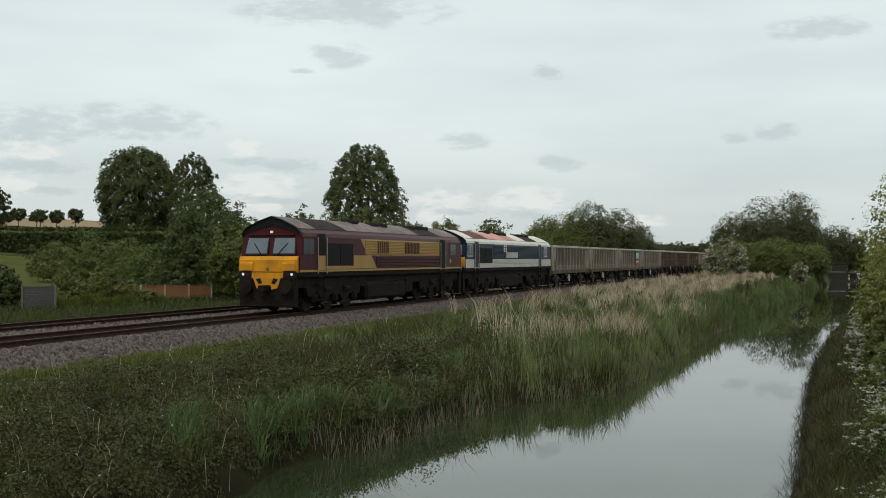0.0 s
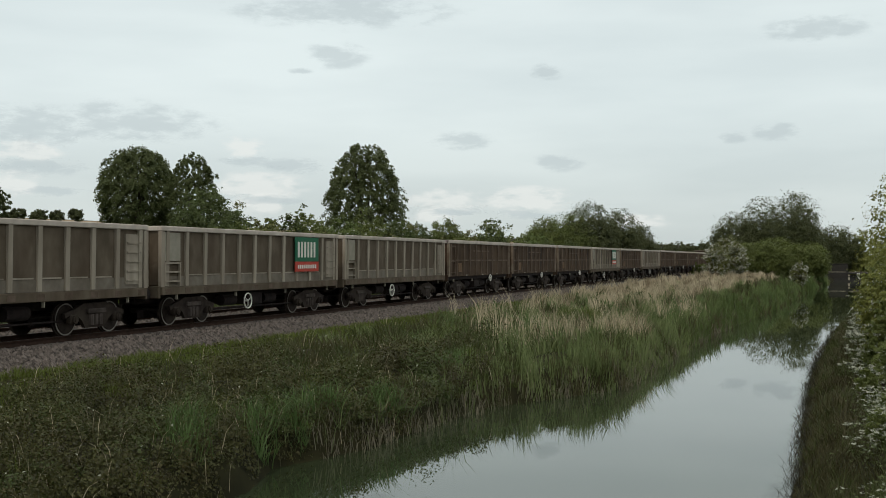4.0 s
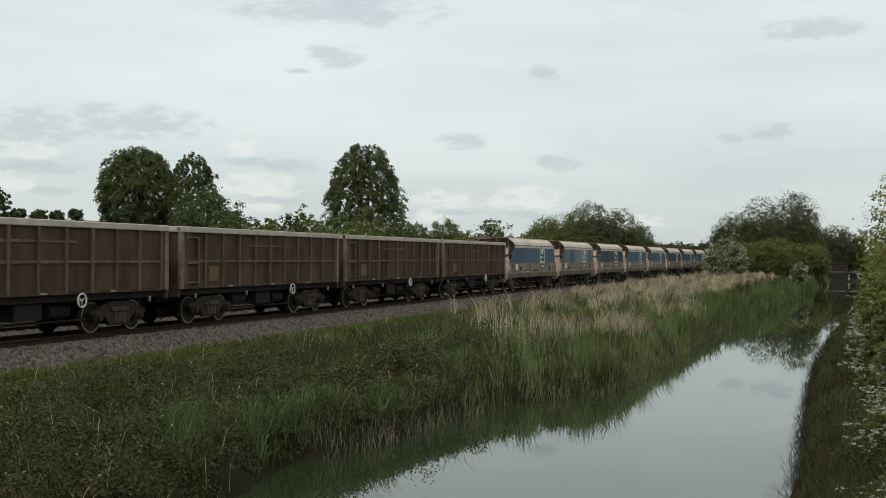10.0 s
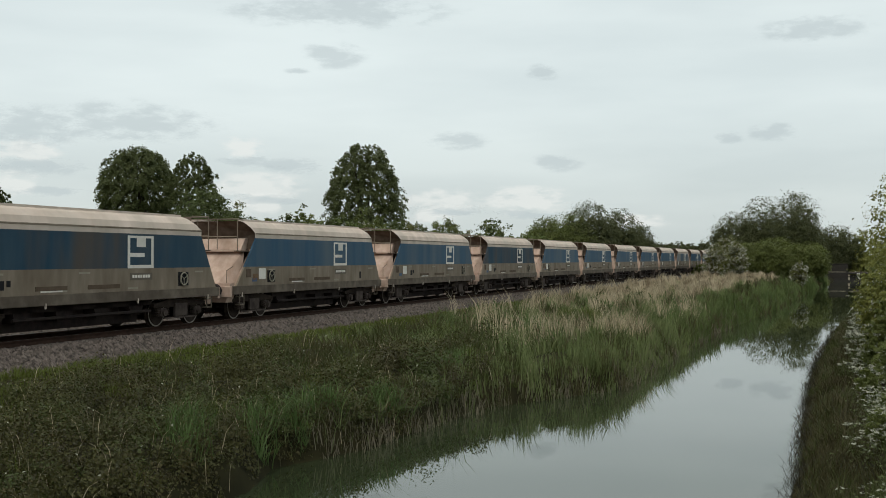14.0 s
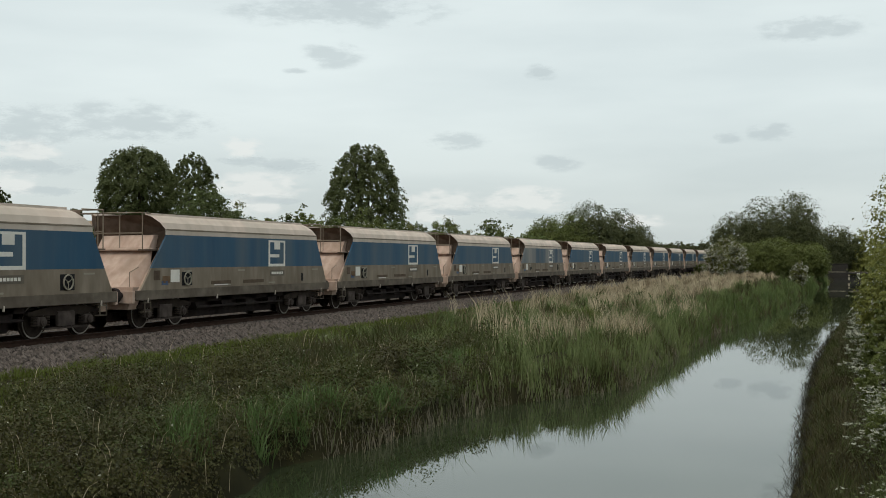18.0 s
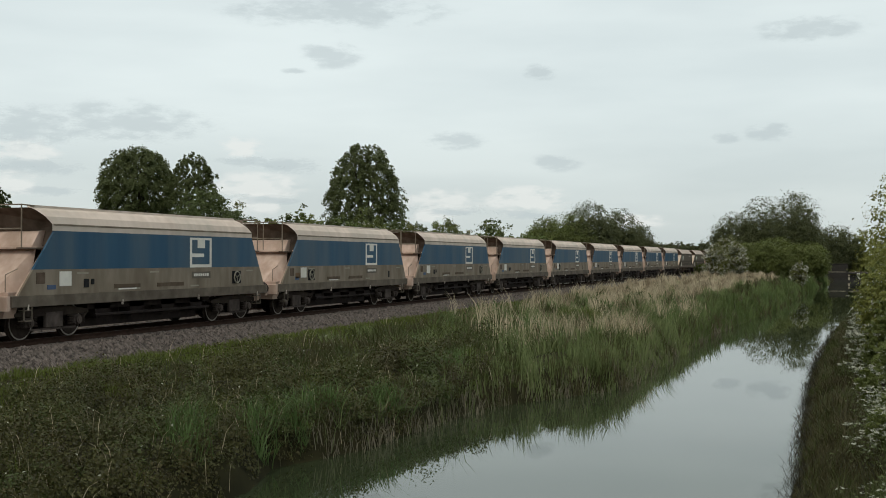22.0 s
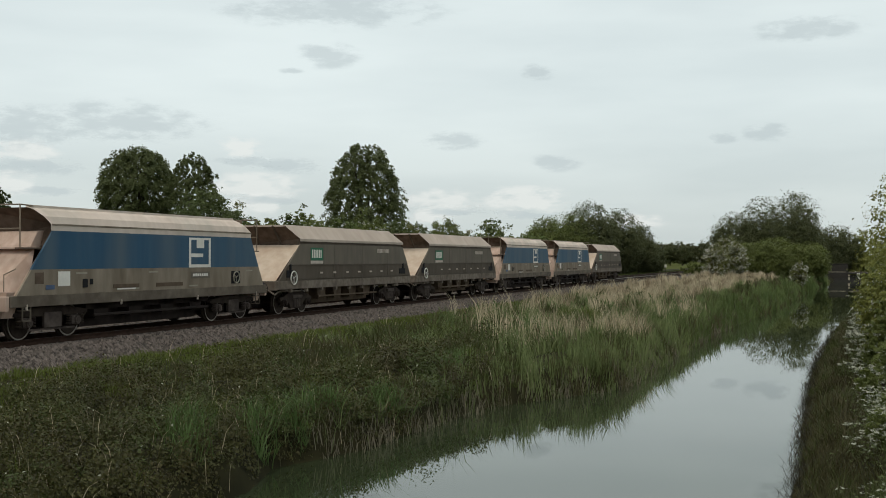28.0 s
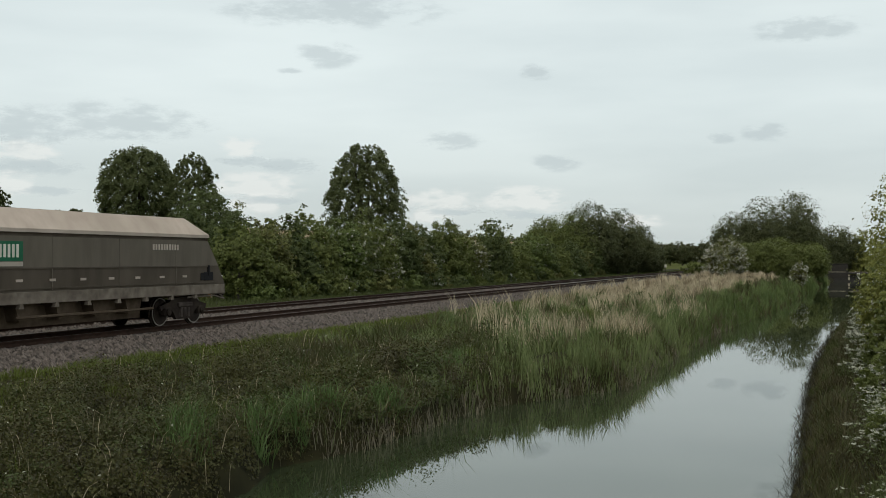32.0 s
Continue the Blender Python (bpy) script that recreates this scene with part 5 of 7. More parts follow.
# ---------- vegetation ----------
def leaf_mat(name, dark, light, trans=0.25, rough=0.6, dirt=None, amount=0.5):
    """Leaves from dark to light, most of them near the middle; patches of a third tone where dirt is given."""
    a = tuple(0.62 * d + 0.38 * v for d, v in zip(dark, light))
    b = tuple(0.18 * d + 0.82 * v for d, v in zip(dark, light))
    return mat(name, a, tuple(v * 1.2 for v in a), scale=0.5, rough=rough, island=b, trans=trans, spec=0.25, dirt=dirt, dirt_scale=0.35, dirt_amount=amount)


M["bark"] = mat("bark", (0.045, 0.036, 0.028), (0.085, 0.070, 0.055), scale=8, rough=0.95, streak=0.2, bump=0.05)
M["grass"] = leaf_mat("grass_blades", (0.055, 0.079, 0.012), (0.138, 0.165, 0.031), dirt=(0.100, 0.088, 0.032))
M["grass_dark"] = leaf_mat("dark_grass", (0.024, 0.036, 0.008), (0.074, 0.091, 0.024), dirt=(0.104, 0.081, 0.031))
M["scrub"] = leaf_mat("scrub_leaf", (0.022, 0.022, 0.006), (0.069, 0.069, 0.020), dirt=(0.082, 0.054, 0.019), amount=0.75)
M["scrub_dark"] = leaf_mat("dark_scrub_leaf", (0.021, 0.019, 0.007), (0.059, 0.051, 0.019), dirt=(0.060, 0.038, 0.017), amount=0.6)
M["scrub_olive"] = leaf_mat("olive_scrub_leaf", (0.028, 0.029, 0.007), (0.087, 0.085, 0.025), dirt=(0.10, 0.085, 0.03))
M["straw_dark"] = leaf_mat("weathered_reed", (0.120, 0.090, 0.052), (0.33, 0.26, 0.17), dirt=(0.10, 0.09, 0.045))
M["scrub_green"] = leaf_mat("nettle_leaf", (0.030, 0.040, 0.011), (0.081, 0.102, 0.030), dirt=(0.07, 0.062, 0.022))
M["reed"] = leaf_mat("green_reed", (0.078, 0.106, 0.035), (0.218, 0.259, 0.102), dirt=(0.141, 0.130, 0.054))
M["straw"] = leaf_mat("dry_reed", (0.25, 0.195, 0.118), (0.68, 0.57, 0.40), dirt=(0.16, 0.14, 0.07))
M["fresh"] = leaf_mat("fresh_grass", (0.046, 0.081, 0.021), (0.115, 0.175, 0.055))
M["sedge"] = leaf_mat("green_sedge", (0.061, 0.096, 0.028), (0.139, 0.177, 0.059), dirt=(0.12, 0.125, 0.045))
M["stem_dark"] = leaf_mat("dark_stem", (0.030, 0.027, 0.018), (0.07, 0.062, 0.045))
M["feather"] = leaf_mat("feathery_leaf", (0.138, 0.150, 0.030), (0.237, 0.237, 0.062), dirt=(0.14, 0.13, 0.04))
M["shrub"] = leaf_mat("feathery_shrub_leaf", (0.075, 0.090, 0.020), (0.150, 0.160, 0.042), dirt=(0.10, 0.10, 0.03))
M["bank_brown"] = leaf_mat("bank_brown", (0.036, 0.036, 0.014), (0.105, 0.092, 0.042), dirt=(0.075, 0.055, 0.026))
M["bank_olive"] = leaf_mat("olive_grass", (0.048, 0.045, 0.018), (0.097, 0.087, 0.038), dirt=(0.09, 0.07, 0.03))
M["stalk"] = leaf_mat("dead_stalk", (0.10, 0.085, 0.055), (0.24, 0.21, 0.15))
M["leaf_dark"] = leaf_mat("dark_leaf", (0.046, 0.062, 0.020), (0.098, 0.121, 0.039), dirt=(0.090, 0.098, 0.029), trans=0.35)
M["leaf_lime"] = leaf_mat("lime_leaf", (0.064, 0.077, 0.030), (0.137, 0.155, 0.061), trans=0.4)
# leaves of far trees, with the distance haze mixed into their colour
M["leaf_hazed"] = leaf_mat("hazed_leaf", (0.065, 0.072, 0.032), (0.121, 0.130, 0.054), trans=0.4, dirt=(0.063, 0.076, 0.041))
M["leaf_mid"] = leaf_mat("mid_leaf", (0.075, 0.090, 0.024), (0.148, 0.168, 0.046), trans=0.36, dirt=(0.105, 0.115, 0.032))
M["leaf_light"] = leaf_mat("light_leaf", (0.065, 0.090, 0.022), (0.126, 0.158, 0.043), dirt=(0.125, 0.135, 0.036))
M["leaf_olive"] = leaf_mat("olive_leaf", (0.088, 0.094, 0.028), (0.162, 0.160, 0.050), dirt=(0.078, 0.098, 0.029))
M["parsley"] = leaf_mat("parsley", (0.160, 0.168, 0.112), (0.368, 0.368, 0.288), trans=0.1)
M["blossom"] = leaf_mat("blossom", (0.26, 0.26, 0.18), (0.60, 0.59, 0.50), trans=0.1)


def wild(s, w):
    """Patchiness of the bank, 0 to 1, in a few scales."""
    v = np.sin(s * 0.83 + 1.3 * np.sin(w * 0.7)) + np.sin(w * 1.37 - s * 0.47 + 2.0) + 0.7 * np.sin(s * 2.1 + w * 1.9)
    return np.clip(0.5 + v / 5.4, 0, 1)


def near_s(n, a, b):
    """Distances along the track, thinning out as they get farther."""
    return a * np.exp(RNG.random(n) * math.log(b / a))


def spots(s, w, lift=0.0):
    x, y, _ = plan(s, w)
    return np.stack([x, y, rough_ground(s, w) + lift], 1)


def stuff(name, v, f, material, label, category):
    return tagged(fast_mesh(name, v, f, material), label, category, kind="stuff")


def facing_leaves(c, face, size, loose=0.5):
    """Pointed leaves at c that look out along face, each turned its own way."""
    n = len(c)
    u = face + RNG.normal(0, loose, (n, 3))
    u /= np.linalg.norm(u, axis=1)[:, None] + 1e-6
    t = np.cross(u, RNG.normal(0, 1, (n, 3)))
    t /= np.linalg.norm(t, axis=1)[:, None] + 1e-6
    b = np.cross(u, t)
    L, W = (size * 0.58)[:, None], (size * 0.45)[:, None]
    v = np.stack([c - t * L + b * W, c - t * L - b * W, c + t * L], 1).reshape(-1, 3)
    return v, np.arange(n)[:, None] * 3 + [0, 1, 2]


def tufts(count, s0, s1, wfun, per, spread):
    """Blades gathered in tufts: their s and w."""
    cs = near_s(count, s0, s1)
    cw = wfun(cs)
    i = np.repeat(np.arange(count), per)
    return cs[i] + RNG.normal(0, spread, len(i)), cw[i] + RNG.normal(0, spread, len(i)), i


def bank_grass():
    n = 56000
    s = near_s(n, 17, 190)
    w = 3.0 + RNG.random(n) ** 1.1 * (canal_left(s) - 3.0 - 0.25)
    k = wild(s, w)
    keep = RNG.random(n) < (0.25 + 0.75 * k) * np.where((s < 42) & (w > 5.5), 0.35, 1.0)
    s, w, k = s[keep], w[keep], k[keep]
    n = len(s)
    d = np.hypot(*plan(s, w)[:2])
    h = RNG.uniform(0.14, 0.36, n) * (0.6 + 0.8 * k) * np.where(s < 42, 0.75, 1.0) * np.clip((w - 2.6) / 1.8, 0.3, 1)
    v, f = grass_verts(spots(s, w, -0.03), h, np.maximum(0.010, 0.00055 * d) * RNG.uniform(0.7, 1.3, n), 0.8)
    stuff("bank_grass", v, f, M["grass_dark"], "rough dark green grass on the bank", "grass")
    # coarse fresh tufts
    s, w, i = tufts(120, 40, 80, lambda q: 4.6 + RNG.random(len(q)) ** 0.7 * (canal_left(q) - 4.4), 55, 0.17)
    size = RNG.uniform(0.35, 0.75, 200)[i]
    v, f = grass_verts(spots(s, w, 0.05), size * RNG.uniform(0.6, 1.1, len(s)), np.maximum(0.012, 0.0005 * s), 0.85)
    stuff("grass_tufts", v, f, M["reed"], "coarse fresh green grass tufts in the bank scrub", "grass")
    n = 40000
    s = near_s(n, 17, 150)
    w = 2.75 + np.abs(RNG.normal(0, 1.5, n))
    d = np.hypot(*plan(s, w)[:2])
    v, f = grass_verts(spots(s, w, -0.02), RNG.uniform(0.08, 0.26, n) * np.clip((w - 2.3), 0.4, 1) * (0.5 + wild(s * 3, w * 3)), np.maximum(0.010, 0.00055 * d), 0.6)
    stuff("verge_grass", v, f, M["grass"], "short fresh green grass along the ballast edge", "grass")


def blob(s, w, cs, cw, rs, rw):
    return np.exp(-((s - cs) / rs) ** 2 - ((w - cw) / rw) ** 2)


def by_tone(name, v, tone, kinds, category):
    """Blades (n, 5, 3) shared out to materials by the tone (0 to 1) of their tuft; kinds: upper bound, material, label."""
    low = -1e9
    for high, material, label in kinds:
        q = (tone >= low) & (tone < high)
        low = high
        if q.any():
            e = np.arange(int(q.sum()))[:, None] * 5
            stuff(name, v[q].reshape(-1, 3), np.concatenate([e + [0, 1, 2], e + [0, 2, 3], e + [3, 2, 4]]), M[material], label, category)


def scrub():
    """Low brambles and nettles: many small domes of leaves, lit on top, with dark gaps between; grass domes among them."""
    m = 2000
    s = near_s(m, 16.5, 58)
    w = 4.7 + RNG.random(m) ** 0.8 * (canal_left(s) - 0.28 - 4.7)
    keep = (s < 37.5 + (12 - w) * 2.4 + RNG.normal(0, 1.2, m)) & (RNG.random(m) < np.clip((w - 4.4) / 1.4, 0.15, 1)) & (w > np.interp(s, [30, 40, 58], [4.7, 5.6, 6.6]))
    s, w = s[keep], w[keep]
    m = len(s)
    edge = np.clip((canal_left(s) - w) / 1.4, 0.35, 1)
    r = RNG.choice([0.17, 0.25, 0.36, 0.50], m, p=[0.3, 0.3, 0.25, 0.15]) * RNG.uniform(0.85, 1.15, m) * np.clip(s / 32, 0.8, 1.2)
    r = np.minimum(r, 0.05 + 0.7 * (canal_left(s) - w))
    big = np.sin(s * 1.9 + w * 0.7) * np.sin(w * 2.3 - s * 0.4)
    h = (0.10 + r * RNG.uniform(0.7, 1.5, m)) * (0.95 + 0.4 * big) * np.clip((w - 3.8) / 2.2, 0.3, 1) * edge
    tone = RNG.random(m) + 0.22 * big
    tone += 0.5 * blob(s, w, 26.5, 10.4, 3.0, 1.6) + 0.30 * blob(s, w, 31, 11.2, 2.5, 1.3) - 0.25 * blob(s, w, 40, 7.5, 9, 2.0)
    grassy = (RNG.random(m) < np.interp(s, [24, 34, 44], [0.14, 0.28, 0.40]) + 0.6 * ((w < 9.3) & (s > 31)) + 0.3 * (s > 36)) | (w < 5.6)
    z = rough_ground(s, w)
    z = np.where(canal_left(s) - w < 0.35, np.maximum(z, WATER_Z + 0.08), z)
    x, y, _ = plan(s, w)
    c = np.stack([x, y, z], 1)
    # leaves over each dome, some inside it
    q = np.nonzero(~grassy)[0]
    k = np.repeat(q, np.clip(r[q] ** 2 * 1500, 60, 330).astype(int))
    n = len(k)
    d = RNG.normal(0, 1, (n, 3))
    d[:, 2] = np.abs(d[:, 2]) * 1.1
    d /= np.linalg.norm(d, axis=1)[:, None]
    lump = 1 + 0.22 * np.sin(d[:, 0] * 5 + k) * np.sin(d[:, 1] * 5 + 2 * k) * np.cos(d[:, 2] * 4)
    depth = np.where(RNG.random(n) < 0.8, RNG.normal(1.0, 0.06, n), RNG.uniform(0.55, 0.95, n)) * lump
    pts = c[k] + d * depth[:, None] * np.stack([r[k] * 1.15, r[k] * 1.15, h[k] + 0.10], 1)
    size = RNG.uniform(0.030, 0.066, n) * np.clip(s[k] / 28, 0.85, 1.5)
    low = -9
    for high, material, name, label in ((0.22, "scrub_dark", "bank_scrub", "dark brown bramble domes on the canal bank"), (0.52, "scrub", "bank_scrub", "low brown-green brambles covering the canal bank"),
                                        (0.86, "scrub_olive", "bank_scrub", "olive green brambles covering the canal bank"), (9, "scrub_green", "bank_nettles", "green nettle and comfrey patches on the canal bank")):
        a = (tone[k] >= low) & (tone[k] < high)
        low = high
        v, f = facing_leaves(pts[a], d[a] + [0, 0, 0.25], size[a], 0.5)
        stuff(name, v, f, M[material], label, "scrub")
    # grass domes: blades that fall away from the crest
    q = np.nonzero(grassy)[0]
    k = np.repeat(q, 60)
    n = len(k)
    a, e = RNG.uniform(0, math.tau, n), np.sqrt(RNG.random(n))
    base = c[k] + np.stack([np.cos(a) * e * r[k] * 0.8, np.sin(a) * e * r[k] * 0.8, h[k] * 0.5 * (1 - e) - 0.02], 1)
    v, f = grass_verts(base, (0.14 + h[k] * 0.8) * RNG.uniform(0.5, 1.1, n) * (1 - 0.4 * e), np.maximum(0.011, 0.00042 * s[k]), 1.3, azim=a + RNG.normal(0, 0.5, n))
    by_tone("mound_grass", v.reshape(n, 5, 3), tone[k], ((0.40, "bank_olive", "faded olive grass mounds on the canal bank"), (0.8, "grass_dark", "bent green grass mounds on the canal bank"), (9, "grass", "fresh green grass mounds on the canal bank")), "grass")
    # leaves that hang down the cut face of the bank
    m = 14000
    fs = near_s(m, 17, 33)
    fw = canal_left(fs) - RNG.random(m) * 0.75
    fx, fy, fth = plan(fs, fw)
    clump = wild(fs * 4, fw * 5) > 0.45
    lift = np.maximum(rough_ground(fs, fw), WATER_Z) + RNG.uniform(0.0, 0.42, m) * np.clip((canal_left(fs) - fw) / 0.3, 0.5, 1)
    v, f = facing_leaves(np.stack([fx, fy, lift], 1)[clump], np.stack([np.cos(fth), -np.sin(fth), np.full(m, 0.45)], 1)[clump], (RNG.uniform(0.035, 0.08, m) * np.clip(fs / 28, 0.9, 2.0))[clump], 0.6)
    stuff("bank_scrub", v, f, M["scrub"], "brambles hanging down the cut bank to the water", "scrub")
    # arching fresh tufts low on the bank
    spot = [(27.0, 11.0), (26.2, 10.7), (25.4, 11.0), (27.8, 10.8), (28.4, 11.2), (30.3, 11.5), (30.7, 11.6), (24.2, 10.4), (36.0, 11.2), (23.2, 10.9), (38.2, 10.6)]
    cs, cw = np.array([a for a, b in spot]), np.array([b for a, b in spot])
    k = np.repeat(np.arange(len(spot)), 90)
    ts, tw = cs[k] + RNG.normal(0, 0.20, len(k)), np.minimum(cw[k] + RNG.normal(0, 0.20, len(k)), canal_left(cs[k]) - 0.05)
    v, f = grass_verts(spots(ts, tw, 0.15), RNG.uniform(0.3, 0.7, len(k)), RNG.uniform(0.010, 0.020, len(k)), 1.1)
    stuff("arching_grass", v, f, M["fresh"], "arching bright green grass tufts low on the bank", "grass")
    n = 700
    s = near_s(n, 17, 60)
    w = 4.5 + RNG.random(n) * (canal_left(s) - 4.4)
    v, f = grass_verts(spots(s, w, 0.1), RNG.uniform(0.3, 0.65, n), RNG.uniform(0.007, 0.013, n), 0.9)
    stuff("bank_stems", v, f, M["straw"], "scattered dry stalks standing in the bank scrub", "stalks")
    n = 420
    s = near_s(n, 17, 50)
    w = 4.5 + RNG.random(n) * (canal_left(s) - 4.6)
    v, f = leaf_verts(spots(s, w, 0.42) + RNG.normal(0, 0.1, (n, 3)), RNG.uniform(0.03, 0.055, n), 0.5)
    stuff("bank_flowers", v, f, M["parsley"], "tiny pale flowers dotted over the bank scrub", "flowers")


def straw_share(s, w):
    """Where last year's dry reed stands, 0 to 1."""
    cl = canal_left(s)
    bed = np.clip((s - 72) / 22, 0, 1) * np.clip((cl - np.interp(s, [80, 200], [3.2, 5.2]) - w) / 2.0, 0, 1)
    v = 1.25 * bed + 0.42 * blob(s, w, 48.0, 11.2, 5.0, 1.9) + 1.2 * blob(s, w, 51.5, 13.6, 2.4, 0.9) + 1.1 * blob(s, w, 67, 13.5, 6, 1.0) + 0.55 * blob(s, w, 72, 9.0, 8, 2.5) + 0.5 * blob(s, w, 60, 6.5, 7, 1.2)
    v -= 0.8 * blob(s, w, 57.5, 13.2, 2.6, 0.9) + 0.7 * blob(s, w, 58, 9.0, 3, 1.5) + 0.35 * blob(s, w, 92, 11.5, 14, 1.6)
    return np.clip(v * (0.15 + 1.5 * wild(s * 0.9 + 3, w * 1.3)), 0, 1)


def reeds():
    def clumps(count, s0, s1, wfun, per, spread):
        s, w, i = tufts(count, s0, s1, wfun, per, spread)
        return s, w, i, np.hypot(*plan(s, w)[:2])
    # green reed fringe standing in the water's edge, in clumps of uneven height and tone
    m = 1750
    s, w, i, d = clumps(m, 24, 205, lambda q: canal_left(q) + np.interp(q, [24, 34, 47], [-0.1, 0.0, 0.25]) - np.abs(RNG.normal(0, 0.5, len(q))) * np.interp(q, [22, 30, 36, 42, 60, 200], [0.4, 0.5, 1.5, 3.2, 4.0, 4.2]), 34, 0.15)
    keep = (RNG.random(len(s)) < np.interp(s, [24, 30, 34, 38, 44], [0.01, 0.03, 0.12, 0.6, 1.0])) & (w > 4.5) & (w < canal_left(s) + np.interp(s, [26, 36, 48], [0.02, 0.08, 0.35])) & (RNG.random(len(s)) > 0.75 * straw_share(s, w))
    s, w, i, d = s[keep], w[keep], i[keep], d[keep]
    n = len(s)
    tall = RNG.uniform(0.30, 0.95, m) + 0.85 * (RNG.random(m) < 0.15)
    h = RNG.uniform(0.55, 1.0, n) * tall[i] * np.interp(s, [22, 34, 45, 70, 100, 200], [0.5, 0.7, 0.82, 0.85, 1.0, 1.1])
    base = spots(s, w)
    base[:, 2] = np.maximum(base[:, 2], WATER_Z - 0.15)
    v, f = grass_verts(base, h, np.maximum(0.017, 0.00055 * d) * RNG.uniform(0.6, 1.2, n), 0.5, azim=RNG.uniform(0, math.tau, m)[i] + RNG.normal(0, 0.6, n))
    soft = (s > 58) & (canal_left(s) - w < 2.4)
    tone = np.where(soft, 0.75 + 0.2 * RNG.random(m)[i], RNG.random(m)[i] * 0.74)
    by_tone("green_reeds", v.reshape(n, 5, 3), tone, ((0.14, "grass_dark", "dark green reed clumps along the water"), (0.62, "reed", "green reeds along the water's edge"), (0.74, "bank_olive", "olive dying reed clumps along the water"), (0.80, "bank_olive", "olive sedge along the water's edge"), (9, "sedge", "soft bright green sedge along the water's edge")), "reeds")
    # bleached old stalks standing and broken at the waterline
    s, w, i, d = clumps(260, 27, 80, lambda q: canal_left(q) + RNG.normal(-0.04, 0.14, len(q)), 7, 0.13)
    n = len(s)
    base = spots(s, w)
    base[:, 2] = np.maximum(base[:, 2], WATER_Z - 0.1)
    v, f = grass_verts(base, RNG.uniform(0.15, 0.62, n), RNG.uniform(0.012, 0.022, n), 0.55)
    stuff("dead_stalks", v, f, M["stalk"], "broken grey-brown stalks at the waterline", "reeds")
    # dry straw-coloured reed in patches and in the bed beside the track
    m = 2100
    lo = lambda q: np.interp(q, [43, 55, 80, 235], [8.0, 5.2, 4.0, 3.6])
    s, w, i, d = clumps(m, 43, 235, lambda q: lo(q) + RNG.random(len(q)) * (canal_left(q) - 0.7 - lo(q)), 34, 0.17)
    share = np.repeat(straw_share(*[a.reshape(m, 34).mean(1) for a in (s, w)]), 34)
    keep = (RNG.random(m)[i] < share * 1.3) & (RNG.random(len(s)) < 0.35 + 0.65 * share)
    s, w, i, d = s[keep], w[keep], i[keep], d[keep]
    n = len(s)
    h = RNG.uniform(0.6, 1.15, n) * RNG.uniform(0.55, 1.25, m)[i] * np.interp(s, [40, 60, 80, 120, 230], [1.35, 1.2, 1.0, 1.05, 1.2])
    v, f = grass_verts(spots(s, w), h, np.maximum(0.014, 0.00047 * d) * RNG.uniform(0.6, 1.2, n), 0.6, azim=RNG.uniform(0, math.tau, m)[i] + RNG.normal(0, 0.5, n))
    by_tone("dry_reeds", v.reshape(n, 5, 3), RNG.random(m)[i], ((0.30, "straw_dark", "weathered brown reed clumps beside the track"), (9, "straw", "dry straw-coloured reed bed beside the track")), "reeds")
    # fresh growth between them, in tussocks
    m = 900
    s, w, i, d = clumps(m, 41, 230, lambda q: np.interp(q, [40, 60, 230], [7.5, 4.6, 4.2]) + RNG.random(len(q)) * np.interp(q, [40, 60, 230], [6, 9, 10]), 44, 0.22)
    keep = (RNG.random(len(s)) > 0.9 * straw_share(s, w)) & (w < canal_left(s) - 0.4)
    s, w, i, d = s[keep], w[keep], i[keep], d[keep]
    v, f = grass_verts(spots(s, w), RNG.uniform(0.35, 0.8, len(s)) * RNG.uniform(0.4, 1.4, m)[i], np.maximum(0.016, 0.00055 * d), 0.9, azim=RNG.uniform(0, math.tau, m)[i] + RNG.normal(0, 0.9, len(s)))
    by_tone("reed_undergrowth", v.reshape(len(s), 5, 3), RNG.random(m)[i], ((0.5, "grass_dark", "dark green tussocks between the dry reeds"), (0.8, "reed", "fresh green growth between the dry reeds"), (9, "fresh", "bright green tussocks between the dry reeds")), "reeds")


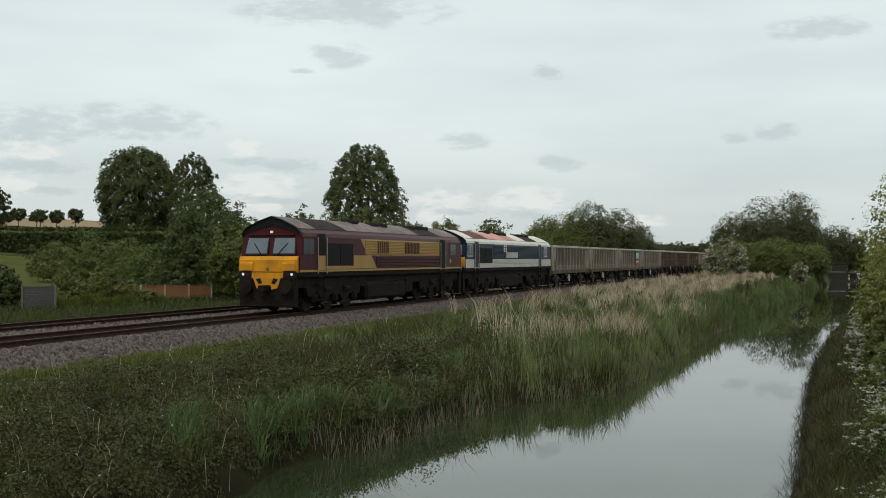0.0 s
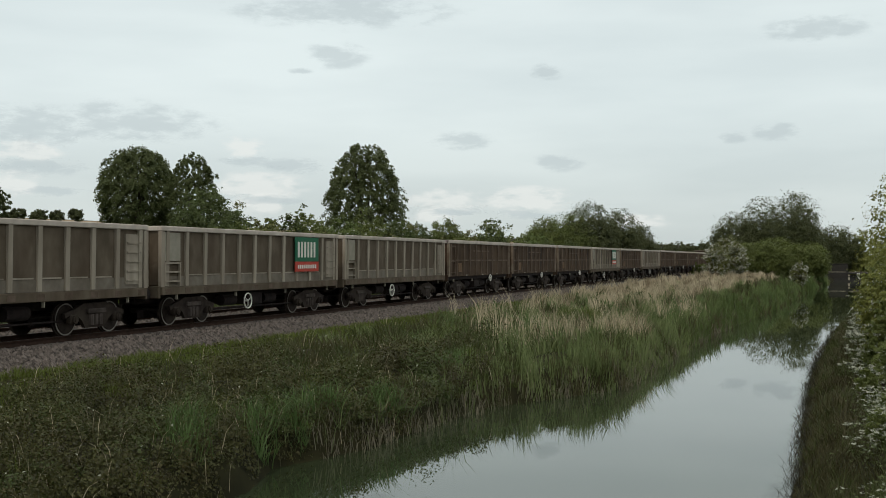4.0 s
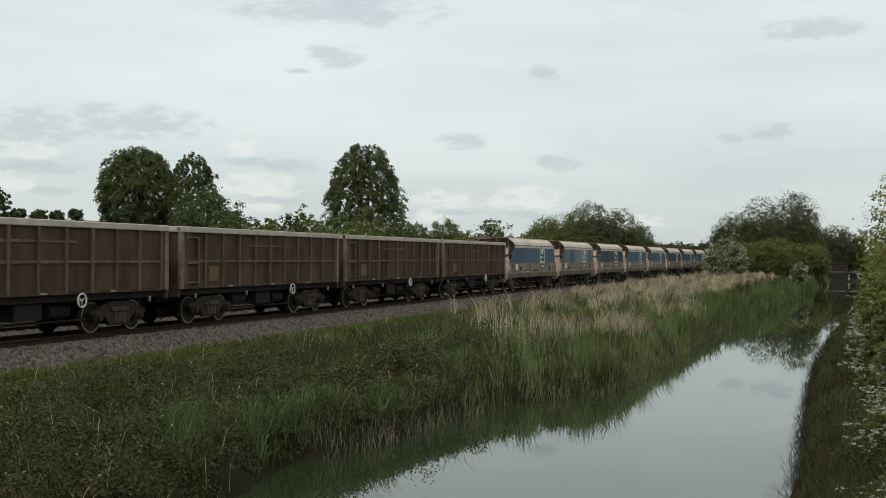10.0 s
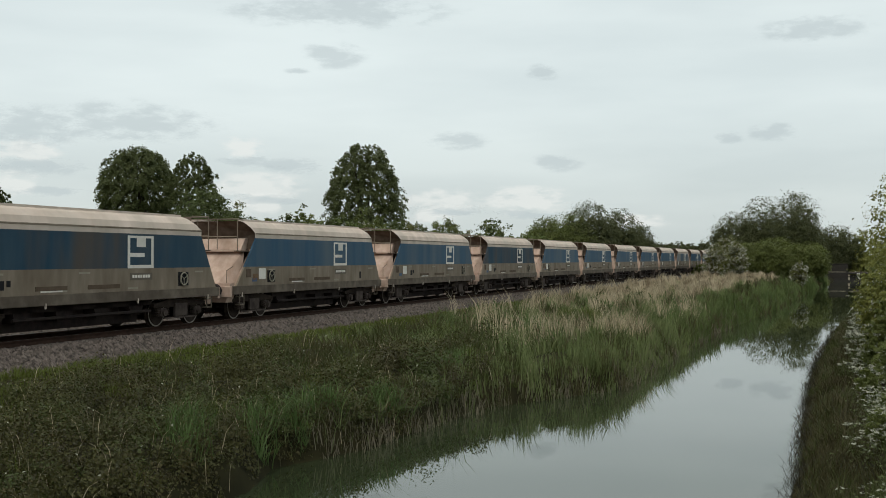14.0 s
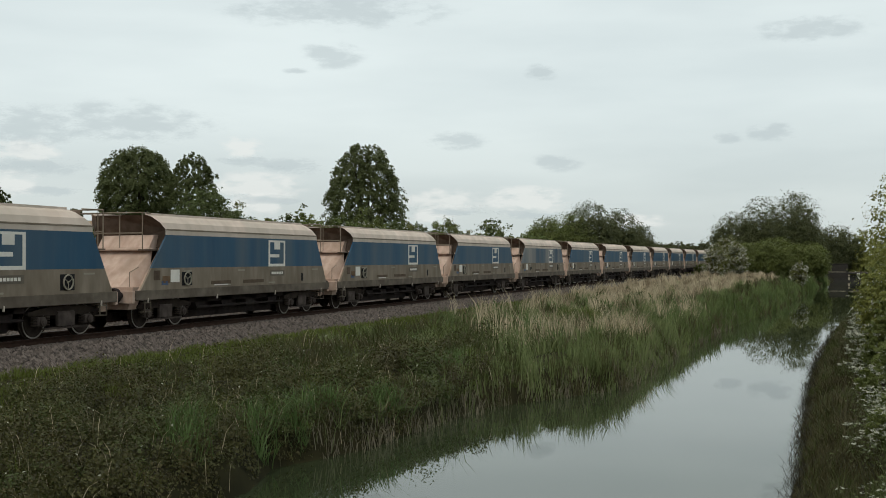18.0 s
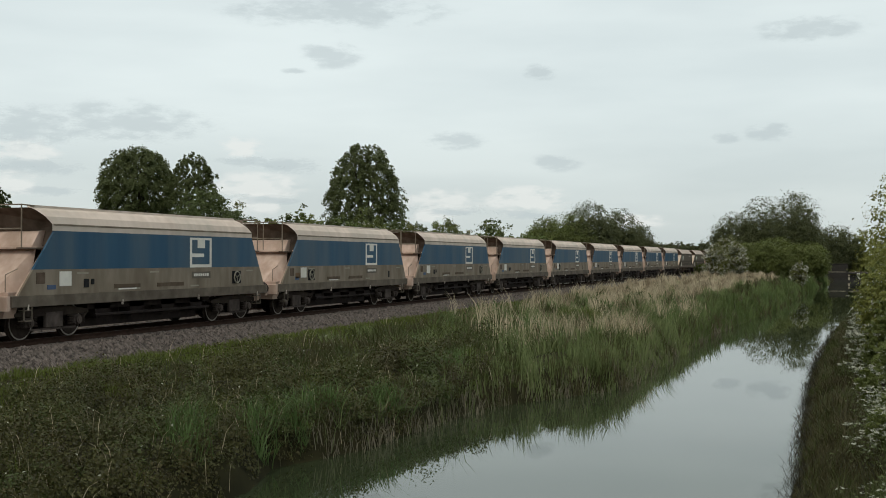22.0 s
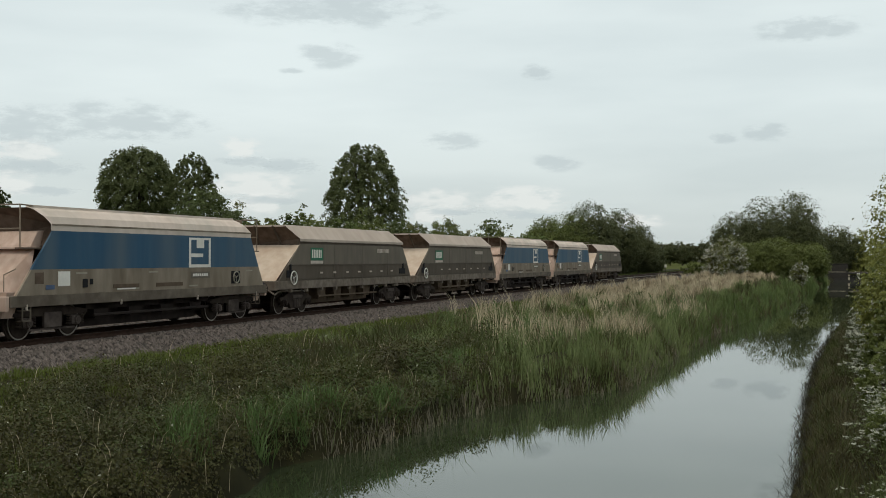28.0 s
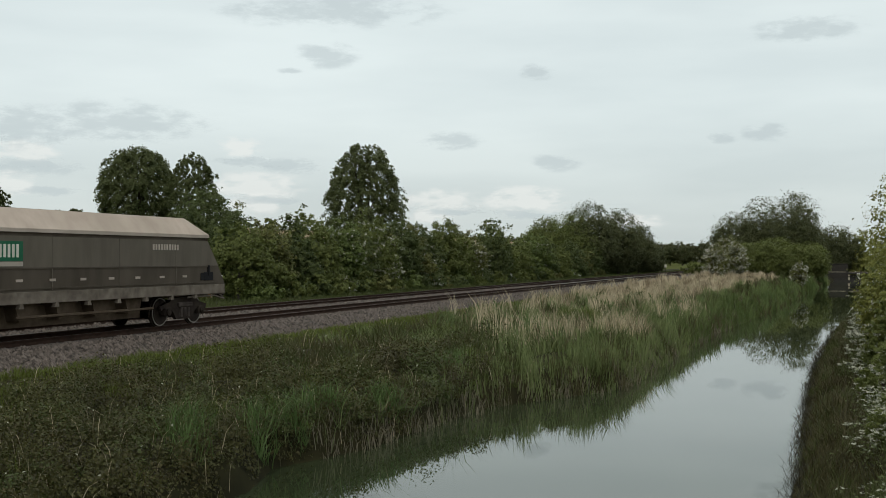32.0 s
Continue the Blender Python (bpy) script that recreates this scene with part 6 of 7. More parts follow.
def right_bank():
    # bent grass in dense tussocks, brown with last year's growth
    m = 1700
    s, w, i = tufts(m, 13, 175, lambda q: canal_right(q) + np.abs(RNG.normal(0, 1.0, len(q))) + 0.12, 26, 0.11)
    n = len(s)
    d = np.hypot(*plan(s, w)[:2])
    base = spots(s, w)
    base[:, 2] = np.maximum(base[:, 2], WATER_Z - 0.05)
    h = RNG.uniform(0.18, 0.44, n) * RNG.uniform(0.5, 1.35, m)[i] * np.clip((w - canal_right(s)) / 0.5, 0.45, 1)
    v, f = grass_verts(base, h, np.maximum(0.009, 0.0005 * d), 0.95, azim=RNG.uniform(0, math.tau, m)[i] + RNG.normal(0, 0.9, n))
    tint = RNG.random(m)[i] + 0.6 * (wild(s * 1.3, w * 2.0 + 4) - 0.5)
    by_tone("towpath_grass", v.reshape(n, 5, 3), tint, ((0.30, "scrub_dark", "dark brown dead grass on the towpath bank"), (0.66, "bank_brown", "long brownish grass on the towpath bank"), (9, "grass_dark", "long dark green grass on the towpath bank")), "grass")
    n = 2600
    s = near_s(n, 14, 75)
    w = canal_right(s) + RNG.normal(0.06, 0.1, n)
    base = spots(s, w)
    base[:, 2] = np.maximum(base[:, 2], WATER_Z)
    th = plan(s, w)[2]
    v, f = grass_verts(base, RNG.uniform(0.10, 0.30, n), np.maximum(0.007, 0.0003 * s), 1.9, azim=math.pi + th + RNG.normal(0, 0.7, n))
    stuff("overhanging_blades", v, f, M["stem_dark"], "thin dark stems leaning out over the water", "grass")
    # cow parsley: stalks with flat heads of small white flowers
    m = 250
    s = near_s(m, 13.5, 80)
    w = canal_right(s) + RNG.normal(1.75, 0.30, m) - 0.2 * np.clip((s - 30) / 30, 0, 1)
    c = spots(s, w, 0)
    h = RNG.uniform(0.35, 0.85, m)
    v, f = grass_verts(c, h, np.full(m, 0.014), 0.3)
    stuff("parsley_stalks", v, f, M["grass_dark"], "green cow parsley stalks on the towpath bank", "stalks")
    umbels = 6
    k = np.repeat(np.arange(m), umbels)
    head = c[k] + np.stack([RNG.normal(0, 0.13, len(k)), RNG.normal(0, 0.13, len(k)), h[k] * RNG.uniform(0.70, 1.05, len(k))], 1)
    r = np.repeat(np.arange(len(head)), 9)
    p = head[r] + RNG.normal(0, 1, (len(r), 3)) * [0.028, 0.028, 0.009]
    v, f = leaf_verts(p, RNG.uniform(0.026, 0.045, len(r)) * np.repeat(np.clip(s / 24, 0.9, 2.2)[k], 9), 0.75)
    stuff("parsley_flowers", v, f, M["parsley"], "flat white cow parsley flower heads", "flowers")
    i = np.repeat(np.arange(m), 70)
    k = len(i)
    p = c[i] + np.stack([RNG.normal(0, 0.2, k), RNG.normal(0, 0.2, k), h[i] * RNG.uniform(0.05, 0.85, k)], 1)
    v, f = leaf_verts(p, RNG.uniform(0.03, 0.06, k), 0.5)
    stuff("parsley_leaves", v, f, M["leaf_dark"], "feathery cow parsley leaves", "scrub")


def far_verge():
    n = 24000
    s = near_s(n, 38, 260)
    w = -6.9 - np.abs(RNG.normal(0, 2.6, n))
    d = np.hypot(*plan(s, w)[:2])
    v, f = grass_verts(spots(s, w), RNG.uniform(0.12, 0.42, n) * np.clip(-(w + 6.3), 0.3, 1.2), np.maximum(0.012, 0.0006 * d), 0.6)
    stuff("far_verge", v, f, M["grass_dark"], "rough green grass strip between far track and hedge", "grass")
    n = 16000
    s = RNG.uniform(46, 90, n)
    w = RNG.uniform(-26, -7.5, n)
    v, f = grass_verts(spots(s, w), RNG.uniform(0.12, 0.40, n) * (0.4 + wild(s, w)), RNG.uniform(0.03, 0.06, n), 0.7)
    stuff("rough_grass", v, f, M["grass_dark"], "rough green grass before the garden fence", "grass")


def tussock(name, s, w, r, h, n, material, label):
    """A single rounded clump of grass."""
    x, y, _ = plan(s, w)
    root = thing(name, pose(float(x), float(y), float(ground_z(s, w))), label, "grass clump")
    a, q = RNG.uniform(0, math.tau, n), np.sqrt(RNG.random(n))
    base = np.stack([np.cos(a) * q * r, np.sin(a) * q * r, np.zeros(n)], 1)
    hh = h * (1 - 0.75 * q ** 2) * RNG.uniform(0.8, 1.1, n)
    v, f = grass_verts(base, hh, np.full(n, 0.022), 0.7, azim=a)
    fast_mesh("foliage", v, f, M[material], root)
    bm = bmesh.new()
    tube(bm, (0, 0, -0.1), (0, 0, h * 0.3), r * 0.8, 10, r * 0.4)
    part("root_mound", bm, M["earth"], root)


tussock("grass_tussock", 57.5, 10.2, 1.25, 0.95, 3200, "grass", "rounded pale green grass tussock among the reeds")
tussock("grass_tussock", 55.5, 9.0, 0.9, 0.7, 1800, "reed", "rounded fresh green grass tussock among the reeds")
for q, e, r, h in ((59.5, -20.5, 0.8, 0.9), (61.0, -19.2, 0.9, 1.0), (62.2, -21.0, 0.9, 1.1), (63.4, -18.6, 0.8, 0.8), (64.0, -20.3, 0.9, 1.0), (60.4, -17.6, 0.7, 0.7), (65.2, -17.4, 0.7, 0.7), (58.3, -18.8, 0.8, 0.8)):
    tussock("weed_clump", q, e, r, h, 900, "grass", "tall feathery green weeds in front of the garden fence")
tussock("dead_plant", 37.2, 8.9, 0.12, 0.75, 40, "straw", "pale dead plant stump standing in the scrub")
bank_grass()
scrub()
reeds()
right_bank()
far_verge()


# ---------- trees and bushes ----------
def lump_points(n, centre, r, up, down, lumps, inner, bump, spray):
    """Leaf places, facings and relative sizes on one lumpy dome: tight sprays on its skin, larger shaded leaves inside."""
    m = max(14, n // spray)
    d = RNG.normal(0, 1, (m, 3))
    d /= np.linalg.norm(d, axis=1)[:, None]
    lump = RNG.normal(0, 1, (lumps, 3))
    lump /= np.linalg.norm(lump, axis=1)[:, None]
    size = RNG.uniform(0.0, bump, lumps)
    close = np.clip((d @ lump.T - 0.66) / 0.34, 0, 1)
    swell = 1.04 - bump + (close * size).max(1)
    q = np.where(RNG.random(m) < 0.85, RNG.normal(0.965, 0.045, m), RNG.uniform(0.6, 0.93, m)) * swell
    axes = np.stack([np.full(m, r), np.full(m, r), np.where(d[:, 2] > 0, up, down)], 1)
    k = int(n * (1 - inner))
    i = RNG.integers(0, m, k)
    off = RNG.normal(0, 1, (k, 3)) * [1, 1, 0.6]
    p = (d * q[:, None] * axes)[i] + off * r * RNG.uniform(0.05, 0.11, m)[i][:, None]
    face = d[i] * 0.6 + off * 0.45 + [0, 0, 0.3]
    j = RNG.integers(0, m, n - k)
    p2 = (d * (swell * RNG.uniform(0.50, 0.96, m))[:, None] * axes)[j] + RNG.normal(0, 0.05 * r, (n - k, 3))
    size = np.concatenate([RNG.uniform(0.6, 1.45, k), RNG.uniform(1.2, 1.9, n - k)])
    return np.concatenate([p, p2]) + centre, np.concatenate([face, d[j]]), size


def crown_points(n, r, h, parts, low=0.0, inner=0.36, bump=0.17, spray=34):
    """A crown of several overlapping domes, base at z = 0: one in the middle, others round and under it."""
    mid = h * (0.52 - low)
    lc = [np.array([0, 0, mid])]
    p = [lump_points(int(n * 0.5), lc[0], r * 0.92, (h - mid), mid, 18, inner, bump, spray)]
    for k in range(parts):
        a = k * math.tau / parts + RNG.uniform(-0.5, 0.5)
        rr = r * RNG.uniform(0.40, 0.56)
        z = h * RNG.uniform(0.26, 0.66) * (1 - low)
        c = np.array([math.cos(a) * (r * 1.02 - rr), math.sin(a) * (r * 1.02 - rr), z])
        lc.append(c)
        p.append(lump_points(int(n * 0.5 / parts), c, rr, min(rr * 1.2, h - z), min(rr * 1.3, z), 10, inner, bump, spray))
    return [np.concatenate(q) for q in zip(*p)], np.array(lc)


def tree(name, x, y, z, height, radius, leaves, size, material, label, category="tree", trunk=0.25, lobes=18, blossom=0.0, limb=None, skirt=0.0, group="", inner=0.36, bump=0.24, spray=34):
    root = thing(name, pose(x, y, z), label, category, group)
    base = height * trunk
    leaves, size = int(leaves * 1.45), size * 0.86
    (p, face, grow), lc = crown_points(leaves, radius, height - base, max(4, lobes // 3), skirt, inner, bump, spray)
    p[:, 2] = np.clip(p[:, 2] + base, 0.05, height * 1.02)
    v, f = facing_leaves(p, face, grow * size)
    fast_mesh("crown", v, f, material, root)
    if blossom:
        # flowers sit in sprays along some of the twigs
        n = int(leaves * blossom * 0.8)
        spray = p[RNG.integers(0, len(p), max(8, n // 22))]
        run = RNG.normal(0, 1, spray.shape) * [0.16, 0.16, 0.05] * radius
        k = RNG.integers(0, len(spray), n)
        cl = (spray[k] + run[k] * RNG.uniform(-1, 1, (n, 1))) * [1.03, 1.03, 1.0] + RNG.normal(0, size * 0.35, (n, 3))
        cl[:, 2] = np.clip(cl[:, 2], 0.05, height)
        v, f = leaf_verts(cl, RNG.uniform(0.4, 1.0, n) * size, 0.5)
        ob = fast_mesh("blossom", v, f, M["blossom"], root)
        ob["label"] = "white hawthorn blossom"
    bm = bmesh.new()
    tr = limb or max(0.06, height * 0.022)
    top = max(base, height * 0.35)
    tube(bm, (0, 0, -0.2), (0, 0, top), tr, 9, tr * 0.65)
    for q in lc[: min(len(lc), 9)]:
        tube(bm, (0, 0, top * RNG.uniform(0.6, 1.0)), (q[0] * 0.85, q[1] * 0.85, q[2] + base), tr * 0.42, 6, tr * 0.12)
    part("trunk", bm, M["bark"], root)
    return root


def lime_tree(x, y, z, height, radius, sprays, leaf, label):
    """A tall field tree: forked trunk, rising limbs, and drooping leafy sprays with sky showing between them."""
    root = thing("lime_tree", pose(x, y, z), label, "tree", "tall field trees")
    base = height * 0.08
    ch = height - base
    th, u = RNG.uniform(0, math.tau, sprays), RNG.random(sprays) ** 0.9
    prof = np.where(u > 0.42, np.sqrt(np.clip(1 - ((u - 0.42) / 0.585) ** 2, 0, 1)), 0.68 + 0.32 * u / 0.42)
    ph = RNG.uniform(0, math.tau, 3)
    bulge = 1 + 0.09 * np.sin(4 * th + ph[0] + 5 * u) + 0.07 * np.sin(7 * th - 9 * u + ph[1])
    q = np.where(RNG.random(sprays) < 0.70, RNG.uniform(0.80, 1.03, sprays), RNG.uniform(0.3, 0.86, sprays))
    rr = radius * prof * bulge * q * 0.93
    c = np.stack([np.cos(th) * rr, np.sin(th) * rr, base + ch * (u * (0.5 + 0.5 * q) * 0.985 + 0.015)], 1)
    d = np.stack([np.cos(th) * prof, np.sin(th) * prof, (u - 0.35) * 1.2], 1)
    d /= np.linalg.norm(d, axis=1)[:, None]
    lc = c[RNG.choice(sprays, 16, replace=False)] * [0.7, 0.7, 0.95]
    per = 32
    r = np.repeat(np.arange(sprays), per)
    # a spray hangs outwards and down from its twig
    t = RNG.random(len(r))
    out = d * [1, 1, 0]
    ln = RNG.uniform(0.07, 0.15, sprays) * radius
    p = c[r] + out[r] * (t * ln[r])[:, None] + RNG.normal(0, 0.024 * radius, (len(r), 3)) - np.stack([0 * t, 0 * t, ln[r] * t ** 1.6 * 0.9], 1)
    v, f = facing_leaves(p, d[r] * 0.6 + [0, 0, 0.5], RNG.uniform(0.6, 1.4, len(r)) * leaf, 0.6)
    fast_mesh("crown", v, f, M["leaf_lime"], root)
    bm = bmesh.new()
    tr = height * 0.022
    fork = base + ch * 0.12
    tube(bm, (0, 0, -0.3), (0, 0, fork), tr, 9, tr * 0.8)
    for q in lc:
        mid = Vector((q[0] * 0.45, q[1] * 0.45, fork + (q[2] - fork) * 0.6))
        tube(bm, (0, 0, fork * 0.95), mid, tr * 0.5, 6, tr * 0.32)
        tube(bm, mid, q, tr * 0.32, 5, tr * 0.1)
    part("trunk", bm, M["bark"], root)


def gz(x, y):
    """Ground height at world x, y (straight plan is close enough here)."""
    th = TH0
    s = (x - X0) * math.sin(th) + y * math.cos(th)
    w = (x - X0) * math.cos(th) - y * math.sin(th) - BEND * s * s / 2
    return float(ground_z(s, w))

# big field trees: x, y, crown top, crown radius
for x, y, top, r, n in ((-74.6, 270, 29.5, 9.9, 1700), (-59.4, 262, 27.0, 6.2, 800), (-14.2, 200, 22.9, 7.2, 1600), (-107.5, 260, 21.3, 5.0, 450)):
    g = gz(x, y)
    lime_tree(x, y, g, top - g, r, n, 0.38 if y > 230 else 0.29, "tall dark green broadleaf tree with a rounded open crown")
for x, y, top in ((-115.3, 300, 16.1), (-109.2, 300, 15.8), (-104.9, 300, 15.6), (-99.7, 300, 16.4), (-118.4, 300, 15.0), (-112.5, 306, 15.6)):
    g = gz(x, y)
    tree("orchard_tree", x, y, g, top - g, 2.3, 1300, 0.42, M["leaf_hazed"], "small round young tree standing in the field", trunk=0.3, lobes=8, group="young field trees", limb=0.12)
# hedge along the railway: x, y, top, radius
HEDGE = [(-17.6, 82, 8.0, 2.6), (-14.6, 78, 5.4, 1.9), (-13.1, 71, 5.2, 1.7), (-12.0, 75, 4.6, 1.6), (-10.7, 78, 4.6, 1.6), (-9.6, 82, 4.9, 1.7), (-8.1, 86, 4.9, 1.7), (-6.1, 92, 5.7, 2.1),
         (-4.0, 98, 5.6, 1.9), (-2.1, 104, 5.1, 1.8), (0.1, 110, 5.6, 1.9), (2.4, 117, 4.9, 2.0), (5.4, 126, 6.1, 2.2), (8.3, 134, 5.6, 2.3), (11.4, 143, 5.3, 2.4), (15.0, 154, 5.8, 2.6),
         (18.5, 164, 5.4, 2.6), (22.6, 176, 5.3, 2.6), (27.2, 190, 4.7, 2.6), (31.7, 203, 4.1, 2.4), (36.8, 218, 3.8, 2.4)]
kinds = ["leaf_dark", "leaf_dark", "leaf_mid", "leaf_olive", "leaf_dark", "leaf_mid", "leaf_light", "leaf_mid"]
for i, (x, y, top, r) in enumerate(HEDGE):
    g = gz(x, y)
    top += 0.75 * (2 < i < 15)
    flower = {4: 0.05, 6: 0.22, 7: 0.45, 9: 0.15, 11: 0.30, 14: 0.10, 19: 0.12}.get(i, 0.0)
    lab = "overgrown hawthorn hedge bush in white blossom beside the railway" if flower else "dense green hedge bush beside the railway"
    tree("hedge_bush", x, y, g, top - g, r * 1.35, 16000 if i == 0 else 8000 if y < 130 else 4500, 0.11 + 0.0007 * y, M[kinds[i % 8]], lab, "bush", trunk=0.02, lobes=20, blossom=flower, group="railway hedge", skirt=0.2)
    if i % 2 == 0 and y < 170:
        tree("hedge_bush", x + 1.0, y + 2.6, g, (top - g) * 0.9, r * 1.35, 3600, 0.12 + 0.0008 * y, M[kinds[(i + 3) % 8]], "dense green hedge bush beside the railway", "bush", trunk=0.02, lobes=14, group="railway hedge", skirt=0.2)
# brambles and young growth at the hedge foot
for i, (x, y, top, r) in enumerate(HEDGE):
    for k in (0, 1) if i > 1 else ():
        fx, fy = x + 1.6 + k * 0.75 * math.sin(TH0) * 5, y - 0.7 + k * 0.75 * math.cos(TH0) * 5
        g = gz(fx, fy)
        hh = (1.9, 1.4, 2.3, 1.6, 1.2)[(2 * i + k) % 5]
        tree("bramble_bush", fx, fy, g, hh, 1.5 + 0.3 * k, 1500, 0.10 + 0.0008 * y, M[kinds[(i * 3 + k) % 8]], "low tangled bramble bush at the hedge foot", "bush", trunk=0.02, lobes=12, blossom=0.25 if (2 * i + k) % 7 == 3 else 0.0, group="hedge foot brambles", skirt=0.25)
for x, y, top, r in ((-20.2, 130, 7.8, 1.3), (-15.3, 120, 8.2, 1.8), (-18.3, 95, 6.7, 1.0), (-1.1, 160, 7.6, 1.0), (-4.9, 150, 8.2, 1.3), (1.3, 160, 6.8, 0.9), (-9.5, 125, 6.6, 2.2), (6.5, 150, 7.6, 2.3)):
    g = gz(x, y)
    tree("hedge_tree", x, y, g, top - g, r, 3600, 0.20, M["leaf_mid"], "slim green tree rising behind the hedge", trunk=0.1, lobes=12, group="trees behind the hedge")
for x, y, top, r in ((15.7, 170, 8.6, 3.8), (20.6, 178, 10.0, 4.3), (24.0, 180, 11.8, 4.6), (29.4, 185, 10.4, 4.2), (33.6, 190, 8.3, 3.2), (37.4, 200, 5.3, 2.6)):
    g = gz(x, y)
    tree("copse_tree", x, y, g, top - g, r * 1.15, 19000, 0.20, M["leaf_hazed"] if x > 22 else M["leaf_mid"], "broad dark green willow in the trackside copse", trunk=0.06, lobes=24, group="trackside copse", skirt=0.16, inner=0.48, bump=0.16, spray=20)
for x, y, top, r in ((83.3, 420, 9.6, 3.4), (87.2, 424, 8.7, 3.0), (91.0, 420, 10.0, 3.3), (95.3, 426, 9.2, 3.2), (100.0, 420, 10.5, 3.4), (104.3, 424, 9.6, 3.4), (79.0, 420, 8.0, 3.2), (109, 420, 9, 3.2)):
    g = gz(x, y)
    tree("distant_tree", x, y, g, top - g, r * 1.3, 3200, 0.46, M["leaf_hazed"], "distant dark tree beyond the meadow", trunk=0.04, lobes=10, group="distant tree line", skirt=0.16)
for x, y, top, r, m in ((54.1, 205, 11.2, 4.3, "leaf_mid"), (60.2, 210, 13.7, 4.8, "leaf_mid"), (63.2, 200, 15.1, 5.3, "leaf_mid"), (66.8, 205, 12.9, 3.4, "leaf_mid"), (47.4, 170, 4.7, 3.6, "leaf_mid"), (51.1, 168, 5.6, 4.2, "leaf_mid"),
                        (55.3, 168, 5.0, 3.4, "leaf_dark"), (76.3, 215, 9.3, 4.4, "leaf_dark"), (79.6, 219, 7.6, 3.4, "leaf_dark"), (64.5, 196, 5.2, 3.4, "leaf_dark")):
    g = gz(x, y)
    tree("canal_tree", x, y, g, top - g, r * 1.15, 19000 if top > 8 else 12000, 0.20, M["leaf_hazed"] if top > 8 else M["leaf_mid"], "leafy green tree beside the canal", trunk=0.06, lobes=24, group="trees beside the canal", skirt=0.16, inner=0.48, bump=0.18, spray=20)
for x, y, top, r, n in ((38.4, 150, 5.6, 3.0, 9000), (40.1, 125, 2.2, 1.1, 1600)):
    g = gz(x, y)
    tree("hawthorn_bush", x, y, g, top - g, r, n, 0.18, M["leaf_olive"], "hawthorn bush covered in white blossom beside the railway", "bush", trunk=0.04, lobes=18, blossom=1.7, group="flowering hawthorns", skirt=0.16)
g = gz(38.8, 170)
tree("low_bush", 38.8, 170, g, 1.9 - g, 2.2, 1500, 0.28, M["leaf_mid"], "low green bush at the field edge", "bush", trunk=0.02, lobes=10)
# towpath side
for x, y, top, r, n, sz, m, fl in ((90.5, 237, 9.4, 5.0, 7000, 0.34, "feather", 0), (48.8, 120, 4.6, 2.6, 7000, 0.18, "feather", 0.35), (80.5, 213, 6.0, 2.3, 3500, 0.26, "feather", 0), (29.5, 75, 2.3, 1.1, 2600, 0.16, "leaf_mid", 0.1),
                                   (13.5, 31, 5.9, 1.85, 26000, 0.07, "feather", 0.16), (19.1, 48, 2.3, 1.1, 5000, 0.10, "leaf_mid", 0.45), (12.1, 30, 1.1, 0.8, 5000, 0.07, "leaf_mid", 0.45), (9.55, 24, 0.6, 0.62, 3600, 0.055, "leaf_mid", 0.26),
                                   (7.75, 19, 0.0, 0.5, 3600, 0.045, "leaf_mid", 0.26), (15.7, 39, 1.9, 1.0, 4200, 0.085, "leaf_mid", 0.5)):
    g = gz(x, y)
    tree("towpath_bush", x, y, g, top - g, r, n, sz, M[m], "blossoming hawthorn bush on the towpath side" if fl else "brownish green bush on the towpath side", "bush", trunk=0.03, lobes=16, blossom=fl, group="towpath hedge", skirt=0.2)
# gardens beyond the railway
for x, y, top, r, m in ((-39.4, 112, 4.6, 2.9, "leaf_mid"), (-36.4, 115, 5.8, 3.1, "leaf_light"), (-31.4, 110, 4.9, 3.0, "leaf_mid"), (-23.9, 60, 2.1, 1.15, "leaf_dark"), (-32.9, 100, 3.9, 2.2, "leaf_mid"), (-25.3, 95, 4.0, 2.0, "leaf_light"),
                        (-21.6, 77, 0.7, 0.9, "leaf_light"), (-18.3, 79, 1.6, 1.5, "leaf_dark")):
    g = gz(x, y)
    tree("garden_shrub", x, y, g, top - g, r, 4200, 0.17, M[m], "bushy green garden shrub behind the railway", "bush", trunk=0.03, lobes=16, group="garden shrubs", skirt=0.2)
for x, y, top, r, m in ((-28.3, 104, 3.6, 2.6, "leaf_mid"), (-21.5, 86, 2.2, 1.8, "leaf_mid"), (-27.0, 88, 1.6, 1.5, "leaf_mid")):
    g = gz(x, y)
    tree("garden_shrub", x, y, g, top - g, r, 4200, 0.17, M[m], "bushy green garden shrub behind the railway", "bush", trunk=0.03, lobes=16, group="garden shrubs", skirt=0.2)
for x, y, top, r in ((-22.3, 65.6, 1.75, 1.1), (-20.9, 66.4, 1.35, 1.2), (-19.4, 67.4, 0.75, 1.1), (-21.3, 64.8, 0.9, 1.0), (-18.2, 67.6, 0.3, 0.9), (-22.6, 63.8, 0.5, 0.9)):
    g = gz(x, y)
    tree("feathery_shrub", x, y, g, top - g, r, 3600, 0.10, M["shrub"], "loose yellow-green feathery shrub before the garden fence", "bush", trunk=0.03, lobes=14, group="feathery shrubs", skirt=0.1)
for x, y in ((-25.0, 80.5), (-23.0, 81.2), (-21.0, 81.9)):
    g = gz(x, y)
    tree("low_hedge", x, y, g, 0.9 - g, 1.35, 2600, 0.13, M["leaf_dark"], "low dark garden hedge behind the fence", "hedge", trunk=0.02, lobes=12, group="low garden hedge", skirt=0.2)
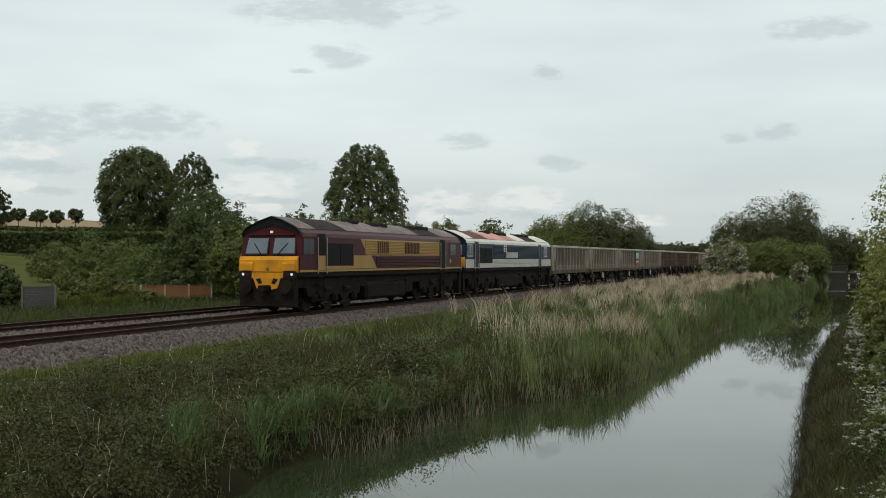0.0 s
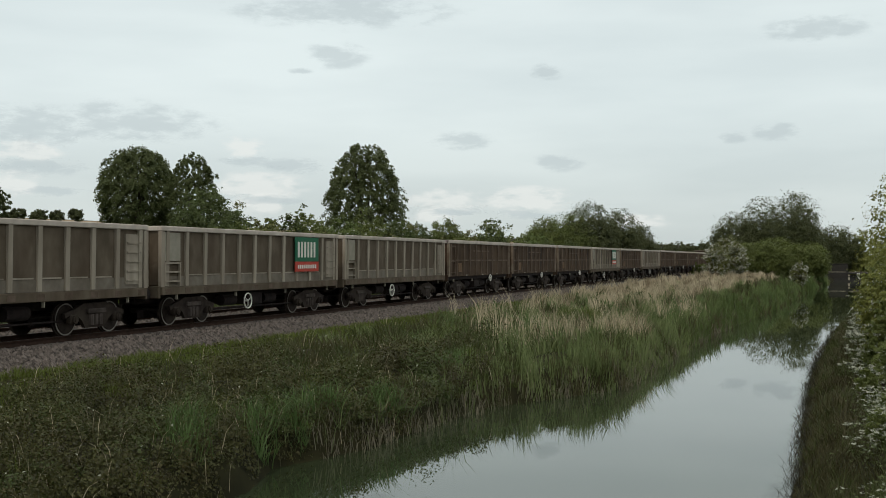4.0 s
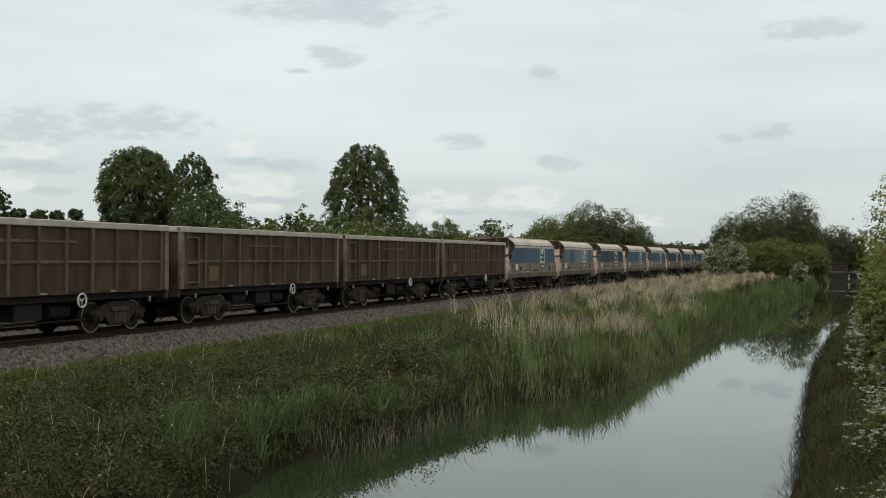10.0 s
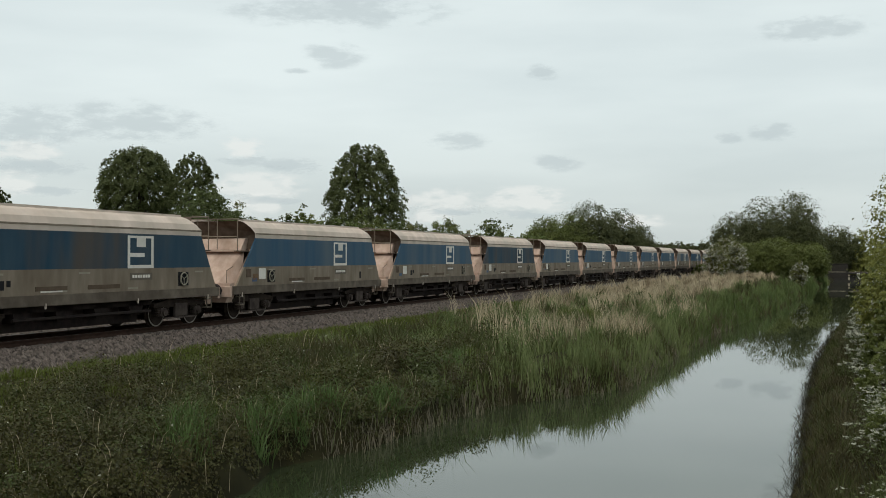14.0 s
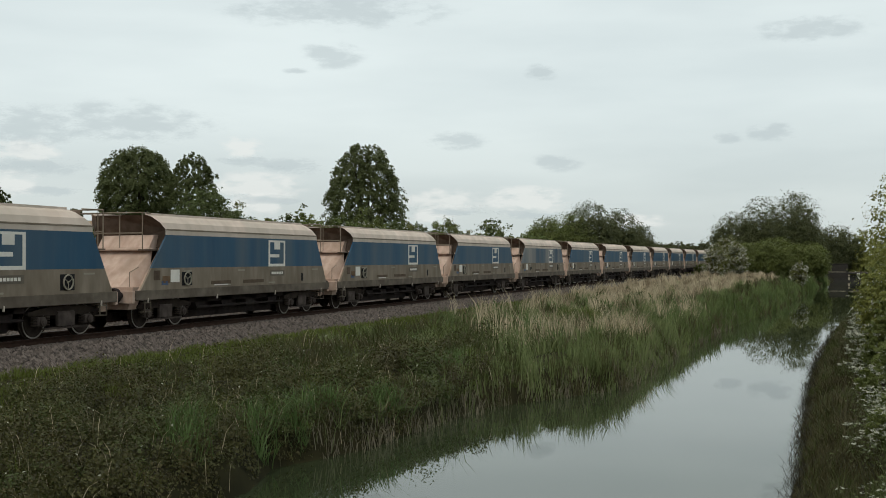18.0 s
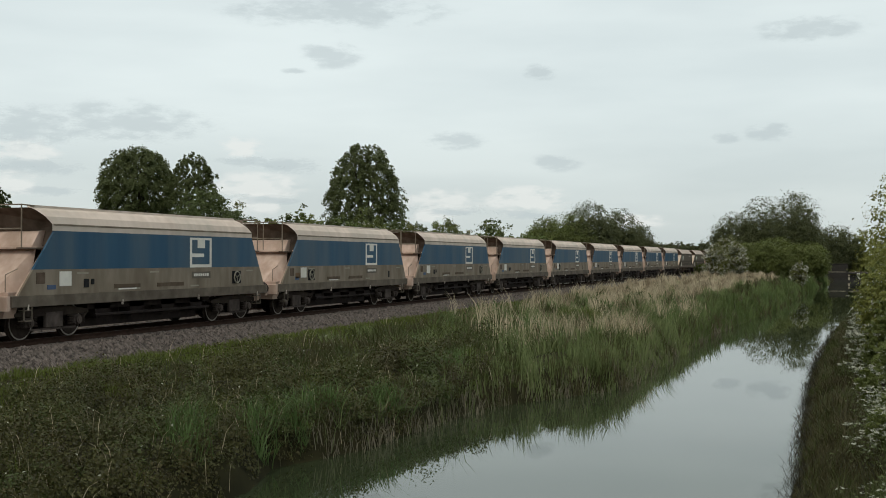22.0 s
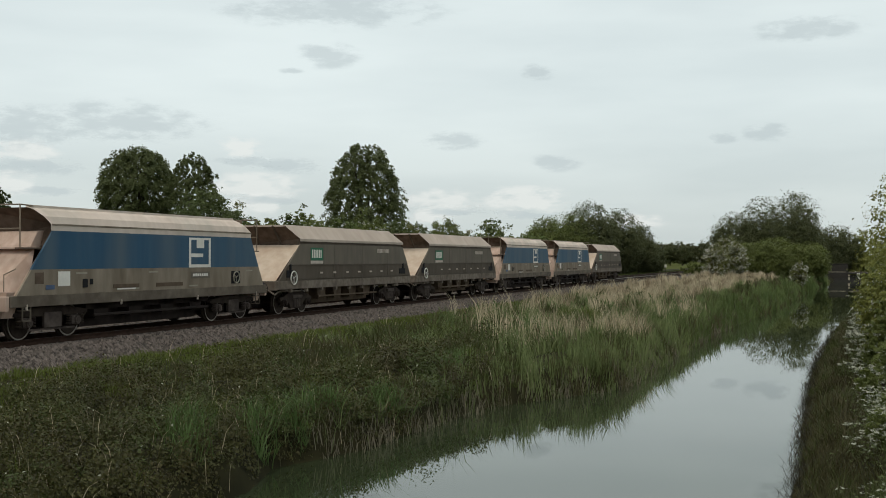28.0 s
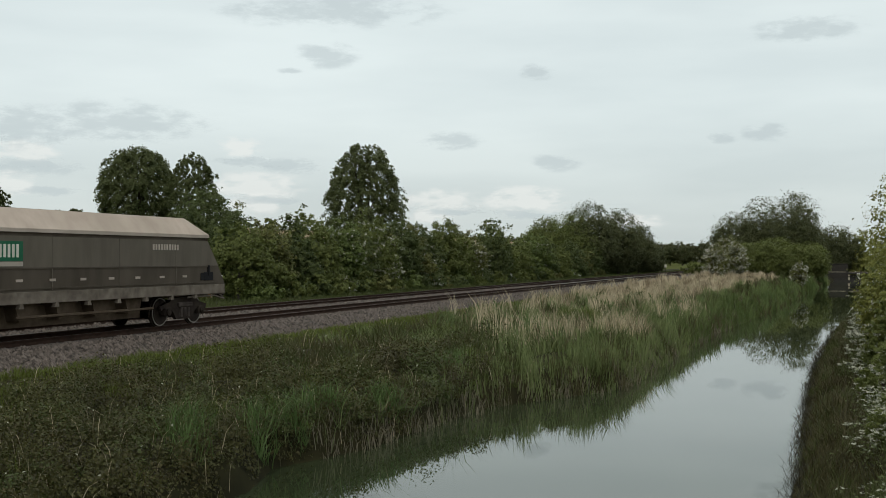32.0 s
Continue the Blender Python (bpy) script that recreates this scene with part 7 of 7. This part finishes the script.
# clipped garden hedge and its field hedge, long boxes of leaves
def clipped_hedge(x0, y0, x1, y1, base, top, thick, n, size, label):
    root = thing("clipped_hedge", pose(x0, y0, base), label, "hedge")
    t = RNG.random(n)
    p = np.stack([t * (x1 - x0), t * (y1 - y0), RNG.uniform(0, top - base, n)], 1)
    p[:, 1] += RNG.choice([-0.5, 0.5], n) * thick + RNG.normal(0, 0.12, n)
    k = RNG.random(n) < 0.3
    p[:, 2] = np.where(k, top - base + RNG.normal(0, 0.15, n), p[:, 2])
    p[:, 1] = np.where(k, t * (y1 - y0) + RNG.uniform(-0.5, 0.5, n) * thick, p[:, 1])
    v, f = leaf_verts(p, RNG.uniform(0.6, 1.3, n) * size, 0.4)
    fast_mesh("foliage", v, f, M["leaf_dark"], root)
    for k in range(9):
        bm = bmesh.new()
        q = (k + 0.5) / 9
        tube(bm, (q * (x1 - x0), q * (y1 - y0), -0.3), (q * (x1 - x0), q * (y1 - y0), (top - base) * 0.7), 0.09, 6)
        part("stem", bm, M["bark"], root)


clipped_hedge(-72, 165, -38, 168, 1.9, 5.9, 2.4, 15000, 0.5, "long dark clipped hedge between garden and field")
clipped_hedge(-118, 262, -50, 262, 5.4, 9.3, 2.4, 8000, 0.75, "dark field hedge below the ploughed hillside")

# ---------- garden fences, lock, small things ----------
M["fence"] = mat("fence_wood", (0.22, 0.095, 0.040), (0.30, 0.135, 0.058), scale=6, rough=0.85, piece=(0.26, 0.12, 0.055), bump=0.03)
M["post"] = mat("fence_post", (0.36, 0.30, 0.22), (0.45, 0.38, 0.28), scale=6, rough=0.9)
M["grey_wood"] = mat("grey_wood", (0.040, 0.039, 0.040), (0.070, 0.067, 0.066), scale=6, rough=0.9, piece=(0.06, 0.058, 0.058), bump=0.03)
M["gate_frame"] = mat("gate_frame", (0.105, 0.092, 0.075), (0.15, 0.135, 0.11), scale=6, rough=0.9)
M["lock_wood"] = mat("lock_timber", (0.022, 0.020, 0.018), (0.045, 0.040, 0.034), scale=5, rough=0.85)
# parapet brick: the shade of the surrounding trees is put into its colour
M["brick"] = mat("shaded_lock_brick", (0.024, 0.021, 0.018), (0.040, 0.034, 0.029), scale=9, rough=0.9, dirt=(0.040, 0.036, 0.026), dirt_amount=0.7)


def fence_panel(m, width, height, boards, material, label, group, post=True, lap=1.06):
    root = thing("fence_panel", m, label, "fence", group)
    for i in range(boards):
        z = height * i / boards
        bm = bmesh.new()
        prism(bm, [(-0.02, z), (0.012, z), (0.0, z + height / boards * lap), (-0.012, z + height / boards * lap)], "x", 0.05, width - 0.05)
        part("board", bm, material, root)
    bm = bmesh.new()
    box(bm, 0, width, -0.04, 0.03, height, height + 0.04)
    part("cap_rail", bm, material if material is M["fence"] else M["gate_frame"], root)
    if post:
        for x in (0.0, width):
            bm = bmesh.new()
            box(bm, x - 0.05, x + 0.05, -0.06, 0.05, -0.2, height + 0.08, 0.01)
            part("post", bm, M["post"] if material is M["fence"] else M["gate_frame"], root)
    return root


fx, fy = (-22.6, -15.9), (70.8, 76.0)
n = 5
for i in range(n):
    t = i / n
    x, y = fx[0] + (fx[1] - fx[0]) * t, fy[0] + (fy[1] - fy[0]) * t
    ang = math.degrees(math.atan2(fy[1] - fy[0], fx[1] - fx[0]))
    fence_panel(pose(x, y, -0.62, 0, 0, ang), math.hypot(fx[1] - fx[0], fy[1] - fy[0]) / n - 0.02, 0.98, 6, M["fence"], "orange-brown lapped wooden fence panel with pale posts", "garden fence panels")
fence_panel(pose(-22.6, 59.4, -0.6, 0, 0, 10), 1.7, 1.28, 9, M["grey_wood"], "weathered grey slatted wooden gate panel in a pale frame", "garden gate", True, 0.93)


def rail_fence():
    root = thing("rail_fence", pose(-63, 158, 1.9), "low grey wooden rail fence on the lawn", "fence")
    for i in range(5):
        bm = bmesh.new()
        box(bm, i * 1.5 - 0.08, i * 1.5 + 0.08, -0.08, 0.08, 0, 1.0)
        part("post", bm, M["grey_wood"], root)
    for z in (0.35, 0.75):
        bm = bmesh.new()
        box(bm, -0.2, 6.2, -0.05, 0.05, z, z + 0.14)
        part("rail", bm, M["grey_wood"], root)


rail_fence()


def lock():
    """The head of the canal reach: timber gates with balance beams, a white post, a brick parapet behind."""
    root = thing("lock_gate", at(216, 23.2, WATER_Z), "dark timber canal lock gates with long balance beams", "lock gate")
    for sgn in (-1, 1):
        bm = bmesh.new()
        box(bm, 0.0, 0.3, *sorted((sgn * 2.3, 0.0)), -0.3, 1.1 if sgn < 0 else 0.55)
        part("gate_leaf", bm, M["lock_wood"], root)
        bm = bmesh.new()
        box(bm, -0.18, 0.18, *sorted((sgn * 0.15, sgn * 4.2)), 1.35, 1.66, 0.03)
        part("balance_beam", bm, M["lock_wood"], root, "long dark balance beam")
        bm = bmesh.new()
        box(bm, -0.19, 0.19, *sorted((sgn * 4.2, sgn * 4.45)), 1.34, 1.67, 0.03)
        part("beam_tip", bm, M["grey_wood"], root, "worn pale beam end")
        bm = bmesh.new()
        box(bm, -0.35, 0.0, *sorted((sgn * 0.05, sgn * 2.4)), 1.1, 1.18)
        part("walkway_plank", bm, M["lock_wood"], root)
        bm = bmesh.new()
        box(bm, -0.2, -0.1, *sorted((sgn * 0.3, sgn * 4.1)), 1.66, 1.74)
        part("beam_edge", bm, M["post"], root, "pale painted beam edge")
    for z0, z1, m in ((0.0, 0.3, "lock_wood"), (0.3, 0.75, "post"), (0.75, 0.95, "lock_wood"), (0.95, 1.2, "post")):
        bm = bmesh.new()
        box(bm, -0.42, -0.2, -0.40, -0.12, z0, z1, 0.01)
        part("mitre_post", bm, M[m], root, "post in black and white bands")
    wall = thing("brick_parapet", at(226, 21.6, WATER_Z), "weathered red brick parapet behind the lock, darkened for tree shade", "wall")
    bm = bmesh.new()
    box(bm, 0, 0.4, -1.7, 1.7, 0, 3.0, 0.03)
    part("brickwork", bm, M["brick"], wall)
    bm = bmesh.new()
    box(bm, -0.05, 0.45, -1.75, 1.75, 3.0, 3.15, 0.02)
    part("coping", bm, M["brick"], wall)


lock()


def marker_post(s, w, h, label):
    root = thing("marker_post", at(s, w, float(ground_z(s, w))), label, "post")
    bm = bmesh.new()
    box(bm, -0.04, 0.04, -0.04, 0.04, 0, h)
    part("shaft", bm, M["grey_wood"], root)
    bm = bmesh.new()
    box(bm, -0.05, -0.03, -0.22, 0.22, h - 0.5, h, 0.004)
    part("plate", bm, M["white"], root, "small white plate")


marker_post(208, -7.5, 1.7, "white lineside marker plate on a post")

# ---------- drifting clouds, thin far sheets in the sky ----------
def cloud_material(name, tone, edge, thick):
    m = bpy.data.materials.new(name)
    m.use_nodes = True
    n, l = m.node_tree.nodes, m.node_tree.links
    n.clear()
    co = n.new("ShaderNodeTexCoord")
    mid = n.new("ShaderNodeVectorMath")
    mid.operation = "MULTIPLY_ADD"
    mid.inputs[1].default_value, mid.inputs[2].default_value = (2, 0, 2), (-1, 0, -1)
    l.new(co.outputs["Generated"], mid.inputs[0])
    ln = n.new("ShaderNodeVectorMath")
    ln.operation = "LENGTH"
    l.new(mid.outputs["Vector"], ln.inputs[0])
    info = n.new("ShaderNodeObjectInfo")
    off = n.new("ShaderNodeVectorMath")
    off.operation = "MULTIPLY_ADD"
    off.inputs[1].default_value = (0.019, 0.019, 0.055)
    l.new(co.outputs["Object"], off.inputs[0])
    sc = n.new("ShaderNodeMath")
    sc.operation = "MULTIPLY"
    sc.inputs[1].default_value = 40.0
    l.new(info.outputs["Random"], sc.inputs[0])
    l.new(sc.outputs["Value"], off.inputs[2])
    no = n.new("ShaderNodeTexNoise")
    no.inputs["Scale"].default_value, no.inputs["Detail"].default_value, no.inputs["Roughness"].default_value = 1.0, 6.0, 0.6
    l.new(off.outputs["Vector"], no.inputs["Vector"])
    add = n.new("ShaderNodeMath")
    add.operation = "MULTIPLY_ADD"
    add.inputs[1].default_value, add.inputs[2].default_value = 2.6, -1.3
    l.new(no.outputs["Fac"], add.inputs[0])
    den = n.new("ShaderNodeMath")
    den.operation = "SUBTRACT"
    l.new(add.outputs["Value"], den.inputs[0])
    l.new(ln.outputs["Value"], den.inputs[1])
    a = n.new("ShaderNodeMapRange")
    a.interpolation_type = "SMOOTHSTEP"
    a.inputs["From Min"].default_value, a.inputs["From Max"].default_value = -0.95, -0.95 + edge
    a.inputs["To Max"].default_value = thick
    l.new(den.outputs["Value"], a.inputs["Value"])
    rim = n.new("ShaderNodeMapRange")
    rim.interpolation_type = "SMOOTHSTEP"
    rim.inputs["From Min"].default_value, rim.inputs["From Max"].default_value = 1.0, 0.55
    l.new(ln.outputs["Value"], rim.inputs["Value"])
    mul = n.new("ShaderNodeMath")
    mul.operation = "MULTIPLY"
    l.new(a.outputs["Result"], mul.inputs[0])
    l.new(rim.outputs["Result"], mul.inputs[1])
    em = n.new("ShaderNodeEmission")
    em.inputs["Color"].default_value = (*tone, 1)
    tr = n.new("ShaderNodeBsdfTransparent")
    ms = n.new("ShaderNodeMixShader")
    l.new(mul.outputs["Value"], ms.inputs["Fac"])
    l.new(tr.outputs["BSDF"], ms.inputs[1])
    l.new(em.outputs["Emission"], ms.inputs[2])
    o = n.new("ShaderNodeOutputMaterial")
    l.new(ms.outputs["Shader"], o.inputs["Surface"])
    return m


GREY = cloud_material("grey_cloud", (0.50, 0.575, 0.595), 0.85, 0.58)
PALE = cloud_material("pale_cloud", (0.850, 0.868, 0.836), 0.7, 0.6)
CLOUDS = []


def cloud(az, el, wide, high, material, label):
    """A thin cloud 2200 m off at azimuth az, elevation el (degrees), wide x high metres."""
    r = 2200 + 18 * len(CLOUDS)
    bm = bmesh.new()
    cols = [[bm.verts.new((wide * (i / 8 - 0.5), 0, high * (j / 2 - 0.5))) for j in range(3)] for i in range(9)]
    for i in range(8):
        for j in range(2):
            bm.faces.new((cols[i][j], cols[i + 1][j], cols[i + 1][j + 1], cols[i][j + 1]))
    me = bpy.data.meshes.new("cloud")
    bm.to_mesh(me)
    bm.free()
    me.materials.append(material)
    ob = new("cloud", me)
    tagged(ob, label, "cloud", "drifting clouds", "structure")
    CLOUDS.append((ob, az, el, r))
    return ob


for az, el, wide, high, k in ((-5.23, 12.66, 604, 99, "G"), (-5.37, 10.43, 169, 76, "G"), (-20.69, 6.38, 295, 121, "G"), (-15.54, 6.84, 450, 106, "G"), (1.05, 6.12, 169, 52, "G"), (6.08, 4.99, 134, 52, "G"), (18.8, 11.19, 281, 76, "G"), (16.88, 6.31, 134, 53, "G"), (5.5, 9.58, 105, 46, "G"), (14.77, 6.06, 84, 36, "G"), (-20.31, 4.46, 281, 49, "G"), (-7.97, 4.74, 253, 46, "G"), (-7.25, 9.6, 70, 21, "G"), (-19.6, 3.3, 210, 30, "G"), (-10.0, 5.0, 170, 30, "G"), (-8.9, 3.0, 200, 32, "G"), (0.6, 2.45, 210, 28, "G"), (4.6, 2.3, 230, 30, "G"), (-21.33, 3.64, 169, 76, "P"), (-9.4, 3.71, 281, 91, "P"), (0.18, 3.03, 253, 76, "P"), (4.41, 3.03, 267, 91, "P"), (-10.26, 5.64, 141, 68, "P"), (-20.56, 5.23, 225, 68, "P"), (-9.4, 2.78, 169, 68, "P"), (-0.26, 2.23, 155, 53, "P"), (9.74, 1.91, 225, 53, "P")):
    cloud(az, el, wide, high, GREY if k == "G" else PALE, "thin grey cloud in the pale sky" if k == "G" else "soft white cloud low in the sky")


def motions():
    for ob, u in CONSIST:
        walk(ob, [(t, at(NOSE + u - SPEED * t - EASE * t * t, 0, 0)) for t in range(0, 33, 2)])
    # wheels roll under the wagons; alike wheelsets share one turning
    done = {}
    steps = round(32.0 * FPS)
    for ob in [o for o in scene.objects if o.name.split(".")[0] == "wheelset"]:
        r, x = ob.location.z, ob.location.x
        key = (round(r, 3), round(x, 2))
        if key not in done:
            rows = []
            for i in range(steps + 1):
                t = i / FPS
                rows.append((t, pose(x, 0, r, 0, -math.degrees((SPEED * t + EASE * t * t) / r) % 360, 0)))
            walk(ob, rows)
            done[key] = ob
        else:
            ob.rotation_mode = "QUATERNION"
            keys = ob.animation_data_create()
            keys.action = done[key].animation_data.action
            keys.action_slot = done[key].animation_data.action_slot
    for ob, az, el, r in CLOUDS:
        rows = []
        for t in (0.0, 16.0, 32.0):
            a = radians(az - (0.62 if el > 6 else 0.2) * t / 32.0)
            rows.append((t, pose(math.sin(a) * r, math.cos(a) * r, EYE + r * math.tan(radians(el)), 0, 0, -math.degrees(a))))
        walk(ob, rows)


motions()
